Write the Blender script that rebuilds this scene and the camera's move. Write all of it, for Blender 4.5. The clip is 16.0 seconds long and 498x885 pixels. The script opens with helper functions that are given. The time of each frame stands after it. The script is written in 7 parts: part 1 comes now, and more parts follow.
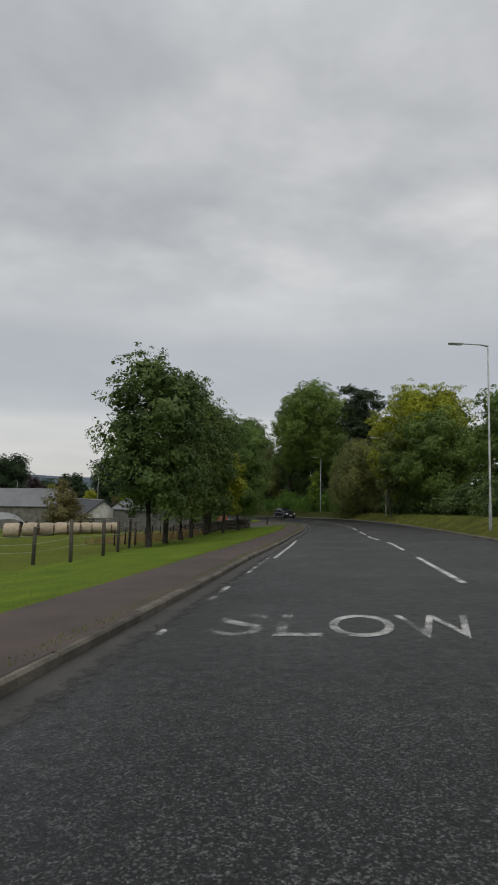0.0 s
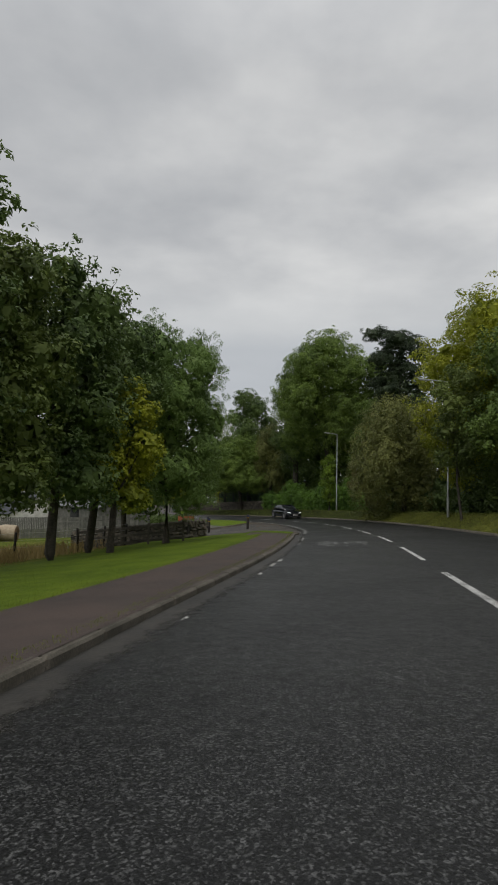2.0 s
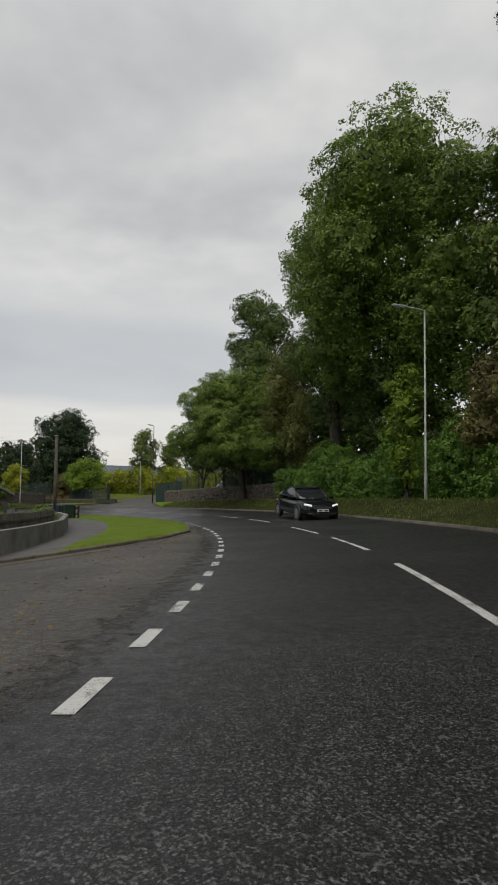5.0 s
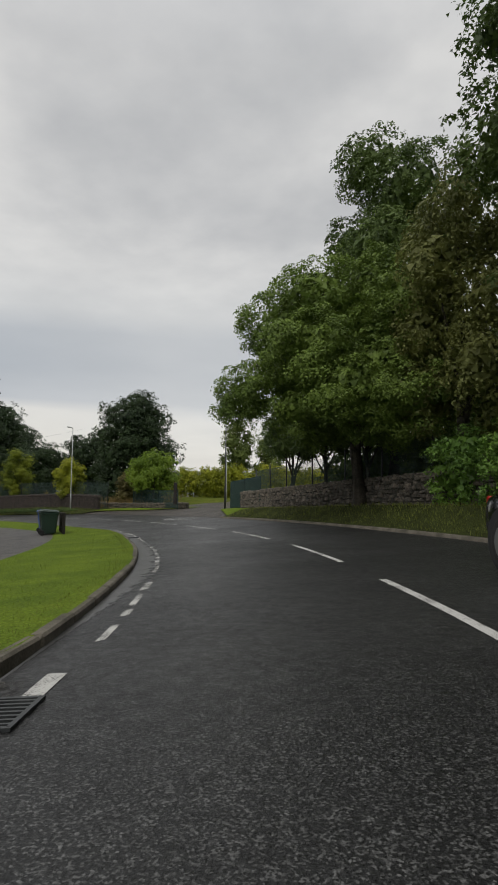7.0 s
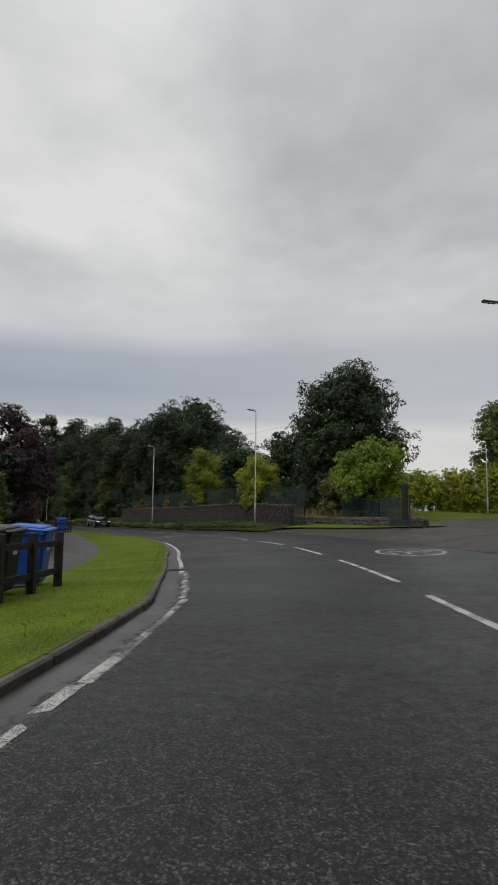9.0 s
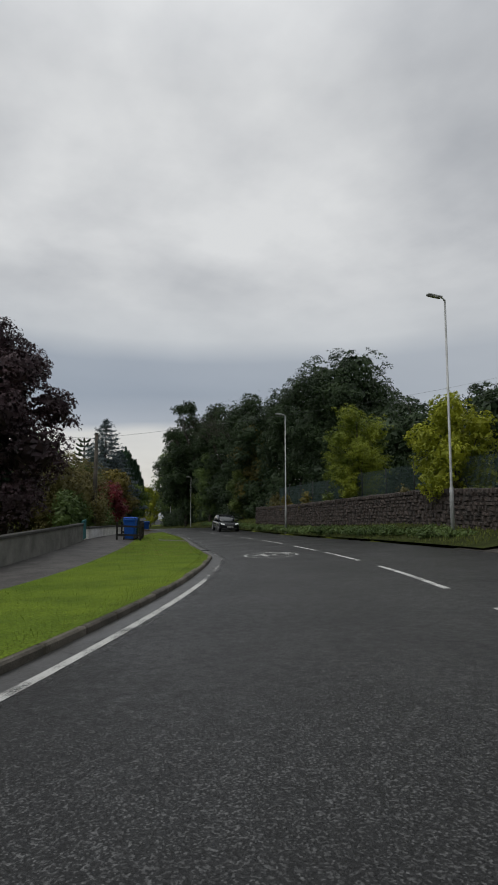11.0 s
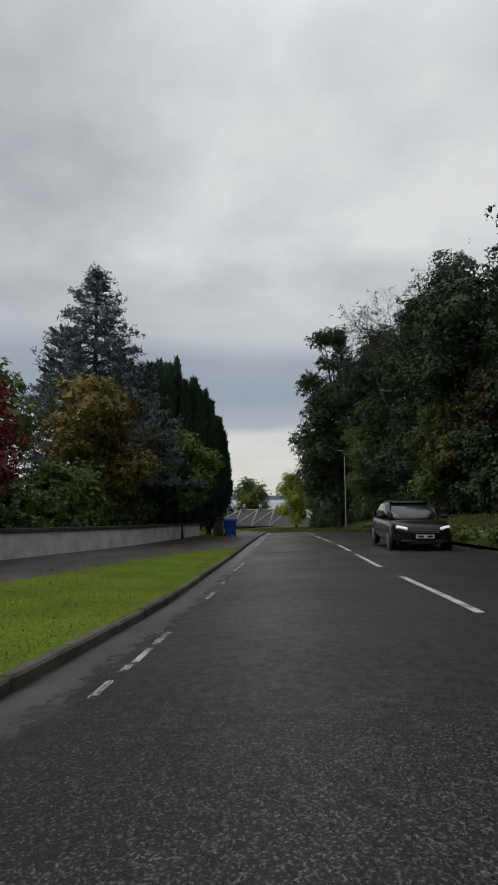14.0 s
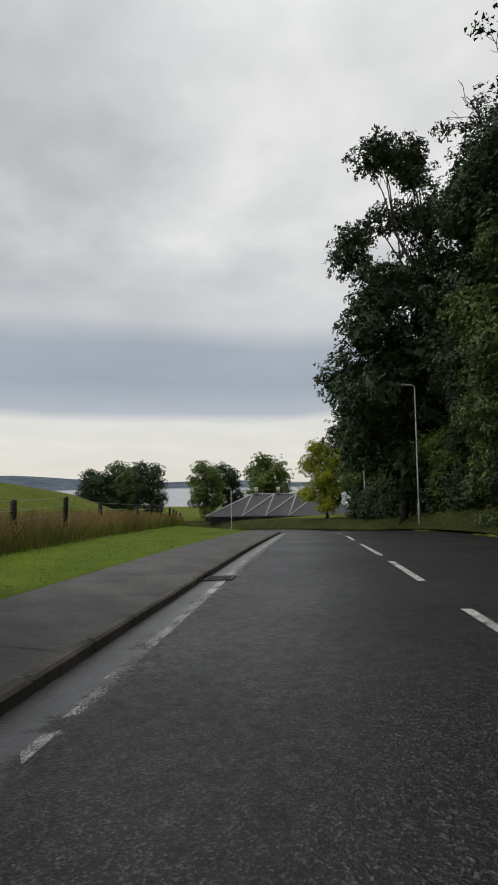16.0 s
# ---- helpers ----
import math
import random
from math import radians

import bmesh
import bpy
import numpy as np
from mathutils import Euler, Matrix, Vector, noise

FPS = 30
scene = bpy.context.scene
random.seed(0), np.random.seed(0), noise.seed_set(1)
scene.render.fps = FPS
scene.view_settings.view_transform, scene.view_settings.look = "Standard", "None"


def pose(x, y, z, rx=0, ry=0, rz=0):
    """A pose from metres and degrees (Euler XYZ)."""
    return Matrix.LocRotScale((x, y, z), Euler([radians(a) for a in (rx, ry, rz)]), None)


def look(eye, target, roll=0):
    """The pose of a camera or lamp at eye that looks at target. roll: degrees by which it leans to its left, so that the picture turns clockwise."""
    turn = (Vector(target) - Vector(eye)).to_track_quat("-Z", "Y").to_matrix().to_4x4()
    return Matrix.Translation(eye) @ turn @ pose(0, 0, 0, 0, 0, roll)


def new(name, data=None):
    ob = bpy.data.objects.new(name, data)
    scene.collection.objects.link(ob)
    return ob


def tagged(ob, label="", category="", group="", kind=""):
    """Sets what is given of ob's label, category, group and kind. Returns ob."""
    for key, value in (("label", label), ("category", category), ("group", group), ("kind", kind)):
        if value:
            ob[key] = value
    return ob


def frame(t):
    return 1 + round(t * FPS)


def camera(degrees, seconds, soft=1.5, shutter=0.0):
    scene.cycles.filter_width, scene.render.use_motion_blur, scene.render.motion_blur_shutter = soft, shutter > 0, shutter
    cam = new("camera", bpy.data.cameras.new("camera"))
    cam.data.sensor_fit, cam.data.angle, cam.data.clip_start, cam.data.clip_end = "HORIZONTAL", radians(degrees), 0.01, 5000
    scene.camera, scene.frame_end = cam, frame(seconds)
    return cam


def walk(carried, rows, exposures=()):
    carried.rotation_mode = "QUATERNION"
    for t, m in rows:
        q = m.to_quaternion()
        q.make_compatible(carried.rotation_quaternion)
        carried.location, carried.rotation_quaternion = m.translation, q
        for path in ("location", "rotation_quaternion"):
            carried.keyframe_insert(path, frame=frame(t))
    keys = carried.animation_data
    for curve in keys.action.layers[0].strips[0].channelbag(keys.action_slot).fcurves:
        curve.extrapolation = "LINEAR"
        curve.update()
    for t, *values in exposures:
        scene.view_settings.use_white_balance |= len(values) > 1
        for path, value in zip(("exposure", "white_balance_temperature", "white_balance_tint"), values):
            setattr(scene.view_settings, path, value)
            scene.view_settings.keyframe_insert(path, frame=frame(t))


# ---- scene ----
cam = camera(49.1, 16.0, soft=1.8)
PATH = [
    (0, (0.403, -3.070, 2.528), (0.387, -1.076, 2.677), 1.02),
    (0.5, (1.337, 2.828, 2.170), (1.314, 4.822, 2.330), 1.04),
    (1, (2.231, 8.799, 1.828), (2.187, 10.791, 1.999), 1.08),
    (1.5, (3.124, 14.796, 1.501), (3.054, 16.790, 1.643), 1.19),
    (2, (4.017, 20.781, 1.187), (3.921, 22.774, 1.333), 1.17),
    (2.5, (4.881, 26.725, 0.884), (4.789, 28.717, 1.038), 1.27),
    (3, (5.672, 32.602, 0.590), (5.512, 34.590, 0.738), 1.11),
    (3.2, (5.956, 34.930, 0.474), (5.777, 36.917, 0.611), 0.74),
    (3.7, (6.553, 40.682, 0.190), (6.347, 42.667, 0.322), 0.72),
    (4.25, (6.973, 46.888, -0.117), (6.733, 48.869, 0.005), 0.69),
    (4.8, (7.080, 52.950, -0.419), (6.784, 54.925, -0.307), 0.66),
    (5.3, (6.858, 58.326, -0.690), (6.477, 60.286, -0.583), 0.64),
    (5.5, (6.677, 60.438, -0.799), (6.271, 62.393, -0.687), 0.73),
    (6, (5.977, 65.617, -1.068), (5.506, 67.557, -0.944), 0.49),
    (6.5, (4.914, 70.644, -1.338), (4.257, 72.530, -1.227), 0.65),
    (7, (3.479, 75.508, -1.608), (2.744, 77.364, -1.481), 0.64),
    (7.5, (1.672, 80.196, -1.879), (0.730, 81.955, -1.740), 0.40),
    (8, (-0.498, 84.695, -2.152), (-1.584, 86.367, -1.991), 0.23),
    (8.5, (-3.021, 88.991, -2.427), (-4.261, 90.549, -2.247), 0.66),
    (9, (-5.880, 93.067, -2.703), (-7.309, 94.455, -2.525), 0.54),
    (9.5, (-9.062, 96.910, -2.982), (-10.618, 98.157, -2.836), 0.24),
    (9.7, (-10.422, 98.378, -3.094), (-12.021, 99.568, -2.936), 0.41),
    (10.2, (-14.031, 101.869, -3.376), (-15.730, 102.911, -3.212), 0.31),
    (10.75, (-18.338, 105.404, -3.688), (-20.107, 106.320, -3.509), 0.06),
    (11.3, (-22.991, 108.607, -4.002), (-24.809, 109.418, -3.808), -0.19),
    (11.8, (-27.518, 111.230, -4.288), (-29.376, 111.942, -4.088), -0.29),
    (12, (-29.408, 112.202, -4.402), (-31.274, 112.891, -4.194), -0.11),
    (12.5, (-34.333, 114.447, -4.688), (-36.260, 114.944, -4.488), 0.38),
    (13, (-39.541, 116.438, -4.973), (-41.488, 116.866, -4.805), 0.80),
    (13.5, (-45.029, 118.199, -5.256), (-46.993, 118.534, -5.079), 0.20),
    (14, (-50.779, 119.763, -5.536), (-52.750, 120.042, -5.347), -0.44),
    (14.5, (-56.758, 121.173, -5.812), (-58.735, 121.427, -5.651), -0.82),
    (15, (-62.905, 122.484, -6.082), (-64.885, 122.713, -5.914), -0.72),
    (15.5, (-69.120, 123.760, -6.345), (-71.103, 123.972, -6.187), -0.37),
    (16, (-75.253, 125.072, -6.599), (-77.240, 125.252, -6.456), -0.85),
]
walk(cam, [(t, look(eye, target, roll)) for t, eye, target, roll in PATH],
     [(0, -0.2, 6350, 10), (1.5, -0.18, 6400, 10), (3, -0.05, 6550, 10), (5.5, 0.05, 6600, 10), (8, -0.05, 6550, 10), (9.5, -0.18, 6400, 10), (12, -0.2, 6300, 10), (14.5, -0.15, 6300, 10), (16, 0, 6450, 10)])

# ---- world, sun, exposure ----
SUN_ELEV, SUN_ROT = radians(58), radians(185)


def N(nt, kind, **kw):
    nd = nt.nodes.new(kind)
    for k, v in kw.items():
        if k == "op":
            nd.operation = v
        elif k == "dt":
            nd.data_type = v
        else:
            nd.inputs[k].default_value = v
    return nd


def make_world():
    w = bpy.data.worlds.new("overcast_sky")
    scene.world = w
    w.use_nodes = True
    nt = w.node_tree
    nt.nodes.clear()
    ln = nt.links.new
    out = nt.nodes.new("ShaderNodeOutputWorld")
    bg = nt.nodes.new("ShaderNodeBackground")
    sky = nt.nodes.new("ShaderNodeTexSky")
    sky.sky_type = "NISHITA"
    sky.sun_disc = False
    sky.sun_elevation, sky.sun_rotation = SUN_ELEV, SUN_ROT
    tc = nt.nodes.new("ShaderNodeTexCoord")
    sep = nt.nodes.new("ShaderNodeSeparateXYZ")
    ln(tc.outputs["Generated"], sep.inputs[0])
    # cloud layer: view direction laid onto a flat deck
    zc = N(nt, "ShaderNodeMath", op="MAXIMUM")
    ln(sep.outputs["Z"], zc.inputs[0]); zc.inputs[1].default_value = 0.0
    za = N(nt, "ShaderNodeMath", op="ADD"); za.inputs[1].default_value = 0.11
    ln(zc.outputs[0], za.inputs[0])
    comb = nt.nodes.new("ShaderNodeCombineXYZ")
    for ax in ("X", "Y"):
        d = N(nt, "ShaderNodeMath", op="DIVIDE")
        ln(sep.outputs[ax], d.inputs[0]); ln(za.outputs[0], d.inputs[1])
        ln(d.outputs[0], comb.inputs[ax])
    n1 = nt.nodes.new("ShaderNodeTexNoise")
    n1.inputs["Scale"].default_value, n1.inputs["Detail"].default_value = 0.62, 5
    n1.inputs["Roughness"].default_value, n1.inputs["Distortion"].default_value = 0.48, 0.35
    n2 = nt.nodes.new("ShaderNodeTexNoise")
    n2.inputs["Scale"].default_value, n2.inputs["Detail"].default_value = 2.1, 6
    n2.inputs["Roughness"].default_value = 0.55
    ln(comb.outputs[0], n1.inputs["Vector"]); ln(comb.outputs[0], n2.inputs["Vector"])
    mx = N(nt, "ShaderNodeMath", op="MULTIPLY_ADD")
    mx.inputs[1].default_value, mx.inputs[2].default_value = 0.28, 0.0
    ln(n2.outputs["Fac"], mx.inputs[0])
    ad = N(nt, "ShaderNodeMath", op="MULTIPLY_ADD"); ad.inputs[1].default_value = 0.78
    ln(n1.outputs["Fac"], ad.inputs[0]); ln(mx.outputs[0], ad.inputs[2])
    ramp = nt.nodes.new("ShaderNodeValToRGB")
    e = ramp.color_ramp.elements
    e[0].position, e[0].color = 0.36, (0.40, 0.42, 0.45, 1)
    e[1].position, e[1].color = 0.66, (0.94, 0.94, 0.93, 1)
    m = e.new(0.51); m.color = (0.64, 0.65, 0.665, 1)
    ln(ad.outputs[0], ramp.inputs[0])
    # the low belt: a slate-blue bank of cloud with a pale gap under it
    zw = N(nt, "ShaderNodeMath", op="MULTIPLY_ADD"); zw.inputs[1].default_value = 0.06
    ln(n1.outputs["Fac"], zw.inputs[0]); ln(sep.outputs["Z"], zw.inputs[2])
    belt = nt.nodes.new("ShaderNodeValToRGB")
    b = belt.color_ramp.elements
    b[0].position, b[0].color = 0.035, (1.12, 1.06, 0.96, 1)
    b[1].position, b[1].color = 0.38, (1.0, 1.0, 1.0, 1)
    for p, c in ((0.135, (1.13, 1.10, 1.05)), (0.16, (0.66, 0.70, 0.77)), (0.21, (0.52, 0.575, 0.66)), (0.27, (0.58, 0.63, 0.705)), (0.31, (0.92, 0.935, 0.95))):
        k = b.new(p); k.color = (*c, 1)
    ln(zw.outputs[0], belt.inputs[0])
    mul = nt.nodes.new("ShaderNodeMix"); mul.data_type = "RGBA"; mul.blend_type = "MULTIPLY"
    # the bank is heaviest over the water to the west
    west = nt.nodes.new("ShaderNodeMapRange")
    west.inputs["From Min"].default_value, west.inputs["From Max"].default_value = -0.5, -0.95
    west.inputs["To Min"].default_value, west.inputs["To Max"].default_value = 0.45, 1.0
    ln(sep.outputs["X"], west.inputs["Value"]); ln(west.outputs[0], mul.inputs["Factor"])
    # towards the horizon the deck is seen edge on and smooths out
    low = nt.nodes.new("ShaderNodeMapRange")
    low.inputs["From Min"].default_value, low.inputs["From Max"].default_value = 0.40, 0.25
    low.inputs["To Min"].default_value, low.inputs["To Max"].default_value = 0.0, 0.85
    ln(sep.outputs["Z"], low.inputs["Value"])
    deck = nt.nodes.new("ShaderNodeMix"); deck.data_type = "RGBA"
    deck.inputs["B"].default_value = (0.77, 0.78, 0.785, 1)
    ln(low.outputs[0], deck.inputs["Factor"]); ln(ramp.outputs[0], deck.inputs["A"])
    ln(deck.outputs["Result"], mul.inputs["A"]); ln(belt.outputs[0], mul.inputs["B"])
    cl = nt.nodes.new("ShaderNodeMix"); cl.data_type = "RGBA"; cl.blend_type = "MULTIPLY"
    cl.inputs["Factor"].default_value = 1.0
    ln(mul.outputs["Result"], cl.inputs["A"]); cl.inputs["B"].default_value = (CLOUD * 1.005, CLOUD, CLOUD * 0.985, 1)
    # an overcast sky grows brighter towards the zenith
    zen = nt.nodes.new("ShaderNodeMapRange")
    zen.inputs["From Min"].default_value, zen.inputs["From Max"].default_value = 0.62, 1.0
    zen.inputs["To Min"].default_value, zen.inputs["To Max"].default_value = 1.0, 1.75
    ln(sep.outputs["Z"], zen.inputs["Value"])
    zs = nt.nodes.new("ShaderNodeVectorMath"); zs.operation = "SCALE"
    ln(cl.outputs["Result"], zs.inputs[0]); ln(zen.outputs[0], zs.inputs["Scale"])
    mix = nt.nodes.new("ShaderNodeMix"); mix.data_type = "RGBA"
    mix.inputs["Factor"].default_value = 0.94
    ln(sky.outputs[0], mix.inputs["A"]); ln(zs.outputs[0], mix.inputs["B"])
    ln(mix.outputs["Result"], bg.inputs["Color"])
    bg.inputs["Strength"].default_value = 0.1
    ln(bg.outputs[0], out.inputs[0])


CLOUD = 9.0
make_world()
sun = bpy.data.lights.new("sun", "SUN")
sun.energy, sun.angle, sun.color = 1.3, radians(60), (1.0, 0.96, 0.9)
sun_ob = new("sun", sun)
sun_ob.matrix_world = look((0, 0, 60), (math.sin(SUN_ROT) * -40 * 1.0, math.cos(SUN_ROT) * -40, 60 - 40 * math.tan(SUN_ELEV)))
scene.view_settings.exposure = 0.0


# ---- materials ----
def mat(name, col, rough=0.8, var=0.25, scale=3.0, fine=60.0, bump=0.0, metal=0.0, col2=None, spec=0.5, rnd=0.0, dist=0.02, fvar=0.5):
    """A surface with stains at one scale and grain at another; col2: the colour of the stains; rnd: change from piece to piece."""
    m = bpy.data.materials.new(name)
    m.use_nodes = True
    nt = m.node_tree
    ln = nt.links.new
    p = nt.nodes["Principled BSDF"]
    p.inputs["Roughness"].default_value, p.inputs["Metallic"].default_value = rough, metal
    p.inputs["Specular IOR Level"].default_value = spec
    tc = nt.nodes.new("ShaderNodeTexCoord")
    a = N(nt, "ShaderNodeTexNoise", Scale=scale, Detail=5.0, Roughness=0.6)
    f = N(nt, "ShaderNodeTexNoise", Scale=fine, Detail=3.0, Roughness=0.6)
    geo = nt.nodes.new("ShaderNodeNewGeometry")
    ln(geo.outputs["Position"], a.inputs["Vector"]); ln(geo.outputs["Position"], f.inputs["Vector"])
    c2 = col2 or tuple(c * (1 - var) for c in col)
    mix = nt.nodes.new("ShaderNodeMix"); mix.data_type = "RGBA"
    mix.inputs["A"].default_value, mix.inputs["B"].default_value = (*c2, 1), (*col, 1)
    rp = nt.nodes.new("ShaderNodeMapRange")
    rp.inputs["From Min"].default_value, rp.inputs["From Max"].default_value = 0.35, 0.65
    ln(a.outputs["Fac"], rp.inputs["Value"]); ln(rp.outputs[0], mix.inputs["Factor"])
    g = nt.nodes.new("ShaderNodeMapRange")
    g.inputs["From Min"].default_value, g.inputs["From Max"].default_value = 0.3, 0.7
    g.inputs["To Min"].default_value, g.inputs["To Max"].default_value = 1 - var * fvar * 1.6, 1 + var * fvar * 1.6
    ln(f.outputs["Fac"], g.inputs["Value"])
    ml = nt.nodes.new("ShaderNodeVectorMath"); ml.operation = "SCALE"
    ln(mix.outputs["Result"], ml.inputs[0]); ln(g.outputs[0], ml.inputs["Scale"])
    last = ml.outputs[0]
    if rnd:
        oi = nt.nodes.new("ShaderNodeObjectInfo")
        r2 = nt.nodes.new("ShaderNodeMapRange")
        r2.inputs["To Min"].default_value, r2.inputs["To Max"].default_value = 1 - rnd, 1 + rnd
        ln(oi.outputs["Random"], r2.inputs["Value"])
        m2 = nt.nodes.new("ShaderNodeVectorMath"); m2.operation = "SCALE"
        ln(last, m2.inputs[0]); ln(r2.outputs[0], m2.inputs["Scale"])
        last = m2.outputs[0]
    ln(last, p.inputs["Base Color"])
    if bump:
        bp = N(nt, "ShaderNodeBump", Strength=bump, Distance=dist)
        ln(f.outputs["Fac"], bp.inputs["Height"]); ln(bp.outputs[0], p.inputs["Normal"])
    return m


def plain(name, col, rough=0.5, metal=0.0, emit=0.0, spec=0.5):
    m = bpy.data.materials.new(name)
    m.use_nodes = True
    p = m.node_tree.nodes["Principled BSDF"]
    p.inputs["Base Color"].default_value = (*col, 1)
    p.inputs["Roughness"].default_value, p.inputs["Metallic"].default_value = rough, metal
    p.inputs["Specular IOR Level"].default_value = spec
    if emit:
        p.inputs["Emission Color"].default_value = (*col, 1)
        p.inputs["Emission Strength"].default_value = emit
    return m


def leaf_mat(name, dark, light, trans=0.25, rough=0.5, spread=0.12):
    """Leaves: colour changes from leaf to leaf and in soft patches through the crown; some light comes through."""
    m = bpy.data.materials.new(name)
    m.use_nodes = True
    nt = m.node_tree
    ln = nt.links.new
    p = nt.nodes["Principled BSDF"]
    p.inputs["Roughness"].default_value = rough
    p.inputs["Specular IOR Level"].default_value = 0.22
    geo = nt.nodes.new("ShaderNodeNewGeometry")
    nz = N(nt, "ShaderNodeTexNoise", Scale=0.45, Detail=3.0)
    ln(geo.outputs["Position"], nz.inputs["Vector"])
    mr = nt.nodes.new("ShaderNodeMapRange")
    mr.inputs["From Min"].default_value, mr.inputs["From Max"].default_value = 0.36, 0.64
    ln(nz.outputs["Fac"], mr.inputs["Value"])
    av = N(nt, "ShaderNodeMath", op="MULTIPLY_ADD"); av.inputs[1].default_value = 0.42
    sc = N(nt, "ShaderNodeMath", op="MULTIPLY"); sc.inputs[1].default_value = 0.58
    ln(mr.outputs[0], sc.inputs[0])
    ln(geo.outputs["Random Per Island"], av.inputs[0]); ln(sc.outputs[0], av.inputs[2])
    mix = nt.nodes.new("ShaderNodeMix"); mix.data_type = "RGBA"
    mix.inputs["A"].default_value, mix.inputs["B"].default_value = (*dark, 1), (*light, 1)
    ln(av.outputs[0], mix.inputs["Factor"])
    ln(mix.outputs["Result"], p.inputs["Base Color"])
    tr = nt.nodes.new("ShaderNodeBsdfTranslucent")
    ln(mix.outputs["Result"], tr.inputs["Color"])
    ms = nt.nodes.new("ShaderNodeMixShader"); ms.inputs[0].default_value = trans * 0.6
    out = nt.nodes["Material Output"]
    ln(p.outputs[0], ms.inputs[1]); ln(tr.outputs[0], ms.inputs[2]); ln(ms.outputs[0], out.inputs[0])
    return m


def paint_mat(name, wear=0.52):
    """Thermoplastic road paint, worn through to the stone in patches."""
    m = bpy.data.materials.new(name)
    m.use_nodes = True
    nt = m.node_tree
    ln = nt.links.new
    p = nt.nodes["Principled BSDF"]
    p.inputs["Roughness"].default_value = 0.7
    geo = nt.nodes.new("ShaderNodeNewGeometry")
    a = N(nt, "ShaderNodeTexNoise", Scale=75.0, Detail=4.0, Roughness=0.75)
    b = N(nt, "ShaderNodeTexNoise", Scale=2.3, Detail=4.0, Roughness=0.6)
    ln(geo.outputs["Position"], a.inputs["Vector"]); ln(geo.outputs["Position"], b.inputs["Vector"])
    ad = N(nt, "ShaderNodeMath", op="MULTIPLY_ADD"); ad.inputs[1].default_value = 0.75
    ln(b.outputs["Fac"], ad.inputs[0]); ln(a.outputs["Fac"], ad.inputs[2])
    r = nt.nodes.new("ShaderNodeMapRange")
    r.inputs["From Min"].default_value, r.inputs["From Max"].default_value = wear + 0.24, wear + 0.40
    ln(ad.outputs[0], r.inputs["Value"])
    p.inputs["Base Color"].default_value = (0.46, 0.46, 0.44, 1)
    gone = nt.nodes.new("ShaderNodeBsdfTransparent")
    ms = nt.nodes.new("ShaderNodeMixShader")
    ln(r.outputs[0], ms.inputs[0]); ln(gone.outputs[0], ms.inputs[1]); ln(p.outputs[0], ms.inputs[2])
    ln(ms.outputs[0], nt.nodes["Material Output"].inputs[0])
    return m


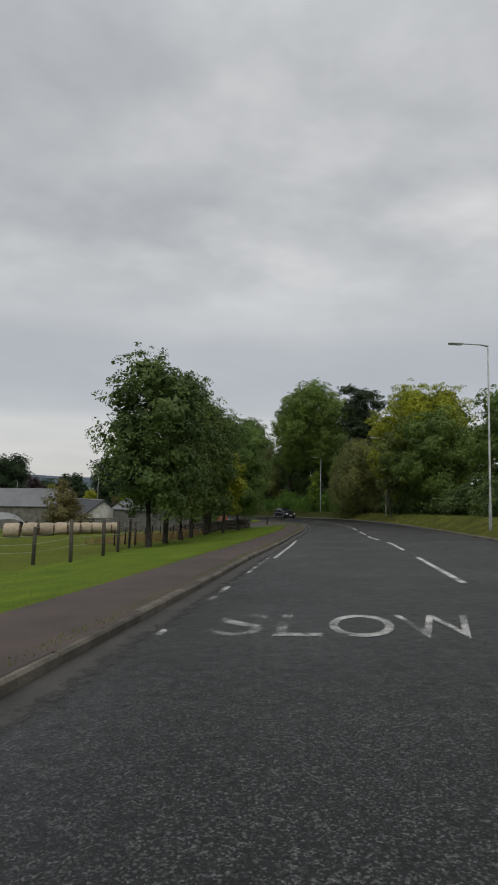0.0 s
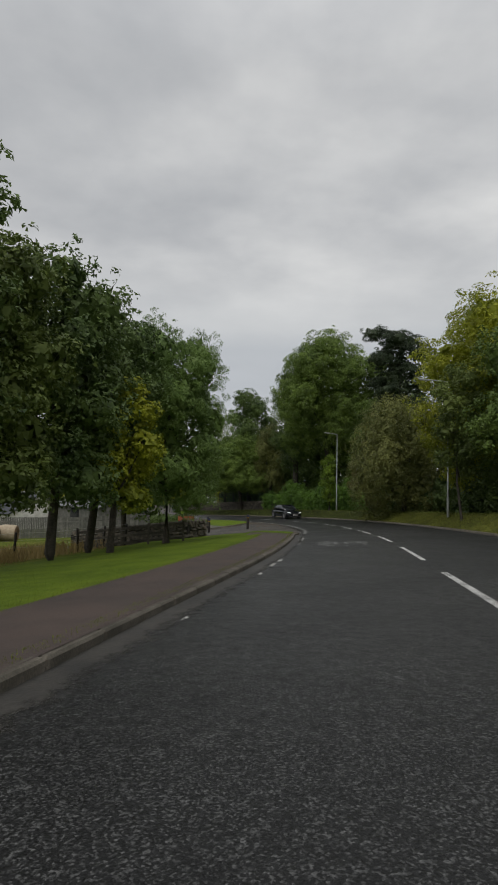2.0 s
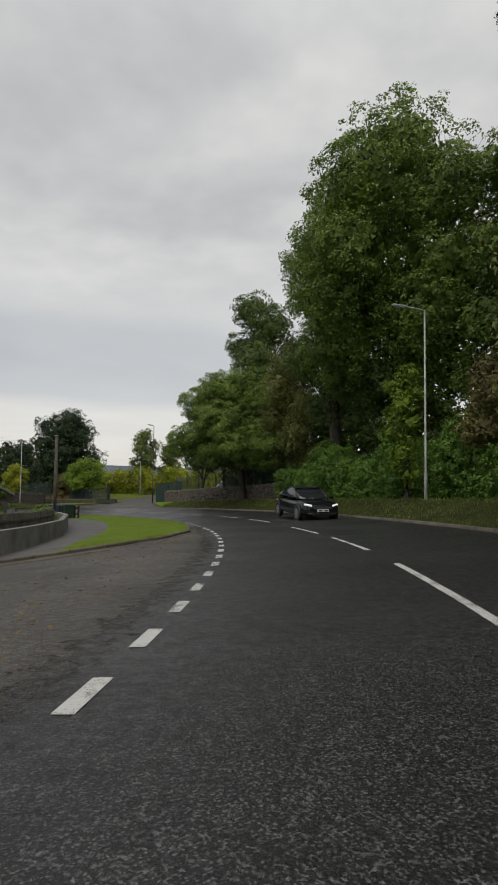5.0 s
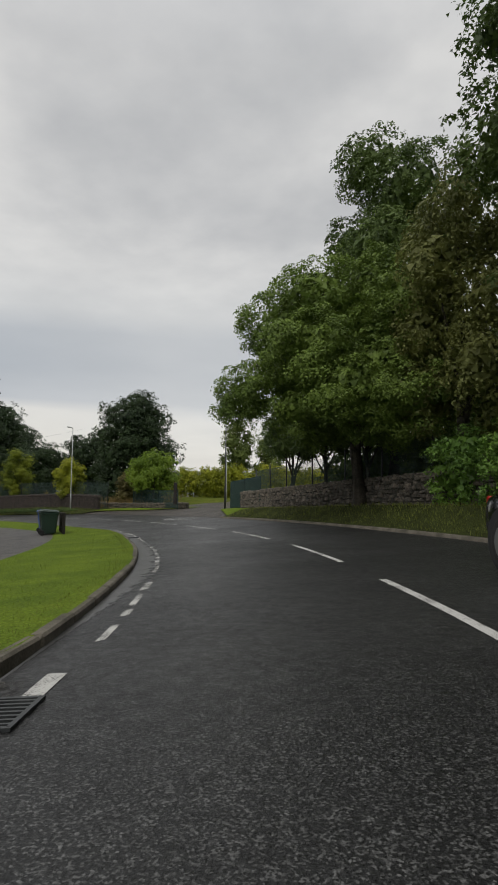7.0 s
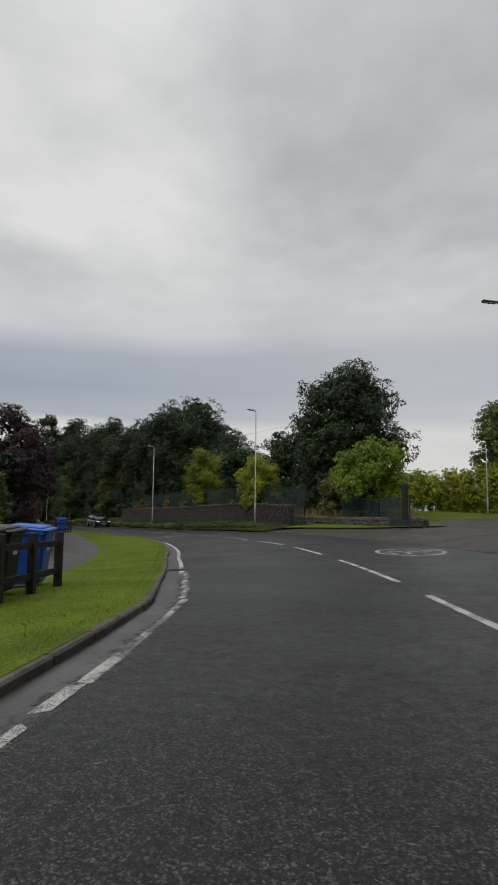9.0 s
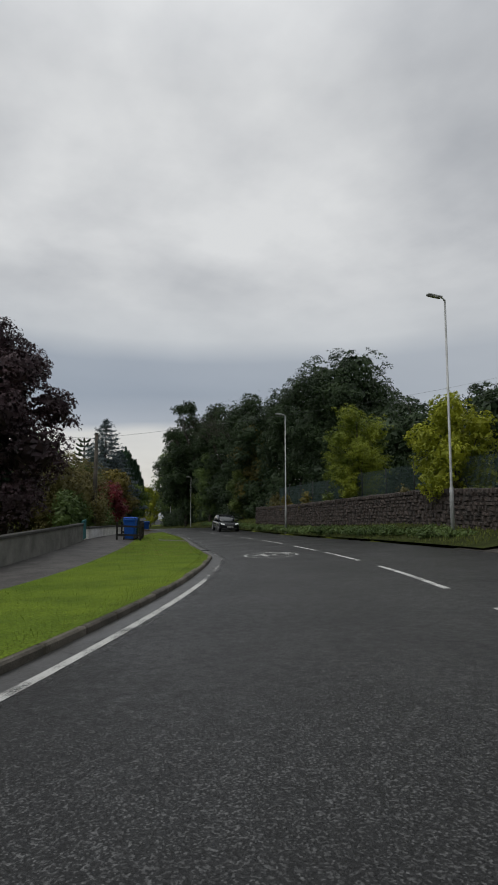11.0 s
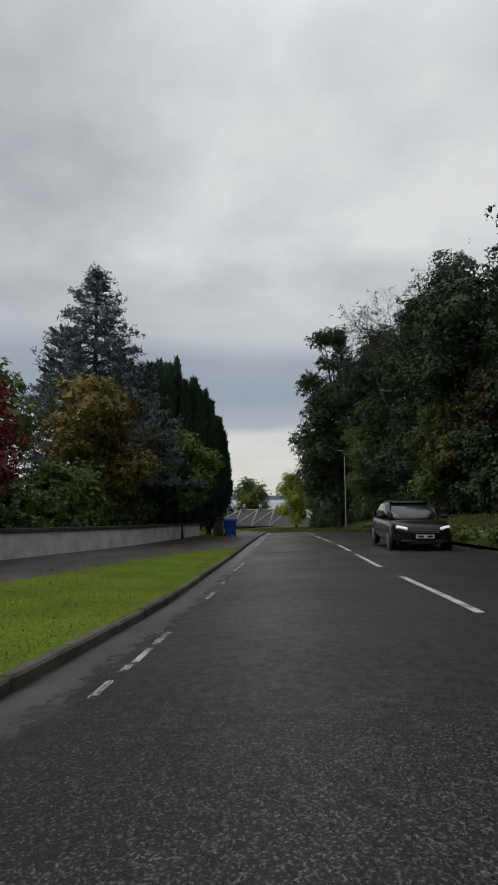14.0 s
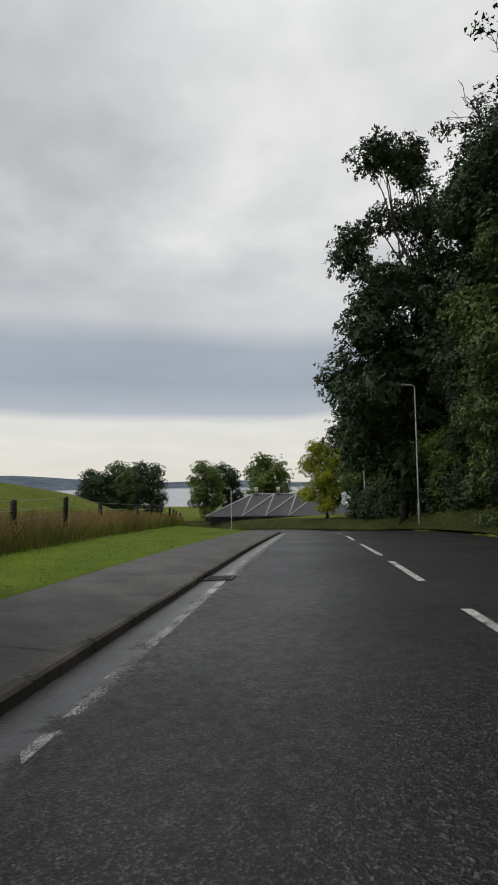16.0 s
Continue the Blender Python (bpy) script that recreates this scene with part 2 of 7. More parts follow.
def asphalt_mat(name, dark, mean, pale, worn, spec=0.5):
    """Chippings: each stone a cell of its own grey with a dark gap round it; scuffed, damp and tyre-polished patches at larger scales."""
    m = bpy.data.materials.new(name)
    m.use_nodes = True
    nt = m.node_tree
    ln = nt.links.new
    p = nt.nodes["Principled BSDF"]
    p.inputs["Specular IOR Level"].default_value = spec
    geo = nt.nodes.new("ShaderNodeNewGeometry")
    cell = nt.nodes.new("ShaderNodeTexVoronoi"); cell.inputs["Scale"].default_value = 100.0
    chip = N(nt, "ShaderNodeTexNoise", Scale=60.0, Detail=3.0, Roughness=0.75)
    big = N(nt, "ShaderNodeTexNoise", Scale=0.45, Detail=5.0, Roughness=0.6)
    mid = N(nt, "ShaderNodeTexNoise", Scale=9.0, Detail=5.0, Roughness=0.8)
    for x in (cell, chip, big, mid):
        ln(geo.outputs["Position"], x.inputs["Vector"])
    grey = nt.nodes.new("ShaderNodeSeparateColor")
    ln(cell.outputs["Color"], grey.inputs[0])
    mixn = N(nt, "ShaderNodeMath", op="MULTIPLY_ADD"); mixn.inputs[1].default_value = 0.38
    hf = N(nt, "ShaderNodeMath", op="MULTIPLY"); hf.inputs[1].default_value = 0.67
    ln(chip.outputs["Fac"], hf.inputs[0]); ln(grey.outputs[0], mixn.inputs[0]); ln(hf.outputs[0], mixn.inputs[2])
    rp = nt.nodes.new("ShaderNodeValToRGB")
    e = rp.color_ramp.elements
    e[0].position, e[0].color = 0.36, (*dark, 1)
    e[1].position, e[1].color = 0.76, (*pale, 1)
    k = e.new(0.58); k.color = (*mean, 1)
    ln(mixn.outputs[0], rp.inputs[0])
    r2 = nt.nodes.new("ShaderNodeMapRange")
    r2.inputs["From Min"].default_value, r2.inputs["From Max"].default_value = 0.36, 0.66
    r2.inputs["To Min"].default_value, r2.inputs["To Max"].default_value = 0.35, 1.75
    ad = N(nt, "ShaderNodeMath", op="MULTIPLY_ADD"); ad.inputs[1].default_value = 0.62
    hl = N(nt, "ShaderNodeMath", op="MULTIPLY"); hl.inputs[1].default_value = 0.38
    ln(big.outputs["Fac"], hl.inputs[0]); ln(mid.outputs["Fac"], ad.inputs[0]); ln(hl.outputs[0], ad.inputs[2])
    ln(ad.outputs[0], r2.inputs["Value"])
    ml = nt.nodes.new("ShaderNodeVectorMath"); ml.operation = "SCALE"
    ln(rp.outputs[0], ml.inputs[0]); ln(r2.outputs[0], ml.inputs["Scale"])
    ln(ml.outputs[0], p.inputs["Base Color"])
    r3 = nt.nodes.new("ShaderNodeMapRange")
    r3.inputs["From Min"].default_value, r3.inputs["From Max"].default_value = 0.35, 0.65
    r3.inputs["To Min"].default_value, r3.inputs["To Max"].default_value = worn + 0.22, worn
    ln(ad.outputs[0], r3.inputs["Value"]); ln(r3.outputs[0], p.inputs["Roughness"])
    hs = N(nt, "ShaderNodeMath", op="MULTIPLY_ADD"); hs.inputs[1].default_value = 0.8
    ln(mid.outputs["Fac"], hs.inputs[0]); ln(mixn.outputs[0], hs.inputs[2])
    bp = N(nt, "ShaderNodeBump", Strength=0.75, Distance=0.012)
    ln(hs.outputs[0], bp.inputs["Height"]); ln(bp.outputs[0], p.inputs["Normal"])
    return m


def fade_out(m, amount=1.1, lo=0.95, hi=1.25):
    """Let a surface thin out over what lies beneath, along the edge value of its mesh, broken up by noise."""
    nt = m.node_tree
    ln = nt.links.new
    at = nt.nodes.new("ShaderNodeAttribute"); at.attribute_name = "edge"
    geo = nt.nodes.new("ShaderNodeNewGeometry")
    nz = N(nt, "ShaderNodeTexNoise", Scale=5.0, Detail=6.0, Roughness=0.7)
    ln(geo.outputs["Position"], nz.inputs["Vector"])
    ad = N(nt, "ShaderNodeMath", op="MULTIPLY_ADD"); ad.inputs[1].default_value = amount
    ln(nz.outputs["Fac"], ad.inputs[0]); ln(at.outputs["Fac"], ad.inputs[2])
    r = nt.nodes.new("ShaderNodeMapRange")
    r.inputs["From Min"].default_value, r.inputs["From Max"].default_value = lo, hi
    ln(ad.outputs[0], r.inputs["Value"])
    gone = nt.nodes.new("ShaderNodeBsdfTransparent")
    ms = nt.nodes.new("ShaderNodeMixShader")
    ln(r.outputs[0], ms.inputs[0]); ln(nt.nodes["Principled BSDF"].outputs[0], ms.inputs[1]); ln(gone.outputs[0], ms.inputs[2])
    ln(ms.outputs[0], nt.nodes["Material Output"].inputs[0])
    return m


def gutter_mat(name, col, col2, rough):
    """Silt and wet by the kerb, thinning out over the road."""
    return fade_out(mat(name, col, rough, 0.4, 2.2, 36, 0.25, col2=col2))


M_ROAD = asphalt_mat("road_asphalt", (0.002, 0.002, 0.002), (0.0105, 0.0108, 0.0108), (0.092, 0.093, 0.092), 0.32, 0.36)
M_SIDE = asphalt_mat("side_road_asphalt", (0.009, 0.0075, 0.006), (0.036, 0.030, 0.024), (0.145, 0.128, 0.104), 0.5, 0.4)
M_FOOT = mat("footway_asphalt", (0.092, 0.087, 0.081), 0.6, 0.5, 1.6, 55, 0.6, col2=(0.036, 0.034, 0.032), spec=0.3)
M_FOOTR = mat("red_footway_asphalt", (0.074, 0.051, 0.042), 0.82, 0.4, 0.9, 60, 0.6, col2=(0.042, 0.032, 0.028))
fade_out(M_SIDE)
M_SILT = gutter_mat("brown_silt", (0.085, 0.062, 0.038), (0.045, 0.034, 0.022), 0.8)
M_GRIT = gutter_mat("gritty_gutter", (0.045, 0.041, 0.035), (0.02, 0.019, 0.017), 0.65)
M_CHAN = gutter_mat("damp_gutter", (0.085, 0.085, 0.085), (0.045, 0.044, 0.042), 0.38)
M_KERB = mat("kerb_concrete", (0.125, 0.110, 0.088), 0.88, 0.4, 2.5, 60, 0.4, rnd=0.2, col2=(0.052, 0.047, 0.034))
M_GRASS = mat("mown_grass", (0.122, 0.172, 0.018), 0.9, 0.35, 1.0, 30, 0.7, col2=(0.075, 0.118, 0.014), dist=0.04, fvar=0.8, spec=0.06)
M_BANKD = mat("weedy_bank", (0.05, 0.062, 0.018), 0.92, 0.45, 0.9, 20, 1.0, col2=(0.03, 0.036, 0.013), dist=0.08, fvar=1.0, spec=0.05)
M_BANK = mat("rank_grass", (0.115, 0.12, 0.022), 0.9, 0.45, 0.9, 20, 1.0, col2=(0.062, 0.07, 0.015), dist=0.08, fvar=1.0, spec=0.06)
M_ROUGH = mat("rough_grass", (0.125, 0.14, 0.024), 0.95, 0.4, 0.35, 12, 1.0, col2=(0.085, 0.115, 0.016), dist=0.1, fvar=1.0, spec=0.06)
M_LAND = mat("farmland", (0.06, 0.075, 0.028), 0.95, 0.4, 0.02, 3, 0.3, col2=(0.11, 0.105, 0.05))
M_PAINT = paint_mat("road_paint", 0.47)
M_PAINTW = paint_mat("worn_road_paint", 0.555)
M_PAINTX = paint_mat("nearly_gone_road_paint", 0.62)
M_BARK = mat("bark", (0.075, 0.062, 0.048), 0.95, 0.45, 3, 18, 0.9, col2=(0.035, 0.033, 0.026), dist=0.05)
M_GALV = mat("galvanised_steel", (0.48, 0.49, 0.48), 0.55, 0.2, 2, 30, 0.1, metal=0.35, col2=(0.26, 0.27, 0.26))
M_BLKST = mat("dark_painted_steel", (0.03, 0.033, 0.034), 0.5, 0.3, 3, 30)
M_TIMB = mat("weathered_timber", (0.10, 0.088, 0.07), 0.9, 0.4, 2, 25, 0.6, rnd=0.25, col2=(0.05, 0.045, 0.037))
M_DTIMB = mat("dark_stained_timber", (0.022, 0.018, 0.014), 0.8, 0.4, 3, 30, 0.4, rnd=0.25)
M_GTIMB = mat("grey_fence_boards", (0.17, 0.165, 0.15), 0.9, 0.3, 2, 25, 0.5, rnd=0.22, col2=(0.10, 0.10, 0.09))
M_STONED = mat("dark_red_rubble", (0.068, 0.052, 0.044), 0.92, 0.5, 4, 30, 0.9, rnd=0.45, col2=(0.026, 0.023, 0.02), dist=0.03)
M_STONE = mat("rubble_stone", (0.13, 0.108, 0.086), 0.92, 0.45, 4, 30, 0.9, rnd=0.4, col2=(0.042, 0.042, 0.034), dist=0.03)
M_MORT = mat("old_mortar", (0.045, 0.041, 0.034), 0.95, 0.4, 3, 30, 0.8)
M_RENDER = mat("white_render", (0.74, 0.73, 0.69), 0.9, 0.25, 1.3, 40, 0.3, col2=(0.48, 0.47, 0.43))
M_CONC = mat("stained_concrete", (0.20, 0.195, 0.175), 0.9, 0.3, 1.2, 35, 0.4, col2=(0.10, 0.10, 0.085))
M_COPE = mat("dark_coping", (0.06, 0.058, 0.052), 0.9, 0.35, 3, 30, 0.4)
M_SLATE = mat("slate_roof", (0.034, 0.037, 0.043), 0.62, 0.3, 0.8, 14, 0.3, rnd=0.15)
M_LEAD = mat("pale_ridge_tiles", (0.30, 0.30, 0.295), 0.7, 0.2, 2, 20)
M_BLUE = mat("blue_plastic", (0.012, 0.10, 0.47), 0.42, 0.15, 2, 40)
M_BLUELID = mat("blue_plastic_lid", (0.02, 0.13, 0.55), 0.4, 0.12, 2, 40)
M_GREENB = mat("dark_green_plastic", (0.018, 0.042, 0.03), 0.45, 0.2, 2, 40)
M_BLACKB = mat("charcoal_plastic", (0.02, 0.022, 0.022), 0.45, 0.2, 2, 40)
M_RUBBER = plain("black_rubber", (0.015, 0.015, 0.015), 0.8)
M_ORANGE = mat("orange_board", (0.30, 0.085, 0.03), 0.7, 0.2, 2, 30)
M_TEAL = mat("teal_paint", (0.05, 0.20, 0.20), 0.6, 0.2, 2, 30)
M_GRNF = mat("green_mesh_screen", (0.02, 0.05, 0.043), 0.7, 0.2, 2, 40)
M_WATER = plain("estuary_water", (0.25, 0.27, 0.28), 0.25)
# blue-grey stands in for the air's haze over woods kilometres away
M_HILL = mat("haze_tinted_hills", (0.12, 0.145, 0.165), 1.0, 0.25, 0.004, 0.03, col2=(0.075, 0.095, 0.12), spec=0.0)
M_LEAFD = mat("fallen_leaves", (0.22, 0.14, 0.05), 0.9, 0.4, 2, 20, rnd=0.4)
L_FEA = leaf_mat("feathery_leaves", (0.078, 0.130, 0.036), (0.215, 0.315, 0.082), 0.55)
L_MID = leaf_mat("broad_leaves", (0.056, 0.094, 0.022), (0.175, 0.255, 0.052), 0.36)
L_DARK = leaf_mat("dark_leaves", (0.046, 0.078, 0.025), (0.148, 0.212, 0.058), 0.4)
# leaf green darkened so that the colour itself carries the shade of the wood
L_SHADE = leaf_mat("shade_dark_leaves", (0.014, 0.028, 0.012), (0.046, 0.076, 0.027), 0.25)
L_LIME = leaf_mat("light_green_leaves", (0.07, 0.112, 0.024), (0.21, 0.30, 0.058), 0.38)
L_OAK = leaf_mat("autumn_green_leaves", (0.056, 0.086, 0.024), (0.185, 0.235, 0.056), 0.4)
L_YGR = leaf_mat("fading_yellow_green_leaves", (0.085, 0.125, 0.016), (0.27, 0.31, 0.032), 0.45)
L_GOLD = leaf_mat("bronze_autumn_leaves", (0.075, 0.068, 0.02), (0.24, 0.195, 0.045), 0.3)
L_YEL = leaf_mat("yellow_green_leaves", (0.13, 0.165, 0.016), (0.40, 0.42, 0.035), 0.5)
L_BRT = leaf_mat("fresh_green_leaves", (0.08, 0.14, 0.016), (0.25, 0.36, 0.042), 0.5)
L_BRN = leaf_mat("olive_brown_leaves", (0.075, 0.070, 0.025), (0.20, 0.175, 0.062), 0.32)
L_ORA = leaf_mat("golden_autumn_leaves", (0.135, 0.090, 0.018), (0.360, 0.225, 0.030), 0.3)
L_OLV = leaf_mat("olive_green_leaves", (0.085, 0.10, 0.030), (0.235, 0.25, 0.075), 0.4)
L_PINE = leaf_mat("pine_needles", (0.020, 0.036, 0.017), (0.062, 0.086, 0.040), 0.15)
L_YEW = leaf_mat("yew_needles", (0.024, 0.048, 0.030), (0.062, 0.112, 0.062), 0.18)
L_SPR = leaf_mat("blue_spruce_needles", (0.05, 0.07, 0.078), (0.18, 0.225, 0.24), 0.15)
L_RED = leaf_mat("red_maple_leaves", (0.066, 0.011, 0.015), (0.252, 0.032, 0.041), 0.35)
L_PUR = leaf_mat("purple_leaves", (0.027, 0.018, 0.021), (0.075, 0.045, 0.051), 0.15)
L_IVY = leaf_mat("ivy_leaves", (0.058, 0.122, 0.024), (0.185, 0.32, 0.052), 0.35, 0.4)
L_HAY = leaf_mat("dry_grass_stems", (0.18, 0.128, 0.05), (0.40, 0.30, 0.135), 0.4)
L_TURF = leaf_mat("turf_blades", (0.085, 0.125, 0.014), (0.175, 0.24, 0.03), 0.35)
L_WEED = leaf_mat("verge_weeds", (0.085, 0.105, 0.018), (0.22, 0.25, 0.055), 0.35)


# ---- plan: the road's line, s metres along it, l metres to the right of the driving line ----
LINE = [(-7.4, -49.8, 4.4), (-5.48, -38.14, 3.69), (-3.52, -26.45, 2.95), (-1.56, -14.76, 2.21), (0.4, -3.07, 1.48), (2.23, 8.8, 0.78),
        (4.02, 20.78, 0.14), (5.67, 32.6, -0.46), (6.82, 44.08, -1.03), (7.03, 55.12, -1.58), (5.98, 65.62, -2.12),
        (3.48, 75.51, -2.66), (-0.5, 84.7, -3.2), (-5.88, 93.07, -3.75), (-12.55, 100.5, -4.31), (-20.41, 106.9, -4.88),
        (-29.41, 112.2, -5.45), (-39.54, 116.44, -6.02), (-50.78, 119.76, -6.59), (-62.9, 122.48, -7.13),
        (-75.25, 125.07, -7.65), (-87.2, 127.6, -8.2), (-99.0, 130.0, -8.95), (-110.6, 131.9, -9.95), (-122.0, 132.6, -11.1),
        (-132.5, 129.5, -12.0), (-140.5, 121.5, -12.8), (-145.5, 110.5, -13.5), (-148.5, 98.0, -14.2)]


def spline(pts, per=40):
    p = np.array(pts, float)
    p = np.vstack([2 * p[0] - p[1], p, 2 * p[-1] - p[-2]])
    out = []
    for i in range(1, len(p) - 2):
        t = np.linspace(0, 1, per, endpoint=False)[:, None]
        a, b, c, d = p[i - 1], p[i], p[i + 1], p[i + 2]
        out.append(0.5 * (2 * b + (c - a) * t + (2 * a - 5 * b + 4 * c - d) * t ** 2 + (3 * b - a - 3 * c + d) * t ** 3))
    return np.vstack(out + [p[-2:-1]])


CUR = spline(LINE)
CS = np.r_[0, np.cumsum(np.hypot(*np.diff(CUR[:, :2], axis=0).T))]
CS -= CS[4 * 40]
CT = np.gradient(CUR[:, :2], axis=0)
CT /= np.linalg.norm(CT, axis=1)[:, None]


def sm(a, b, x):
    k = np.clip((np.asarray(x, float) - a) / (b - a), 0, 1)
    return k * k * (3 - 2 * k)


def zlat(s, l):
    """Height over the road's line: the road leans into the bend, the right verge is a bank, the left side falls away."""
    s, l = np.asarray(s, float), np.asarray(l, float)
    k = sm(128, 160, s)
    cr = 0.05 * (1 - k) + 0.01 * k
    cl = 0.05 * (1 - k) + 0.038 * k
    cf = np.where(l > 0, cr, cl)
    kl = 0.05 - 0.11 * sm(125, 155, s) - 0.01 * sm(165, 178, s)
    kf = kl + 0.065 * (1 - sm(84, 96, s))
    left = -1.75 * cl + kl * (np.maximum(l, -3.5) + 1.75) + kf * np.minimum(np.maximum(l, -15) + 3.5, 0) + 0.01 * np.minimum(l + 15, 0)
    bank = np.interp(s, [100, 110, 117.5, 121.5, 132, 144], [1.0, 0.8, 0.66, 0.38, 0.38, 1.0])
    right = cr * 5.75 + sm(5.75, 7.6, l) * (bank - cr * 5.75) + np.clip((l - 7.6) * 0.03, 0, 1.0)
    z = np.where(l < -1.75, left, np.where(l > 5.75, right, cf * l))
    return z


def P(s, l, dz=0.0):
    x, y, z = (np.interp(s, CS, CUR[:, i]) for i in range(3))
    tx, ty = (np.interp(s, CS, CT[:, i]) for i in range(2))
    n = np.hypot(tx, ty)
    return Vector((x + l * ty / n, y - l * tx / n, z + float(zlat(s, l)) + dz))


def heading(s):
    """Turn about z, in degrees, of a thing whose y axis points along the road."""
    return math.degrees(math.atan2(-np.interp(s, CS, CT[:, 0]), np.interp(s, CS, CT[:, 1])))


def nearest(x, y):
    """s and l of world points, in arrays."""
    x, y = np.ravel(x), np.ravel(y)
    c, t, cs = CUR[::8], CT[::8], CS[::8]
    S, L = np.zeros(len(x)), np.zeros(len(x))
    for a in range(0, len(x), 20000):
        dx, dy = x[a:a + 20000, None] - c[:, 0], y[a:a + 20000, None] - c[:, 1]
        i = (dx * dx + dy * dy).argmin(1)
        r = np.arange(len(i))
        S[a:a + 20000] = cs[i] + dx[r, i] * t[i, 0] + dy[r, i] * t[i, 1]
        L[a:a + 20000] = dx[r, i] * t[i, 1] - dy[r, i] * t[i, 0]
    return S, L


def land(x, y):
    """Height of the ground at world points: the roadside near, a falling hillside further off, the shore far to the west."""
    x, y = np.ravel(np.asarray(x, float)), np.ravel(np.asarray(y, float))
    S, L = nearest(x, y)
    sc = np.clip(S, CS[0], CS[-1])
    near = np.interp(sc, CS, CUR[:, 2]) + zlat(sc, L)
    dx, dy = x + 30, y - 80
    r = np.hypot(dx, dy)
    k = np.minimum(1, 260 / np.maximum(r, 1e-6))
    px, py = -30 + dx * k, 80 + dy * k
    far = 1.3 + 0.033 * px - 0.052 * py + 0.8 * np.sin(x / 37) * np.cos(y / 29)
    w = sm(24, 70, np.abs(L))
    z = near * (1 - w) + far * w
    # the grassy knoll inside the lower bend
    z = z + 3.1 * np.exp(-((x + 119) / 27) ** 2 - ((y - 106.5) / 14.5) ** 2) * sm(9, 17, np.abs(L))
    w2 = sm(-175, -700, x)
    z = z * (1 - w2) + -46 * w2
    return z, S, L


def ground_at(x, y):
    return float(land([x], [y])[0][0])


# ---- mesh helpers ----
def quick_mesh(name, co, faces_n, idx, mats=(), smooth=False):
    """A mesh from arrays: vertices, corners per face (one number), corner indices."""
    me = bpy.data.meshes.new(name)
    co = np.asarray(co, np.float32)
    idx = np.asarray(idx, np.int32).ravel()
    nf = len(idx) // faces_n
    me.vertices.add(len(co)); me.vertices.foreach_set("co", co.ravel())
    me.loops.add(len(idx)); me.loops.foreach_set("vertex_index", idx)
    me.polygons.add(nf)
    me.polygons.foreach_set("loop_start", np.arange(nf, dtype=np.int32) * faces_n)
    if smooth:
        me.polygons.foreach_set("use_smooth", np.ones(nf, bool))
    me.update(calc_edges=True)
    for m in mats:
        me.materials.append(m)
    return me


def thing(name, label, category, loc=(0, 0, 0), rz=0.0, group="", kind=""):
    ob = new(name)
    ob.matrix_basis = pose(*loc, 0, 0, rz)
    return tagged(ob, label, category, group, kind)


def part(name, bm, material, parent=None, label=""):
    me = bpy.data.meshes.new(name)
    bm.to_mesh(me); bm.free()
    me.materials.append(material)
    ob = new(name, me)
    if parent is not None:
        ob.parent = parent
    return tagged(ob, label)


def share(name, me, parent, m, label=""):
    ob = new(name, me)
    ob.parent = parent
    ob.matrix_basis = m
    return tagged(ob, label)


def box(bm, sx, sy, sz, m=Matrix(), bevel=0.0):
    r = bmesh.ops.create_cube(bm, size=1.0, matrix=m @ Matrix.Diagonal((sx, sy, sz, 1)))
    if bevel:
        vs = set(r["verts"])
        es = [e for e in bm.edges if e.verts[0] in vs and e.verts[1] in vs]
        bmesh.ops.bevel(bm, geom=es, offset=bevel, segments=1, affect="EDGES")
    return bm


def bx(sx, sy, sz, x=0, y=0, z=0, rx=0, ry=0, rz=0, bevel=0.0):
    return box(bmesh.new(), sx, sy, sz, pose(x, y, z, rx, ry, rz), bevel)


def tube(bm, pts, radii, n=8):
    """A tapered tube through points, with closed ends."""
    pts = [Vector(p) for p in pts]
    rings = []
    for i, p in enumerate(pts):
        d = (pts[min(i + 1, len(pts) - 1)] - pts[max(i - 1, 0)])
        d = d.normalized() if d.length > 1e-9 else Vector((0, 0, 1))
        q = d.to_track_quat("Z", "Y")
        rings.append([bm.verts.new(p + q @ Vector((math.cos(a) * radii[i], math.sin(a) * radii[i], 0))) for a in [2 * math.pi * k / n for k in range(n)]])
    for a, b in zip(rings, rings[1:]):
        for k in range(n):
            bm.faces.new((a[k], a[(k + 1) % n], b[(k + 1) % n], b[k])).smooth = True
    bm.faces.new(rings[0][::-1]); bm.faces.new(rings[-1])
    return bm


def ribbon(name, s0, s1, l0, l1, dz, material, label="", category="", step=1.0, cols=1, kind="structure", parent=None, fade=False):
    """A strip along the road between two offsets (numbers or functions of s), dz over the ground."""
    f0 = l0 if callable(l0) else (lambda s: l0)
    f1 = l1 if callable(l1) else (lambda s: l1)
    n = max(2, int(abs(s1 - s0) / step) + 1)
    co, idx = [], []
    for i, s in enumerate(np.linspace(s0, s1, n)):
        for c in range(cols + 1):
            co.append(P(s, f0(s) + (f1(s) - f0(s)) * c / cols, dz))
    w = cols + 1
    for i in range(n - 1):
        for c in range(cols):
            a = i * w + c
            idx += [a, a + 1, a + w + 1, a + w]
    me = quick_mesh(name, co, 4, idx, (material,), True)
    if fade:
        me.attributes.new("edge", "FLOAT", "POINT").data.foreach_set("value", np.tile(np.linspace(0, 1, w), n).astype(np.float32))
    ob = new(name, me)
    if parent is not None:
        ob.parent = parent
    return tagged(ob, label, category, "", kind)


# ---- ground, water, far shore ----
SA = [(-1.75, 51.0), (-2.4, 53.4), (-3.4, 54.9), (-5.2, 56.0), (-7.0, 56.5), (-20, 58.5)]
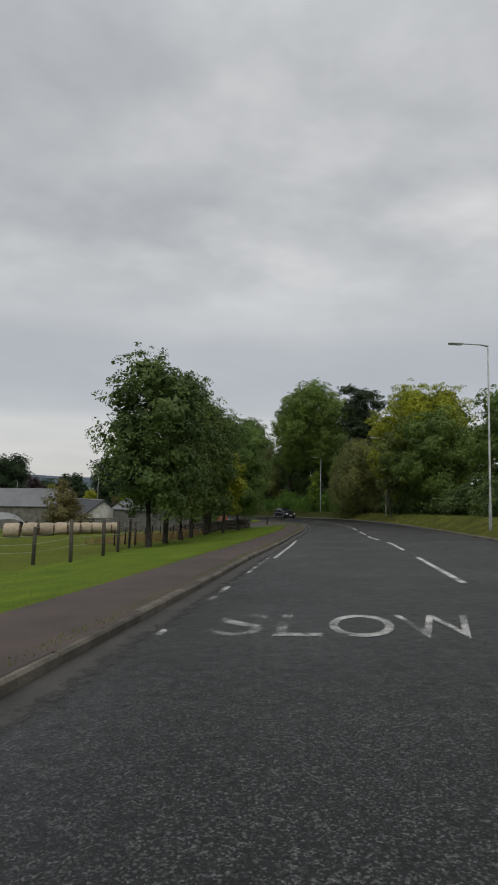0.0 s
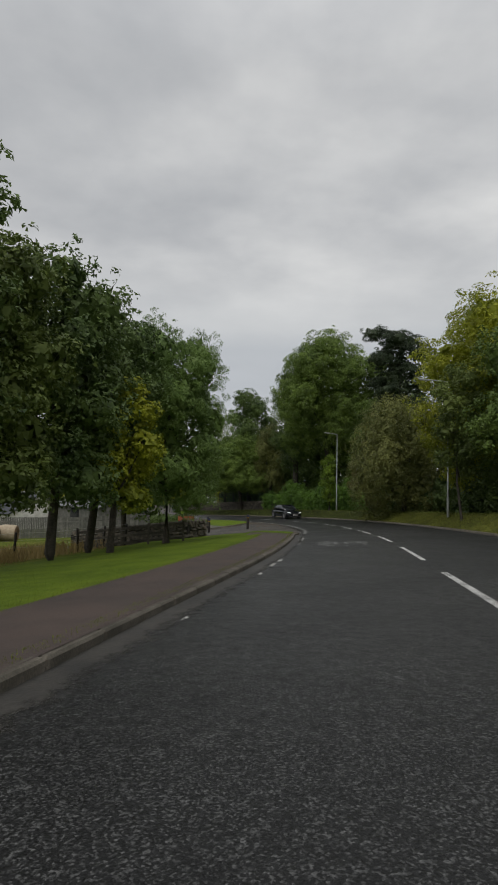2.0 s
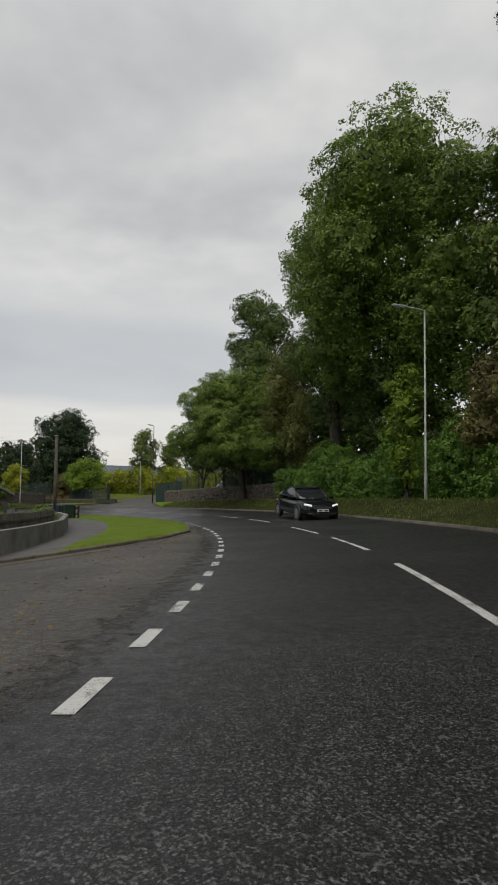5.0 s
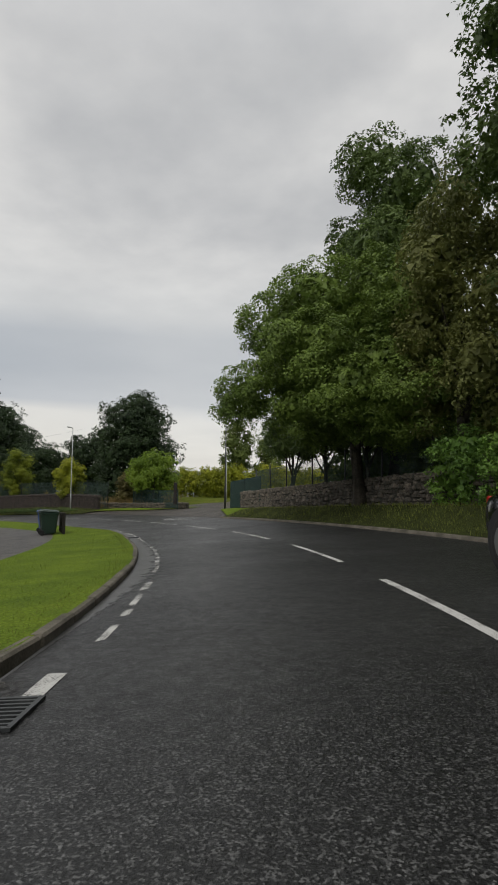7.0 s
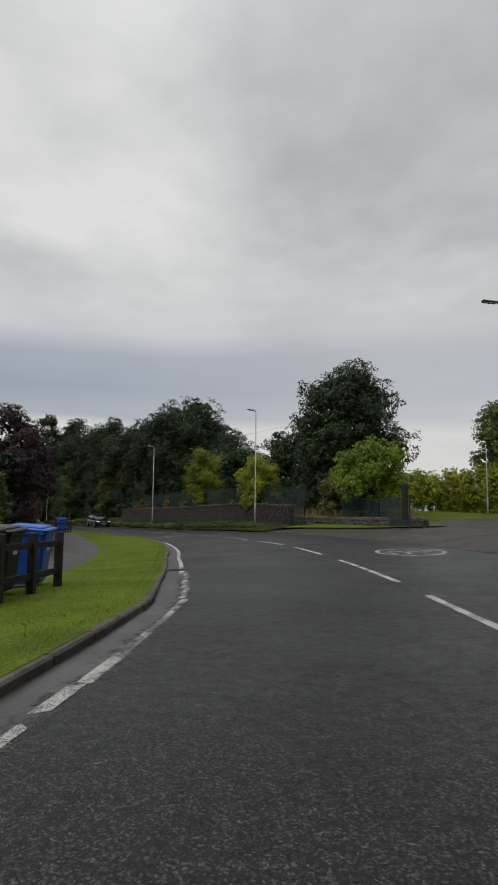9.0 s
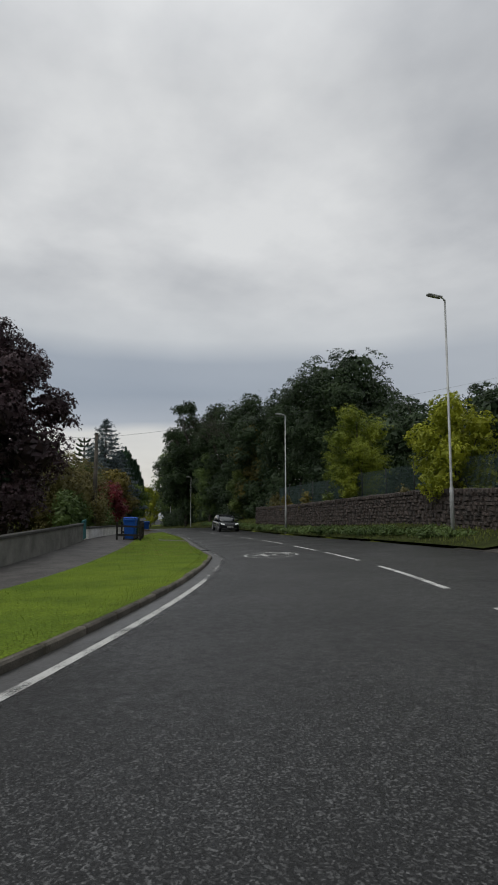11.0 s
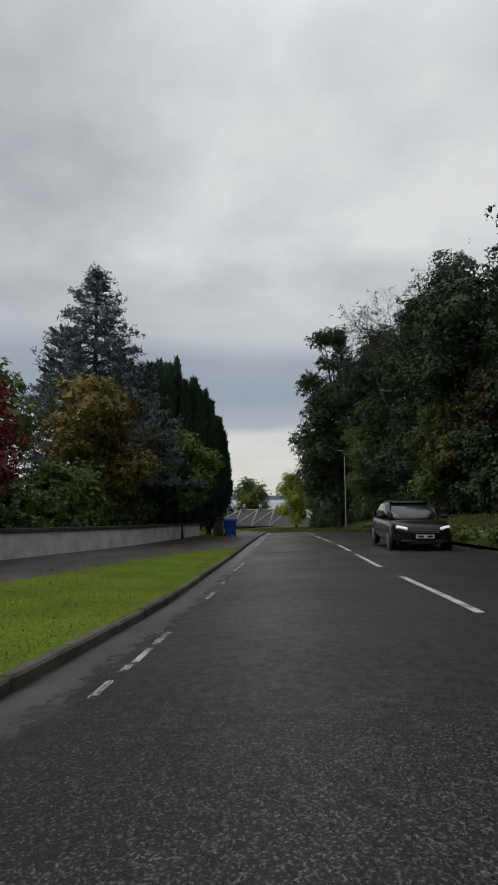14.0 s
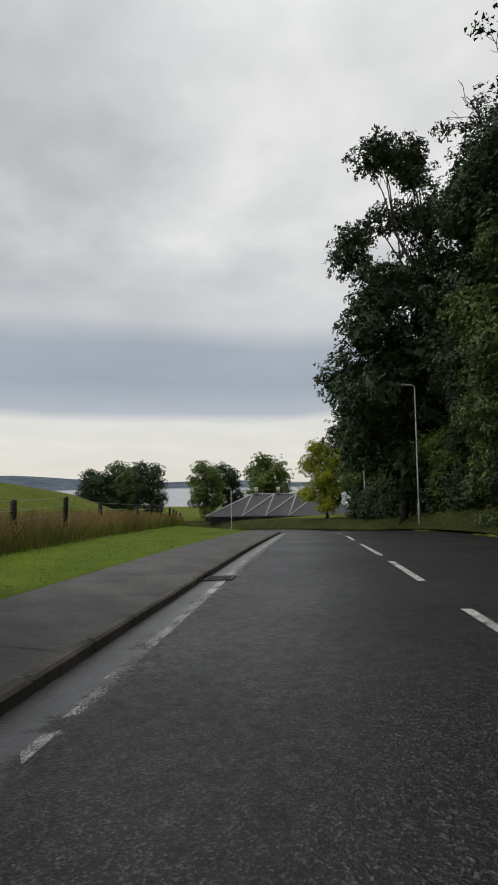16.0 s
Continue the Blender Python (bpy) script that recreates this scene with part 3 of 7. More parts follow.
SB = [(-1.75, 83.0), (-2.05, 79.0), (-2.9, 76.2), (-4.2, 74.3), (-6.5, 72.6), (-20, 69.0)]


def mouth_a(l):
    return np.interp(-np.asarray(l, float), [-a for a, _ in SA], [b for _, b in SA])


def mouth_b(l):
    return np.interp(-np.asarray(l, float), [-a for a, _ in SB], [b for _, b in SB])


UP = 0.1


def make_ground():
    fx = np.concatenate([[-9000, -6000, -4500, -3300, -2500, -1800, -1300, -950, -700, -520, -400, -320], np.arange(-270, 90, 2.0), [100, 125, 160, 210, 300, 450, 700, 1200, 2200, 4500]])
    fy = np.concatenate([[-4500, -2200, -1200, -700, -400, -250, -160, -110, -80], np.arange(-60, 200, 2.0), [210, 235, 270, 330, 420, 560, 760, 1100, 1700, 2600, 5000]])
    X, Y = np.meshgrid(fx, fy, indexing="ij")
    z, S, L = land(X, Y)
    inside = sm(-8.6, -6.6, L) * (1 - sm(6.6, 8.2, L)) * (S > CS[0] + 2) * (S < CS[-1] - 2)
    side = sm(-17, -13, L) * (L < 0) * sm(52, 56, S) * (1 - sm(74, 78, S))
    branch = (L > 5) * (1 - sm(29, 33, L)) * sm(111, 114, S) * (1 - sm(132, 135, S))
    z = z + np.where(L < -1.8, UP, 0.06) - 0.4 * np.maximum(np.maximum(inside, side), branch)
    nx, ny = len(fx), len(fy)
    i = (np.arange(nx - 1)[:, None] * ny + np.arange(ny - 1)[None, :]).ravel()
    idx = np.stack([i, i + ny, i + ny + 1, i + 1], 1)
    me = quick_mesh("ground", np.stack([X.ravel(), Y.ravel(), z], 1), 4, idx, (M_ROUGH, M_LAND), True)
    cx = X.ravel()[i]; cy = Y.ravel()[i]
    me.polygons.foreach_set("material_index", ((np.hypot(cx + 30, cy - 80) > 190)).astype(np.int32))
    tagged(new("ground", me), "rough grassy hillside falling away to the shore", "ground", "", "structure")


make_ground()


def make_water():
    bm = bmesh.new()
    vs = [bm.verts.new(p) for p in ((-3600, -5000, -41), (-330, -5000, -41), (-330, 6000, -41), (-3600, 6000, -41))]
    bm.faces.new(vs)
    tagged(part("water", bm, M_WATER), "calm grey estuary water below the hillside", "water", "", "structure")


make_water()


def make_hills():
    """A ring of low far hills, across the water and inland; haze is painted into their colour."""
    rng = np.random.RandomState(5)
    n, co, idx = 220, [], []
    ph = rng.rand(8) * 6.28
    for k in range(n):
        a = 2 * math.pi * k / n
        h = 40 + sum(26 / (j + 1) * math.sin(a * (3 + 5 * j) + ph[j]) for j in range(6))
        h = max(h, 14)
        west = 0.5 - 0.5 * math.sin(a)
        for r, z in ((3250, -43), (3550, -36 + h * 0.35), (4000, -30 + h), (4800, -60)):
            co.append((-60 - r * math.sin(a), 110 + r * math.cos(a), z))
    for k in range(n):
        for j in range(3):
            a, b = k * 4 + j, ((k + 1) % n) * 4 + j
            idx += [a, b, b + 1, a + 1]
    tagged(new("backdrop", quick_mesh("backdrop", co, 4, idx, (M_HILL,), True)), "wooded hills on the far shore, tinted blue-grey for haze", "hills", "", "structure")


make_hills()

# ---- road, footways, verges ----
def KL(s):
    """Face of the near kerb."""
    return float(np.interp(s, [0, 8, 14, 22, 30, 38, 50, 83, 90, 94, 98, 103, 107, 110, 114, 118, 126, 138, 141, 146, 152, 160, 240], [-2.0, -2.1, -2.2, -2.1, -2.1, -1.95, -1.95, -1.68, -1.76, -1.87, -2.03, -2.02, -2.0, -2.32, -2.58, -2.72, -2.35, -1.75, -2.0, -2.25, -2.1, -1.72, -1.65]))


def CL(s):
    """The centre line."""
    return float(np.interp(s, [0, 9, 14, 21, 26, 34, 45, 58, 70, 79, 84, 93, 100, 106, 114, 122, 130, 143, 147, 152, 160, 165, 174, 179, 184, 195], [1.9, 1.94, 2.0, 2.0, 1.6, 1.53, 1.57, 1.5, 1.72, 1.66, 1.85, 1.96, 1.92, 1.77, 1.85, 2.15, 2.15, 1.97, 2.1, 2.08, 1.95, 1.8, 1.77, 1.6, 1.42, 1.2]))


END = CS[-1] - 3
ribbon("road", -44, END, lambda s: KL(s) if not 51 < s < 83 else -1.75, 5.78, 0.0, M_ROAD, "dark damp asphalt road with worn chippings", "road", 0.5, 20)
ribbon("road_gutter", -44, 50, KL, lambda s: KL(s) + 0.6, 0.003, M_GRIT, "dark grit and silt lying along the kerb", "road", 0.5, 2, fade=True)
ribbon("road_gutter", 83, END, KL, lambda s: KL(s) + 0.05 + 0.7 * float(sm(83, 90, s)), 0.003, M_CHAN, "damp gutter strip beside the kerb", "road", 0.5, 2, fade=True)


def make_mouth():
    co, idx, ed = [], [], []
    ls = np.concatenate([[-1.05, -1.4], np.linspace(-1.75, -17, 26)])
    for l in ls:
        a, b = float(mouth_a(min(l, -1.75))), float(mouth_b(min(l, -1.75)))
        for f in np.linspace(0, 1, 13):
            co.append(P(a + (b - a) * f, l, 0.003))
            ed.append(float(np.interp(l, [-2.3, -1.05], [0, 1])))
    for i in range(len(ls) - 1):
        for c in range(12):
            a = i * 13 + c
            idx += [a, a + 1, a + 14, a + 13]
    me = quick_mesh("side_road", co, 4, idx, (M_SIDE,), True)
    me.attributes.new("edge", "FLOAT", "POINT").data.foreach_set("value", np.array(ed, np.float32))
    tagged(new("road", me), "side road mouth of brown-stained asphalt with grit", "road", "", "structure")
    # silt washed against the far kerb of the mouth
    co, idx, ed = [], [], []
    pts = [(b, a) for a, b in SB]
    for k, (s, l) in enumerate(pts):
        for q in range(4):
            co.append(P(s - 2.6 * q / 3 * min(1, 0.25 + 0.25 * k), l, 0.006))
            ed.append(q / 3)
    for k in range(len(pts) - 1):
        for c in range(3):
            a = k * 4 + c
            idx += [a, a + 1, a + 5, a + 4]
    me = quick_mesh("silt", co, 4, idx, (M_SILT,), True)
    me.attributes.new("edge", "FLOAT", "POINT").data.foreach_set("value", np.array(ed, np.float32))
    tagged(new("road_silt", me), "brown silt and leaf grit lying against the kerb", "road", "", "structure")


make_mouth()


ribbon("pavement", -44, 50.5, lambda s: KL(s) - 1.6, lambda s: KL(s) - 0.06, UP, M_FOOTR, "reddish-brown asphalt footway behind the kerb", "pavement", 1.0, 2)
ribbon("verge", -44, 50.5, -10, lambda s: KL(s) - 1.59, UP, M_GRASS, "mown grass verge below a wire fence", "grass", 1.0, 5)


def verge_a():
    """Round the corner of the junction: footway and a small grass triangle."""
    for nm, l0, l1, mt, lb, ct in (("pavement", -3.4, -10.0, M_FOOTR, "footway bending round the junction corner", "pavement"),):
        co, idx = [], []
        for i in range(12):
            f = i / 11
            for l in np.linspace(-1.9, -10, 14):
                a = 50.5
                b = float(mouth_a(l)) - 0.12
                co.append(P(a + max(b - a, 0.01) * f, l, UP))
        for i in range(11):
            for c in range(13):
                a = i * 14 + c
                idx += [a, a + 14, a + 15, a + 1]
        me = quick_mesh(nm, co, 4, idx, (mt,), True)
        tagged(new(nm, me), lb, ct, "", "structure")
    co, idx = [], []
    for i, s in enumerate(np.linspace(49.8, 55.0, 9)):
        hi = -2.05 if s < 52 else -2.05 - (s - 52) * 0.55
        lo = max(-4.6, -2.3 - (s - 49.8) * 0.5)
        lo = min(lo, hi - 0.1)
        co += [P(s, lo, UP + 0.012), P(s, (lo + hi) / 2, UP + 0.03), P(s, hi, UP + 0.012)]
    for i in range(8):
        for c in range(2):
            a = i * 3 + c
            idx += [a, a + 1, a + 4, a + 3]
    tagged(new("verge", quick_mesh("verge", co, 4, idx, (M_GRASS,), True)), "small triangle of grass at the junction corner", "grass", "", "structure")
    co, idx = [], []
    for i in range(10):
        for l in np.linspace(-4.3, -10, 12):
            b = float(mouth_a(l)) - 1.5
            co.append(P(50.4 + max(b - 50.4, 0.01) * i / 9, l, UP + 0.008))
    for i in range(9):
        for c in range(11):
            a = i * 12 + c
            idx += [a, a + 12, a + 13, a + 1]
    tagged(new("verge", quick_mesh("verge", co, 4, idx, (M_GRASS,), True)), "grass running up to the yard wall at the junction", "grass", "", "structure")


verge_a()


def isl_back(s):
    """Edge between grass and footway on the far side of the junction."""
    return float(np.interp(s, [70, 74, 78, 84, 92, 100, 106, 112, 118, 128, 140, 150, 160, 166, 170, 172.4], [-4.6, -5.6, -5.9, -5.4, -4.9, -4.7, -4.6, -4.9, -5.2, -5.4, -5.3, -5.0, -4.2, -3.4, -2.5, -1.85]))


def isl_front(s):
    """Kerb line on the far side of the junction."""
    if s > 83:
        return KL(s) - 0.07
    return float(np.interp(s, [b for _, b in SB[::-1]], [a for a, _ in SB[::-1]])) - 0.13


ribbon("verge", 73.2, 172.4, lambda s: min(isl_back(s), isl_front(s) - 0.02), isl_front, UP, M_GRASS, "bright mown grass between kerb and footway", "grass", 0.8, 4)


def wall_l(s):
    return float(np.interp(s, [70, 74, 80, 88, 100, 120, 140, 150, 160, 169.5, 179], [-7.2, -7.4, -7.6, -7.2, -6.9, -7.4, -7.7, -7.4, -6.2, -5.0, -4.3]))


ribbon("pavement", 71.5, 182, lambda s: min(wall_l(s), -3.2) + 0.02, lambda s: KL(s) - 0.06 if s > 172.4 else min(isl_back(s), isl_front(s) - 0.01), UP - 0.004, M_FOOT, "damp dark asphalt footway beside garden walls", "pavement", 0.8, 2)
ribbon("pavement", 181.5, END, -3.15, lambda s: KL(s) - 0.06, UP - 0.002, M_FOOT, "damp asphalt footway behind the kerb", "pavement", 1.0, 2)
ribbon("verge", 179.5, END, -9.5, -3.14, UP, M_GRASS, "grass verge beside a field fence, with fallen leaves", "grass", 1.0, 4)
ribbon("garden_ground", 70, 181, -12.5, lambda s: wall_l(s) - 0.1, UP - 0.02, M_ROUGH, "shaded garden ground behind the walls", "garden", 1.0, 2)
ribbon("verge", -44, 72, 5.9, 9.8, 0.08, M_BANK, "grass bank on the far side of the road", "grass", 1.0, 6)
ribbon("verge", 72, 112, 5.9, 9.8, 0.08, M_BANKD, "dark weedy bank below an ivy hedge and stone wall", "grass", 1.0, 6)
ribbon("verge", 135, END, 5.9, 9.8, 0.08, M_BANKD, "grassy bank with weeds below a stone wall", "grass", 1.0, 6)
# side road to the right at the bend
ribbon("road", 111.2, 136.6, 5.77, lambda s: float(np.interp(s, [111.2, 115, 119.6, 120.6], [6.4, 7.8, 11.4, 33.0])), 0.006, M_SIDE, "branch road leaving towards a gateway", "road", 1.0, 10)
ribbon("verge", 112, 120.4, lambda s: float(np.interp(s, [112, 115, 120.4], [6.2, 7.3, 11.0])), lambda s: float(np.interp(s, [112, 116, 120.4], [11.0, 12.2, 12.4])), 0.09, M_GRASS, "grass strip rounding the corner", "grass", 0.5, 6)
ribbon("verge", 129.5, 135.2, lambda s: 13.6 - (s - 129.5) * 1.25, lambda s: 16.0, 0.09, M_GRASS, "grass strip under a low stone wall", "grass", 0.5, 6)

ribbon("crossing", 150.5, 151.9, lambda s: -3.7, lambda s: KL(s) - 0.11, UP + 0.012, M_FOOT, "worn asphalt crossing laid through the grass", "pavement", 0.4, 2)

# ---- road markings ----
marks = thing("road_markings", "worn white thermoplastic road markings", "road marking", kind="structure")


def dash(s0, s1, lf, w, mt=None, nm="line_mark"):
    n = max(2, int((s1 - s0) / 0.8) + 2)
    co, idx = [], []
    for i, s in enumerate(np.linspace(s0, s1, n)):
        l = lf(s) if callable(lf) else lf
        co += [P(s, l - w / 2, 0.005), P(s, l + w / 2, 0.005)]
    for i in range(n - 1):
        idx += [2 * i, 2 * i + 1, 2 * i + 3, 2 * i + 2]
    ob = new(nm, quick_mesh(nm, co, 4, idx, (mt or M_PAINT,)))
    ob.parent = marks


CENTRE = [(-8, 4.5), (-1, 4.5), (9, 5.2), (17, 4.6), (23.2, 3.9), (29, 5), (36.4, 4.4), (43.4, 4.2), (50.3, 4.2), (56.6, 4.2), (63.2, 4.2), (69.6, 3.6), (75, 3.8), (82.8, 3.9), (88.9, 4.2), (95.3, 4.8), (102.4, 4.6), (108.6, 5), (115.8, 4.2), (122, 4.2), (128, 4.2), (134, 4), (139.4, 3.9), (145.9, 5.2), (153.2, 4), (159, 3.8), (164.6, 3.9), (170, 3.8), (176.2, 3.4), (180.4, 3), (185.4, 2.6), (189.2, 3.8), (195.4, 4), (201.5, 4), (208, 4), (214, 4), (220, 4)]
for s, n in CENTRE:
    dash(s, s + n, CL, 0.11)


def fragments(s0, s1, off, w, seed, cover=0.45, longest=0.9):
    """What is left of an edge line: short broken pieces."""
    rng = random.Random(seed)
    s = s0
    while s < s1:
        n = rng.uniform(0.28 * longest, longest)
        if rng.random() < cover + 0.2:
            a, b = rng.uniform(-0.12, 0.12), w * rng.uniform(0.55, 1.0)
            o = KL(s) + (off(s) if callable(off) else off) + rng.uniform(-0.015, 0.015)
            co = [P(s, o - b / 2, 0.005), P(s + a, o + b / 2, 0.005), P(s + n + rng.uniform(-0.1, 0.1), o + b / 2, 0.005), P(s + n, o - b / 2, 0.005)]
            ob = new("line_mark", quick_mesh("line_mark", co, 4, [0, 1, 2, 3], (M_PAINTW,)))
            ob.parent = marks
        s += n + rng.uniform(0.1, 1.0) * (1.1 - cover)


fragments(-14, 14.2, 0.42, 0.11, 31, 0.3)
dash(14.6, 24, lambda s: KL(s) + 0.58 - 0.018 * (s - 14.6), 0.1)
fragments(24, 50, 0.4, 0.09, 32, 0.15)
for k in range(24):
    s = 52.18 + 1.32 * k
    dash(s, s + 0.6, -1.25 - 0.08 * float(sm(79, 83, s)) - 0.3 * float(1 - sm(50, 56, s)), 0.13)
fragments(84, 98, 0.42, 0.11, 33, 0.6)
fragments(98, 112, 0.42, 0.13, 38, 0.95, 1.0)
dash(112, 131, lambda s: KL(s) + 0.36, 0.11)
fragments(131, 158, lambda s: float(np.interp(s, [140, 144, 152, 158], [0.34, 0.7, 0.76, 0.5])), 0.08, 34, 0.45, 0.5)
fragments(159, 172.4, 0.46, 0.07, 35, 0.2)
fragments(172.6, 175.2, 0.36, 0.11, 36, 0.75, 0.6)
dash(175.3, 177.2, lambda s: KL(s) + 0.39, 0.09)
fragments(177.7, 181.2, 0.41, 0.1, 37, 0.8, 0.55)
dash(181.2, END, lambda s: KL(s) + 0.24 + 0.14 * float(1 - sm(181, 192, s)), 0.1, M_PAINTW)


def frame_at(s, l, dz, flip=False):
    """Axes on the road: x to the right, y along it."""
    a, b, c = P(s, l, dz), P(s + 0.5, l, dz), P(s, l + 0.5, dz)
    y, x = (b - a).normalized(), (c - a).normalized()
    if flip:
        x, y = -x, -y
    z = x.cross(y).normalized()
    return Matrix(((x.x, y.x, z.x, a.x), (x.y, y.y, z.y, a.y), (x.z, y.z, z.z, a.z), (0, 0, 0, 1)))


def road_word(text, s, l, width, length, flip=False, nm="lettering", mt=None):
    cu = bpy.data.curves.new(nm, "FONT")
    cu.body, cu.align_x, cu.align_y, cu.size = text, "CENTER", "CENTER", 1.0
    cu.materials.append(mt or M_PAINTW)
    ob = new(nm, cu)
    ob.parent = marks
    bpy.context.view_layer.update()
    d = ob.dimensions
    ob.matrix_basis = frame_at(s, l, 0.006, flip) @ Matrix.Diagonal((width / max(d.x, 0.01), length / max(d.y, 0.01), 1, 1))
    return ob


def roundel(s, l, w, h, flip=False, mt=None):
    m = frame_at(s, l, 0.006, flip)
    co, idx = [], []
    n = 64
    for k in range(n):
        a = 2 * math.pi * k / n
        for r in (0.86, 1.0):
            co.append(m @ Vector((math.cos(a) * w / 2 * (r if r == 1 else 0.89), math.sin(a) * h / 2 * r, 0)))
    for k in range(n):
        a, b = 2 * k, 2 * ((k + 1) % n)
        idx += [a, a + 1, b + 1, b]
    ob = new("ring", quick_mesh("ring", co, 4, idx, (mt or M_PAINTW,)))
    ob.parent = marks
    road_word("40", s, l, w * 0.74, h * 0.44, flip, "numerals", mt)


for ch, dl, wd, mt in (("S", -1.0, 0.5, M_PAINTX), ("L", -0.42, 0.46, M_PAINTX), ("O", 0.2, 0.62, M_PAINTW), ("W", 0.93, 0.74, M_PAINTW)):
    road_word(ch, 5.5, 0.03 + dl, wd, 1.1, mt=mt)
roundel(43.2, -0.1, 1.75, 2.9, mt=M_PAINTX)
roundel(138.1, 0.22, 1.8, 3.0, mt=M_PAINTW)
roundel(115, 4.3, 1.8, 3.0, True)

# ---- kerbs ----
kerb_l = thing("kerb", "grey concrete kerb stones with grime and moss", "kerb", kind="structure")
kb = bx(0.13, 0.905, 0.25, bevel=0.022)
kerb_me = bpy.data.meshes.new("kerb_stone"); kb.to_mesh(kerb_me); kb.free(); kerb_me.materials.append(M_KERB)


def kerb_run(pts, dz=0.0):
    w = [P(s, l, 0.0) for s, l in pts]
    d = np.r_[0, np.cumsum([(b - a).length for a, b in zip(w, w[1:])])]
    A = np.array([tuple(v) for v in w])
    rng = random.Random(7)
    k = 0.46
    while k < d[-1] - 0.4:
        c = np.array([np.interp(k, d, A[:, i]) for i in range(3)])
        q = np.array([np.interp(k + 0.4, d, A[:, i]) for i in range(3)]) - np.array([np.interp(k - 0.4, d, A[:, i]) for i in range(3)])
        rz = math.degrees(math.atan2(-q[0], q[1]))
        rx = math.degrees(math.atan2(q[2], math.hypot(q[0], q[1])))
        share("kerb_stone", kerb_me, kerb_l, pose(*c, 0, 0, rz) @ pose(0, 0, -0.125 + UP + dz + rng.uniform(-0.006, 0.006), rx, rng.uniform(-1.2, 1.2), 0))
        k += 0.915


kerb_run([(s, KL(s) - 0.06) for s in np.arange(-8, 50.6, 1.0)] + [(b, a - 0.06) for a, b in SA[:-1]] + [(57.3, -12.0)])
kerb_run([(70.9, -13.0)] + [(b, a - 0.06) for a, b in SB[::-1][1:]] + [(s, KL(s) - 0.06) for s in np.arange(84, 214, 1.0)])


def back_kerb(s0, s1, l):
    n = int((s1 - s0) / 1.5)
    co, idx = [], []
    for s in np.linspace(s0, s1, n):
        for dl, dz in ((0, -0.05), (0.0, 0.085), (0.03, 0.1), (0.13, 0.1), (0.13, -0.05)):
            v = P(s, 5.74, 0.0)
            w = P(s, 5.74 + dl, 0.0)
            co.append((w.x, w.y, v.z + dz))
    for i in range(n - 1):
        for c in range(4):
            a = i * 5 + c
            idx += [a, a + 1, a + 6, a + 5]
    ob = new("kerb", quick_mesh("kerb", co, 4, idx, (M_KERB,)))
    tagged(ob, "far kerb half covered by grass", "kerb", "", "structure")


back_kerb(-44, 112, 5.8)


# ---- trees ----
def fib(n, rng):
    v = rng.normal(size=(n, 3))
    return v / np.linalg.norm(v, axis=1)[:, None]


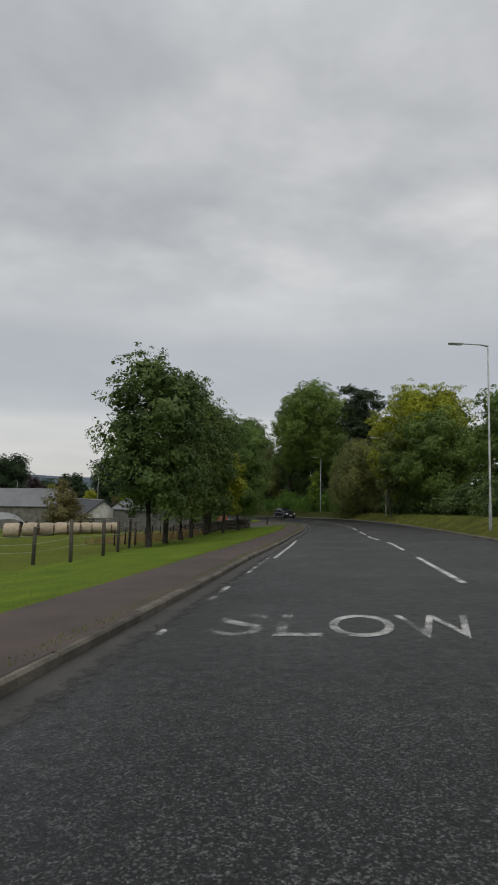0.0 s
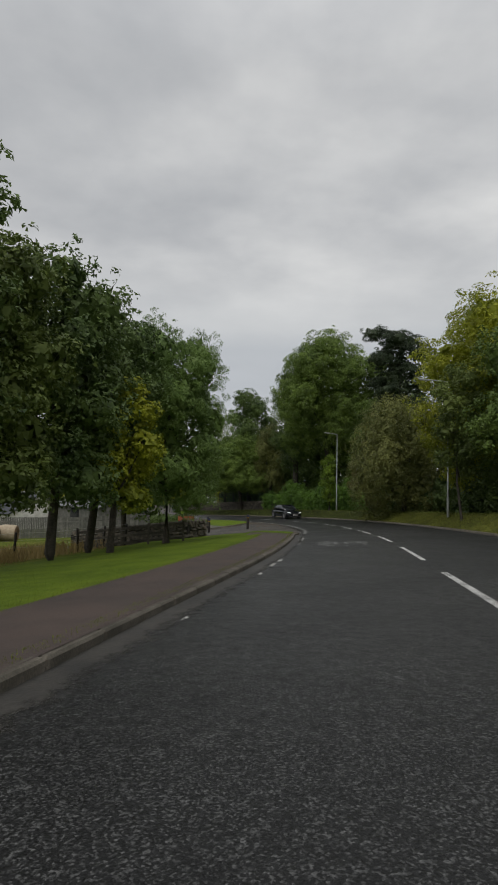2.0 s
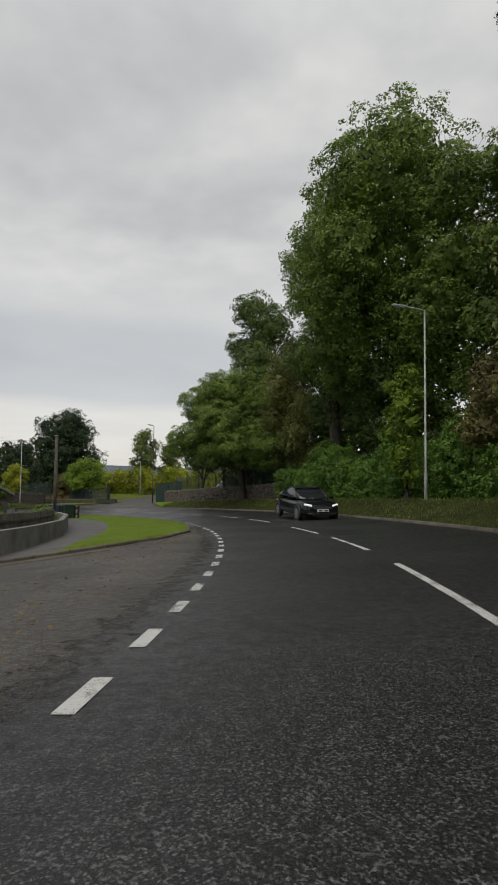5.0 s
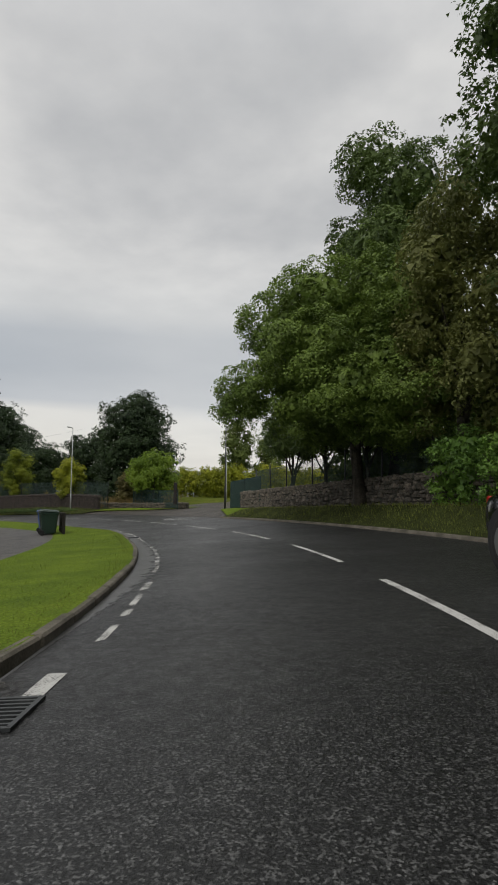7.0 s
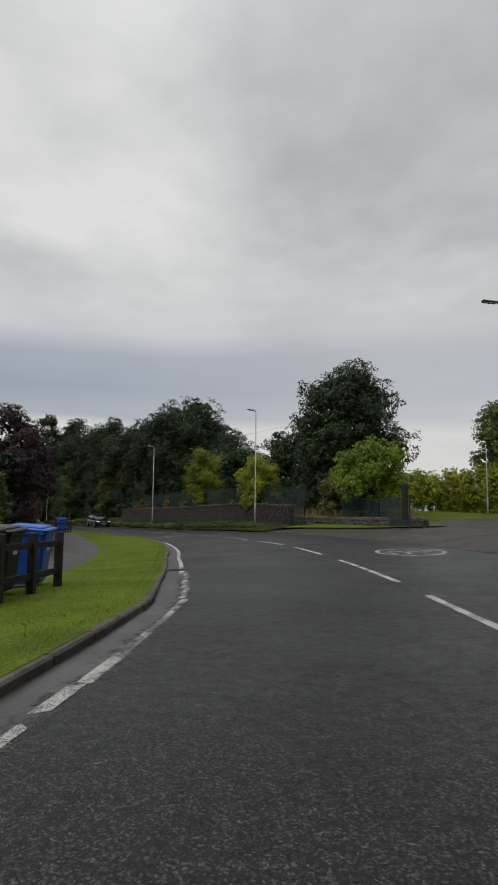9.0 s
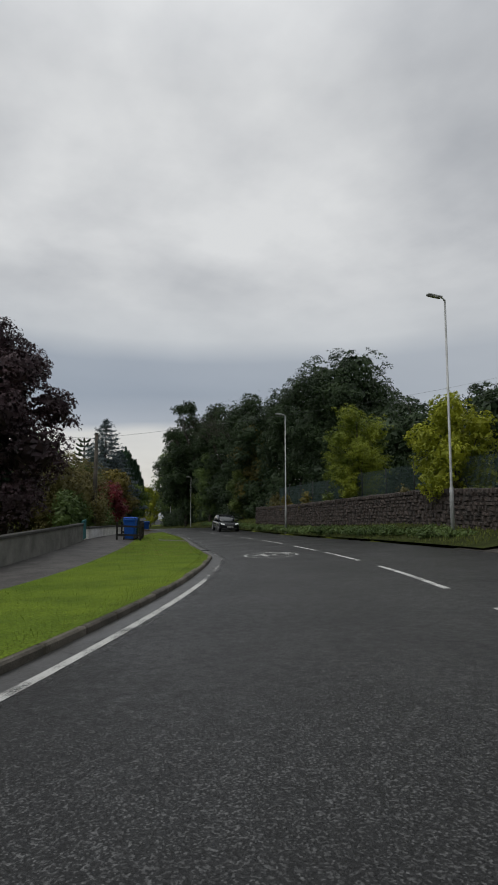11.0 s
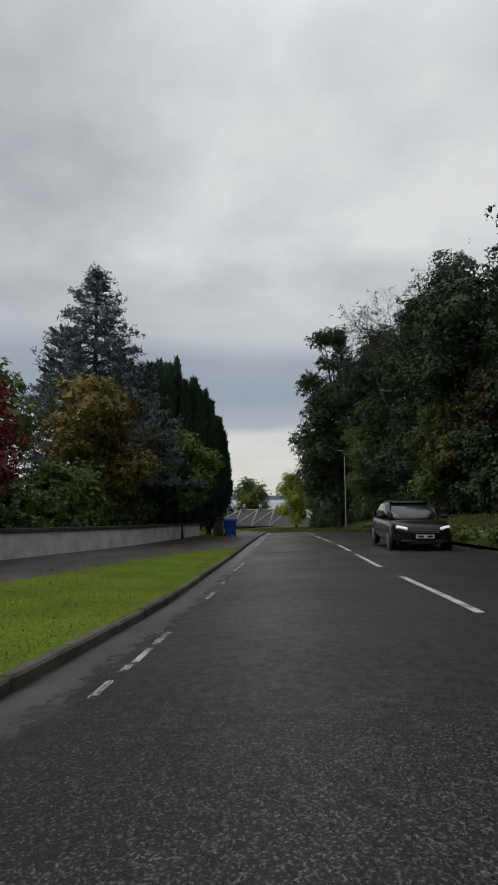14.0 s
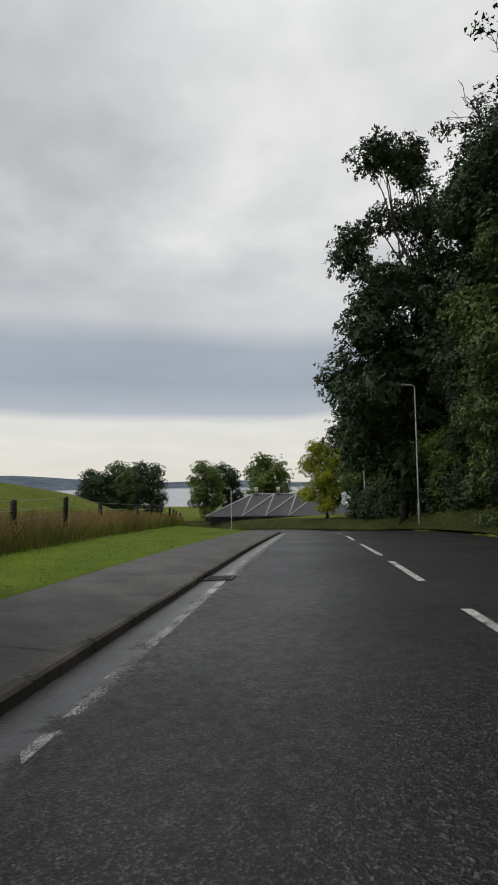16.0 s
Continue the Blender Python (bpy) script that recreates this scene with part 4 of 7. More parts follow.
def leaf_cloud(lobes, n_leaf, size, rng, per=26, spread=0.34, shell=0.16, droop=0.25, needle=False, inner=0.1, ragged=0.0, core=0.13, deep=1.45):
    """Leaves as small folded blades in sprays, on and just under the surface of lumpy lobes. Returns vertices and corner indices."""
    lobes = np.array(lobes, float)
    vol = (lobes[:, 3] * lobes[:, 4] * lobes[:, 5]) ** (2 / 3)
    nc = max(8, n_leaf // per)
    pick = rng.choice(len(lobes), nc, p=vol / vol.sum())
    d = fib(nc, rng)
    ph = rng.rand(4, 3) * 6.28
    lump = 1 + 0.12 * np.sin(d @ np.array([5.1, 3.3, 4.2]) + ph[0, 0] + pick) + 0.09 * np.sin(d @ np.array([-7.7, 9.1, 6.3]) + ph[1, 1] + pick * 2)
    r = lump * (1 - np.abs(rng.normal(0, shell, nc)))
    r = np.where(rng.rand(nc) < inner, rng.rand(nc) ** 0.5 * 0.8, r)
    if ragged:
        r = r * (1 + 0.6 * ragged * np.abs(rng.normal(size=nc)) * (rng.rand(nc) < 0.3))
    cen = lobes[pick, :3] + d * lobes[pick, 3:6] * r[:, None]
    k = np.repeat(np.arange(nc), per)
    n = len(k)
    out = d[k]
    # each spray is a shoot: leaves stand along it, close to its stem
    sdir = d * 0.9 + rng.normal(0, 0.5, (nc, 3)) + np.array([0, 0, -0.25 if droop > 0.5 else 0.12])
    sdir /= np.linalg.norm(sdir, axis=1)[:, None]
    along = rng.uniform(-1.0, 1.0, n)[:, None]
    fat = np.clip(rng.normal(0, 0.5, (n, 3)), -0.9, 0.9) * (1.15 - 0.5 * np.abs(along))
    pos = cen[k] + spread * (sdir[k] * along * 1.5 + fat) * np.array([1, 1, 0.85])
    ax = out * 0.4 + sdir[k] * 0.5 + rng.normal(0, 0.6, (n, 3))
    ax[:, 2] -= droop
    ax /= np.linalg.norm(ax, axis=1)[:, None]
    up = rng.normal(0, 0.45, (n, 3)) + np.array([0, 0, 0.7]) + out * 0.6
    side = np.cross(ax, up)
    side /= np.linalg.norm(side, axis=1)[:, None] + 1e-9
    ln = size * rng.uniform(0.65, 1.35, n)[:, None]
    wd = ln * (0.16 if needle else 0.38)
    a = pos - ax * ln * 0.5
    c = pos + ax * ln * 0.5
    co = np.stack([a + side * wd * 0.9, c, a - side * wd * 0.9], 1).reshape(-1, 3)
    if core:
        # deep leaves, larger and fewer, that close the middle of the crown
        m = int(n * core)
        pk = rng.choice(len(lobes), m, p=vol / vol.sum())
        dd = fib(m, rng)
        q = lobes[pk, :3] + dd * lobes[pk, 3:6] * rng.uniform(0.15, 0.68, m)[:, None]
        s1 = np.cross(dd, rng.normal(size=(m, 3)))
        s1 /= np.linalg.norm(s1, axis=1)[:, None] + 1e-9
        s2 = np.cross(dd, s1)
        g = size * deep * rng.uniform(0.7, 1.3, m)[:, None]
        sh = [q - s1 * g * 0.6 - s2 * g * 0.4, q + s1 * g * 0.6, q - s1 * g * 0.3 + s2 * g * 0.5]
        co = np.vstack([co, np.stack(sh, 1).reshape(-1, 3)])
    return co, np.arange(len(co))


def bough_cloud(lobes, size, rng, droop=0.25, needle=False, ragged=0.12, clump=None, flat=0.72, inner=0.07, deep=2.3, face=None, cover=0.62):
    """A crown as boughs: rounded clumps of leaves over the outer faces of the lobes, leaves lying on the top and outer side of each
    clump, gaps between clumps, and larger shaded leaves deeper in. Returns vertices and corner indices."""
    lobes = np.array(lobes, float)
    ext = lobes[:, 3:6]
    area = 12.57 * (ext[:, 0] * ext[:, 1] * ext[:, 2]) ** (2 / 3)
    rc = clump or float(np.clip(0.26 * np.median(ext[:, 0]), 0.2, 0.6))

    def on_lobes(m, lo, hi, cut):
        pk = rng.choice(len(lobes), m, p=area / area.sum())
        d = fib(m, rng)
        lump = 1 + 0.09 * np.sin(d @ np.array([5.1, 3.3, 4.2]) + pk) + 0.06 * np.sin(d @ np.array([-7.7, 9.1, 6.3]) + pk * 2.0)
        q = lobes[pk, :3] + d * ext[pk] * (lump * rng.uniform(lo, hi, m))[:, None]
        near = np.full(m, 9.0)
        for j in range(len(lobes)):
            r = np.linalg.norm((q - lobes[j, :3]) / ext[j], axis=1)
            near = np.minimum(near, np.where(pk == j, 9.0, r))
        ok = (near > cut) | (rng.rand(m) < inner)
        if face is not None:  # fewer leaves on the side that stands in the wood's own shade
            ok &= rng.rand(m) < np.clip(0.75 + 1.3 * (d @ np.array(face)) + 0.5 * np.maximum(d[:, 2], 0), 0.3, 1)
        return q[ok], d[ok], ok.mean()

    _, _, share_out = on_lobes(3000, 0.9, 0.9, 0.84)
    bare = area.sum() * share_out
    nc = max(10, int(bare / (1.75 * rc * rc)))
    cen, d, _ = on_lobes(int(nc / max(share_out, 0.05) * 1.02) + 8, 0.82, 0.97, 0.84)
    nc = len(cen)
    rs = rc * rng.uniform(0.6, 1.3, nc)
    out = rng.rand(nc) < 0.22
    push = np.where(out, np.minimum(ragged * 3.5 * np.abs(rng.normal(size=nc)), 1.3), 0) * rc
    cen = cen + (d + np.array([0, 0, 0.25])) * push[:, None]
    rs = np.where(out, rs * 0.68, rs)
    w = rs ** 2
    n = int(bare * cover / (0.378 * size * size))
    k = rng.choice(nc, n, p=w / w.sum())
    u = rng.normal(0, 1, (n, 3)) + 0.85 * d[k] + np.array([0, 0, 0.55 if droop < 0.5 else 0.0])
    u /= np.linalg.norm(u, axis=1)[:, None]
    pos = cen[k] + u * (rs[k] * (0.5 + 0.6 * rng.rand(n) ** 0.6))[:, None] * np.array([1, 1, flat])
    nrm = u * 0.75 + np.array([0, 0, 0.35]) + rng.normal(0, 0.36, (n, 3))
    nrm /= np.linalg.norm(nrm, axis=1)[:, None]
    ax = rng.normal(0, 1, (n, 3)) + u * 0.4
    ax[:, 2] -= droop * 1.6
    ax -= nrm * (ax * nrm).sum(1)[:, None]
    ax /= np.linalg.norm(ax, axis=1)[:, None] + 1e-9
    side = np.cross(nrm, ax)
    ln = size * rng.uniform(0.65, 1.35, n)[:, None]
    wd = ln * (0.17 if needle else 0.42)
    a, c = pos - ax * ln * 0.5, pos + ax * ln * 0.5
    co = np.stack([a + side * wd * 0.9, c, a - side * wd * 0.9], 1).reshape(-1, 3)
    # leaves deeper in, larger and fewer, that close the middle of the crown
    g0 = size * deep
    q, dd, _ = on_lobes(int(area.sum() / (0.42 * g0 * g0) * 0.75), 0.5, 0.76, 0.66)
    m = len(q)
    nr = dd + rng.normal(0, 0.35, (m, 3))
    s1 = np.cross(nr, rng.normal(size=(m, 3)))
    s1 /= np.linalg.norm(s1, axis=1)[:, None] + 1e-9
    s2 = np.cross(nr, s1)
    s2 /= np.linalg.norm(s2, axis=1)[:, None] + 1e-9
    g = g0 * rng.uniform(0.7, 1.3, m)[:, None]
    sh = [q - s1 * g * 0.6 - s2 * g * 0.4, q + s1 * g * 0.6 - s2 * g * 0.1, q - s1 * g * 0.1 + s2 * g * 0.6]
    co = np.vstack([co, np.stack(sh, 1).reshape(-1, 3)])
    return co, np.arange(len(co))


def branches(bm, base, top, r0, lobes, rng, limbs=7, n=7):
    base, top = Vector(base), Vector(top)
    pts = [base + (top - base) * f + Vector((rng.uniform(-0.12, 0.12), rng.uniform(-0.12, 0.12), 0)) * (0 if f == 0 else 1) for f in (0, 0.06, 0.3, 0.55, 0.8, 1.0)]
    tube(bm, pts, [r0 * 1.2, r0, r0 * 0.85, r0 * 0.62, r0 * 0.38, r0 * 0.12], n)
    for i in range(min(limbs, len(lobes))):
        lb = lobes[i]
        f = rng.uniform(0.28, 0.7)
        st = base + (top - base) * f
        en = Vector(lb[:3])
        md = st.lerp(en, 0.5) + Vector((0, 0, -0.06 * (en - st).length))
        rr = r0 * (0.52 - 0.32 * f)
        tube(bm, [st, md, en], [rr, rr * 0.65, rr * 0.2], 5)


def tree(x, y, h, r, leaf, label, seed, size=0.2, clear=0.25, shape="round", trunk=0.0, z=None, name="tree", nlobes=11, twigs=0, group="", category="tree", ragged=0.12, extra=None, far=False):
    """A tree at world x, y: tapered trunk with limbs, and a crown of leaves on lobes. clear: height of bare trunk as a share."""
    rng = np.random.RandomState(seed)
    z = ground_at(x, y) + 0.02 if z is None else z
    ob = thing(name, label, category, (x, y, z), 0.0, group)
    lobes = []
    r = r * 1.04
    away = abs(float(nearest(np.array([x]), np.array([y]))[1][0]))
    size = size if far else min(size, float(np.clip(0.062 + 0.0068 * away, 0.095, 0.4)))
    hc = h * (1 - clear)
    for i in range(nlobes):
        f = (i + 0.5) / nlobes
        a = i * 2.4 + rng.uniform(-0.5, 0.5)
        if shape == "round":
            w = math.sin(math.pi * (0.12 + 0.8 * f)) ** 0.75
            rr, lr = r * 0.62 * w, r * rng.uniform(0.36, 0.5)
        elif shape in ("tall", "larch"):
            w = math.sin(math.pi * (0.1 + 0.78 * f)) ** 0.6
            rr, lr = r * 0.55 * w, r * rng.uniform(0.38, 0.52)
        elif shape == "cone":
            w = 1.02 - f
            rr, lr = r * 0.62 * w, r * (0.16 + 0.42 * w)
        elif shape == "pine":
            w = 0.55 + 0.45 * f
            rr, lr = r * 0.6 * w, r * rng.uniform(0.34, 0.46)
        elif shape == "weep":
            w = math.sin(math.pi * (0.2 + 0.7 * f)) ** 0.6
            rr, lr = r * 0.6 * w, r * 0.45
        else:
            w = 1.0
            rr, lr = r * 0.55, r * 0.5
        cz = h * clear + hc * (0.06 + 0.86 * f)
        vz = lr * (0.8 if shape != "pine" else 0.45)
        if shape == "weep":
            vz = lr * 1.3
        lobes.append((math.cos(a) * rr, math.sin(a) * rr, min(cz, h - vz * 0.9), lr, lr, vz))
    lobes.append((0, 0, h * clear + hc * 0.5, r * 0.55, r * 0.55, hc * 0.42))
    if extra:
        lobes += extra
    rl = random.Random(seed)
    return ob, lobes, rng, rl, (leaf, size, ragged, twigs, h, r, trunk or h * 0.018 + 0.05, shape)


def open_side(x, y):
    """The way from a tree to the open road."""
    S, L = nearest(np.array([x]), np.array([y]))
    v = P(float(np.clip(S[0], CS[0], CS[-1])), 0.0) - Vector((x, y, 0))
    v.z = 0
    return tuple(v.normalized())


def grow(x, y, h, r, leaf, label, seed, clump=None, cover=0.62, **kw):
    ob, lobes, rng, rl, (leaf, size, ragged, twigs, h, r, tr, shape) = tree(x, y, h, r, leaf, label, seed, **kw)
    bm = bmesh.new()
    branches(bm, (0, 0, -0.25), (rl.uniform(-0.3, 0.3), rl.uniform(-0.3, 0.3), h * 0.86), tr, lobes, rl, limbs=9)
    for k in range(twigs):
        lb = lobes[rl.randrange(len(lobes))]
        a, e = rl.uniform(0, 6.28), rl.uniform(0.3, 1.2)
        st = Vector(lb[:3])
        d = Vector((math.cos(a) * math.cos(e), math.sin(a) * math.cos(e), math.sin(e)))
        ln = lb[3] * rl.uniform(0.8, 1.12)
        side = Vector((-d.y, d.x, 0.2)) * 0.28 * ln
        md = st + d * ln * 0.55 + Vector((0, 0, 0.06 * ln))
        en = st + d * ln + Vector((0, 0, 0.1 * ln))
        tube(bm, [st, md, en], [0.045, 0.022, 0.006], 4)
        tube(bm, [md, md.lerp(en, 0.6) + side], [0.016, 0.005], 3)
        tube(bm, [st.lerp(md, 0.7), md.lerp(en, 0.3) - side], [0.018, 0.005], 3)
    part("trunk", bm, M_BARK, ob)
    co, idx = bough_cloud(lobes, size, rng, needle=shape in ("pine", "cone", "larch"), ragged=ragged, droop=0.9 if shape in ("weep", "larch") else 0.25, clump=clump, flat=1.5 if shape == "weep" else 0.5 if shape == "pine" else 0.72, cover=cover * (1.9 if shape in ("pine", "cone", "larch") else 1), face=open_side(x, y))
    cr = new("crown", quick_mesh("crown", co, 3, idx, (leaf,)))
    cr.parent = ob
    return ob


def hedge(name, label, pts, h, w, leaf, seed, size=0.12, clump=None, category="hedge", bumps=0.25):
    """A bank of leaves along a line of plan points (s, l)."""
    rng = np.random.RandomState(seed)
    v = [P(s, l) for s, l in pts]
    ob = thing(name, label, category, tuple(v[0]))
    lobes = []
    for a, b in zip(v, v[1:]):
        k = max(1, int((b - a).length / (w * 0.75)))
        for i in range(k):
            c = a.lerp(b, (i + 0.5) / k) - v[0]
            hh = h * (1 + bumps * rng.uniform(-1, 1))
            lobes.append((c.x + rng.uniform(-0.2, 0.2), c.y + rng.uniform(-0.2, 0.2), c.z + hh * 0.42, w * 0.62, w * 0.62, hh * 0.56))
            lobes.append((c.x + rng.uniform(-0.4, 0.4), c.y + rng.uniform(-0.4, 0.4), c.z + hh * 0.75, w * 0.45, w * 0.45, hh * 0.28))
    co, idx = bough_cloud(lobes, size, rng, clump=clump, ragged=0.1)
    f = new("foliage", quick_mesh("foliage", co, 3, idx, (leaf,)))
    f.parent = ob
    bm = bmesh.new()
    for lb in lobes[::2]:
        tube(bm, [(lb[0], lb[1], lb[2] - lb[5] - 0.3), (lb[0] + 0.1, lb[1], lb[2] + lb[5] * 0.5)], [0.05, 0.015], 5)
        for q in range(3):
            e = rng.normal(0, lb[3] * 0.5, 2)
            tube(bm, [(lb[0], lb[1], lb[2] - lb[5] * 0.6), (lb[0] + e[0], lb[1] + e[1], lb[2] + lb[5] * 0.4)], [0.03, 0.008], 4)
    tagged(part("stem", bm, M_BARK, ob), "", "", "", "stuff")
    return ob


def at_xy(s, l):
    v = P(s, l)
    return v.x, v.y


# row of field trees on the near verge
ROW = "row of trees by the fence"
for i, (s, l, h, r, lf, sd) in enumerate([(25.6, -8.9, 9.2, 2.8, L_DARK, 11), (29.6, -9.2, 8.6, 2.3, L_OAK, 12), (33.6, -9.4, 9.7, 2.35, L_DARK, 13), (37.4, -9.7, 9.5, 2.3, L_OAK, 19), (40.6, -9.3, 10.0, 2.4, L_DARK, 14), (44.6, -9.8, 10.0, 2.5, L_DARK, 20), (54.5, -11.4, 10.0, 3.0, L_MID, 16)]):
    grow(*at_xy(s, l), h, r, lf, ("dense green roadside tree with russet tints on a bare trunk", "broad green field tree with a dark crown")[i % 2], sd, size=0.15, clear=0.2, group=ROW, trunk=0.17, twigs=16, shape="tall", nlobes=16, ragged=0.55)
grow(*at_xy(43.2, -8.5), 6.5, 1.9, L_YEL, "small tree turning yellow among green ones", 15, size=0.18, clear=0.26, group=ROW, trunk=0.15, twigs=8)
grow(*at_xy(48.6, -7.8), 10.2, 2.95, L_FEA, "feathery light green tree with drooping sprays", 17, size=0.13, clear=0.17, group=ROW, trunk=0.17, twigs=16, shape="larch", nlobes=18, ragged=0.6, cover=0.75)
grow(-23.8, 66, 7.2, 3.3, L_BRN, "young larch with thin olive foliage beside the yard", 18, size=0.16, clear=0.08, shape="cone", trunk=0.1, nlobes=9)

# far side of the road, from the start to the bend
WOOD = "trees of the roadside wood"
grow(18.5, 54.5, 13.7, 5.6, L_YEL, "tall ash turning yellow with thin airy top", 21, size=0.22, clear=0.12, group=WOOD, twigs=30, nlobes=15, ragged=0.3)
grow(*at_xy(53.6, 6.7), 8.6, 1.6, L_OAK, "slender young tree whose leaves half hide a street lamp", 36, size=0.13, clear=0.26, group=WOOD, shape="tall", trunk=0.07, nlobes=12, ragged=0.2)
grow(22.5, 41, 11, 4.5, L_MID, "dense green tree standing at the roadside", 22, size=0.22, clear=0.08, group=WOOD)
grow(22, 33, 9.0, 4.0, L_DARK, "dark leafy tree at the wood's edge", 23, size=0.22, clear=0.05, group=WOOD)
grow(17.5, 48, 9.5, 4.0, L_MID, "green tree behind yellowing leaves", 29, size=0.22, clear=0.08, group=WOOD)
grow(14.4, 64.8, 8.5, 4.0, L_OLV, "wide weeping tree with olive-green drooping foliage", 24, size=0.13, clear=0.04, shape="weep", group=WOOD, nlobes=16, cover=0.5, ragged=0.35)
grow(16.2, 74.0, 18.6, 3.6, L_PINE, "tall dark pine with a flat broad top", 25, size=0.24, clear=0.34, shape="pine", group=WOOD, trunk=0.3, nlobes=18, cover=1.1)
grow(10.2, 87.0, 21.0, 6.4, L_LIME, "very tall broad tree with light green upper leaves", 26, size=0.135, clear=0.34, group=WOOD, trunk=0.36, twigs=26, nlobes=17, ragged=0.22)
grow(16.5, 81.5, 17.0, 4.4, L_MID, "tall dark tree standing deep in the wood", 27, size=0.26, clear=0.15, group=WOOD, twigs=20, nlobes=13)
grow(6.8, 91.4, 19.4, 3.4, L_DARK, "tall oak with ragged dark foliage", 28, size=0.26, clear=0.2, group=WOOD, twigs=18, nlobes=14, ragged=0.3)
grow(0.3, 103.2, 18.3, 4.6, L_DARK, "tall dark rounded tree rising over the others", 30, size=0.26, clear=0.2, group=WOOD, nlobes=13)
grow(3.6, 95.6, 11.5, 2.3, L_OLV, "hanging olive-green willow above the wall", 31, size=0.18, clear=0.2, shape="weep", group=WOOD)
grow(-0.75, 99.2, 10.5, 4.5, L_LIME, "broad sycamore spreading over the road", 32, size=0.1, clear=0.33, group=WOOD, trunk=0.3, nlobes=20, twigs=12, ragged=0.15, cover=0.95, extra=[(-4.1, -1.9, 4.7, 1.7, 1.7, 1.3), (-5.0, -2.2, 4.2, 0.9, 0.9, 0.6), (1.4, -2.4, 3.5, 1.3, 1.3, 0.9), (-2.0, -2.4, 4.0, 1.4, 1.4, 0.9), (2.6, -3.2, 4.3, 1.7, 1.7, 1.2), (0.2, -3.6, 4.5, 1.6, 1.6, 1.1), (3.6, -1.6, 4.8, 2.0, 2.0, 1.5)])
for k, (x, y, h, r) in enumerate([(-3.6, 104.6, 6.2, 2.6), (-1.2, 103.6, 6.8, 2.6), (-6.2, 107.6, 6.0, 2.3), (0.8, 109.5, 11.5, 4.0)]):
    grow(x, y, h, r, L_DARK, "shaded tree standing behind the stone wall", 240 + k, size=0.19, clear=0.52, group=WOOD, trunk=0.14, nlobes=12)
grow(9.9, 80.6, 6.4, 1.05, L_BRT, "slender sapling with fresh yellow-green leaves", 34, size=0.16, clear=0.1, group=WOOD, shape="tall")
grow(13.6, 77.6, 6.2, 1.9, L_BRN, "bush with brown and yellow autumn leaves", 35, size=0.15, clear=0.05, group=WOOD)
for k, (x, y, h, r) in enumerate([(24, 62, 14, 4.5), (25, 72, 15, 4.5), (20, 90, 15.5, 4.8), (13, 98, 15, 4.6), (9, 107, 14, 4.6), (30, 52, 13, 5), (29, 40, 12, 5), (31, 28, 11, 5), (28, 16, 10, 4.5), (4, 116, 12, 4.5)]):
    grow(x, y, h, r, (L_DARK, L_MID)[k % 2], "woodland tree standing deep within the dense wood", 200 + k, size=0.3, far=True, clear=0.1, group=WOOD, nlobes=10)
hedge("ivy_hedge", "thick ivy-covered hedge with glossy green leaves", [(75.5, 10.2), (80, 9.9), (86, 9.4), (92.5, 8.8), (96.5, 8.7)], 3.0, 2.1, L_IVY, 40, 0.1)
hedge("undergrowth", "dense dark undergrowth at the wood's edge", [(18, 13.5), (30, 12.0), (42, 11.4), (54, 10.6), (64, 10.2), (74, 10.6)], 2.6, 2.6, L_DARK, 41, 0.18, category="undergrowth")
hedge("undergrowth", "shaded brambles and shrubs inside the wood", [(56, 14), (70, 14.5), (84, 13.5), (98, 13), (110, 13.5)], 3.2, 3.0, L_DARK, 42, 0.3, category="undergrowth")

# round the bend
# this crown's shaded look comes from the darkened L_SHADE leaves
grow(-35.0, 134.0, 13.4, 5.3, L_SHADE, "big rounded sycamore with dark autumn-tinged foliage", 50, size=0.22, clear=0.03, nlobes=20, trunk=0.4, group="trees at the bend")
grow(-28.4, 127.6, 6.0, 2.9, L_BRT, "small spreading yellow-green tree behind the fence", 51, size=0.2, clear=0.3, group="trees at the bend")
grow(*at_xy(151.4, 8.3), 6.9, 2.0, L_YGR, "slim yellow-green tree hanging over the stone wall", 52, size=0.07, clear=0.2, ragged=0.4, extra=[(0.5, -1.0, 2.2, 0.7, 0.7, 1.0)], group="trees at the bend", shape="tall")
grow(-37.4, 124.9, 5.4, 1.9, L_YEL, "yellowing shrub tree over the low wall", 53, size=0.16, clear=0.08, group="trees at the bend")
grow(-31.8, 128.8, 3.8, 1.9, L_BRN, "dull brown bush behind the wire fence", 54, size=0.16, clear=0.05, group="trees at the bend")
grow(-29.3, 153.8, 12.6, 3.1, L_OAK, "tree with thin autumn leaves beyond the gateway", 55, size=0.2, clear=0.12, group="trees at the bend", ragged=0.3)
grow(-24.6, 155.4, 11.0, 2.8, L_OAK, "roadside tree beyond the gateway", 56, size=0.2, clear=0.1, group="trees at the bend", ragged=0.3)
for k, (x, y, h, r) in enumerate([(-42, 175, 7, 4.5), (-33, 185, 7, 5), (-22, 190, 7.5, 5), (-52, 165, 7, 4.5)]):
    grow(x, y, h, r, (L_OAK, L_YEL)[k % 2], "distant hedgerow tree across the fields", 260 + k, size=0.4, clear=0.05, group="far hedgerow")

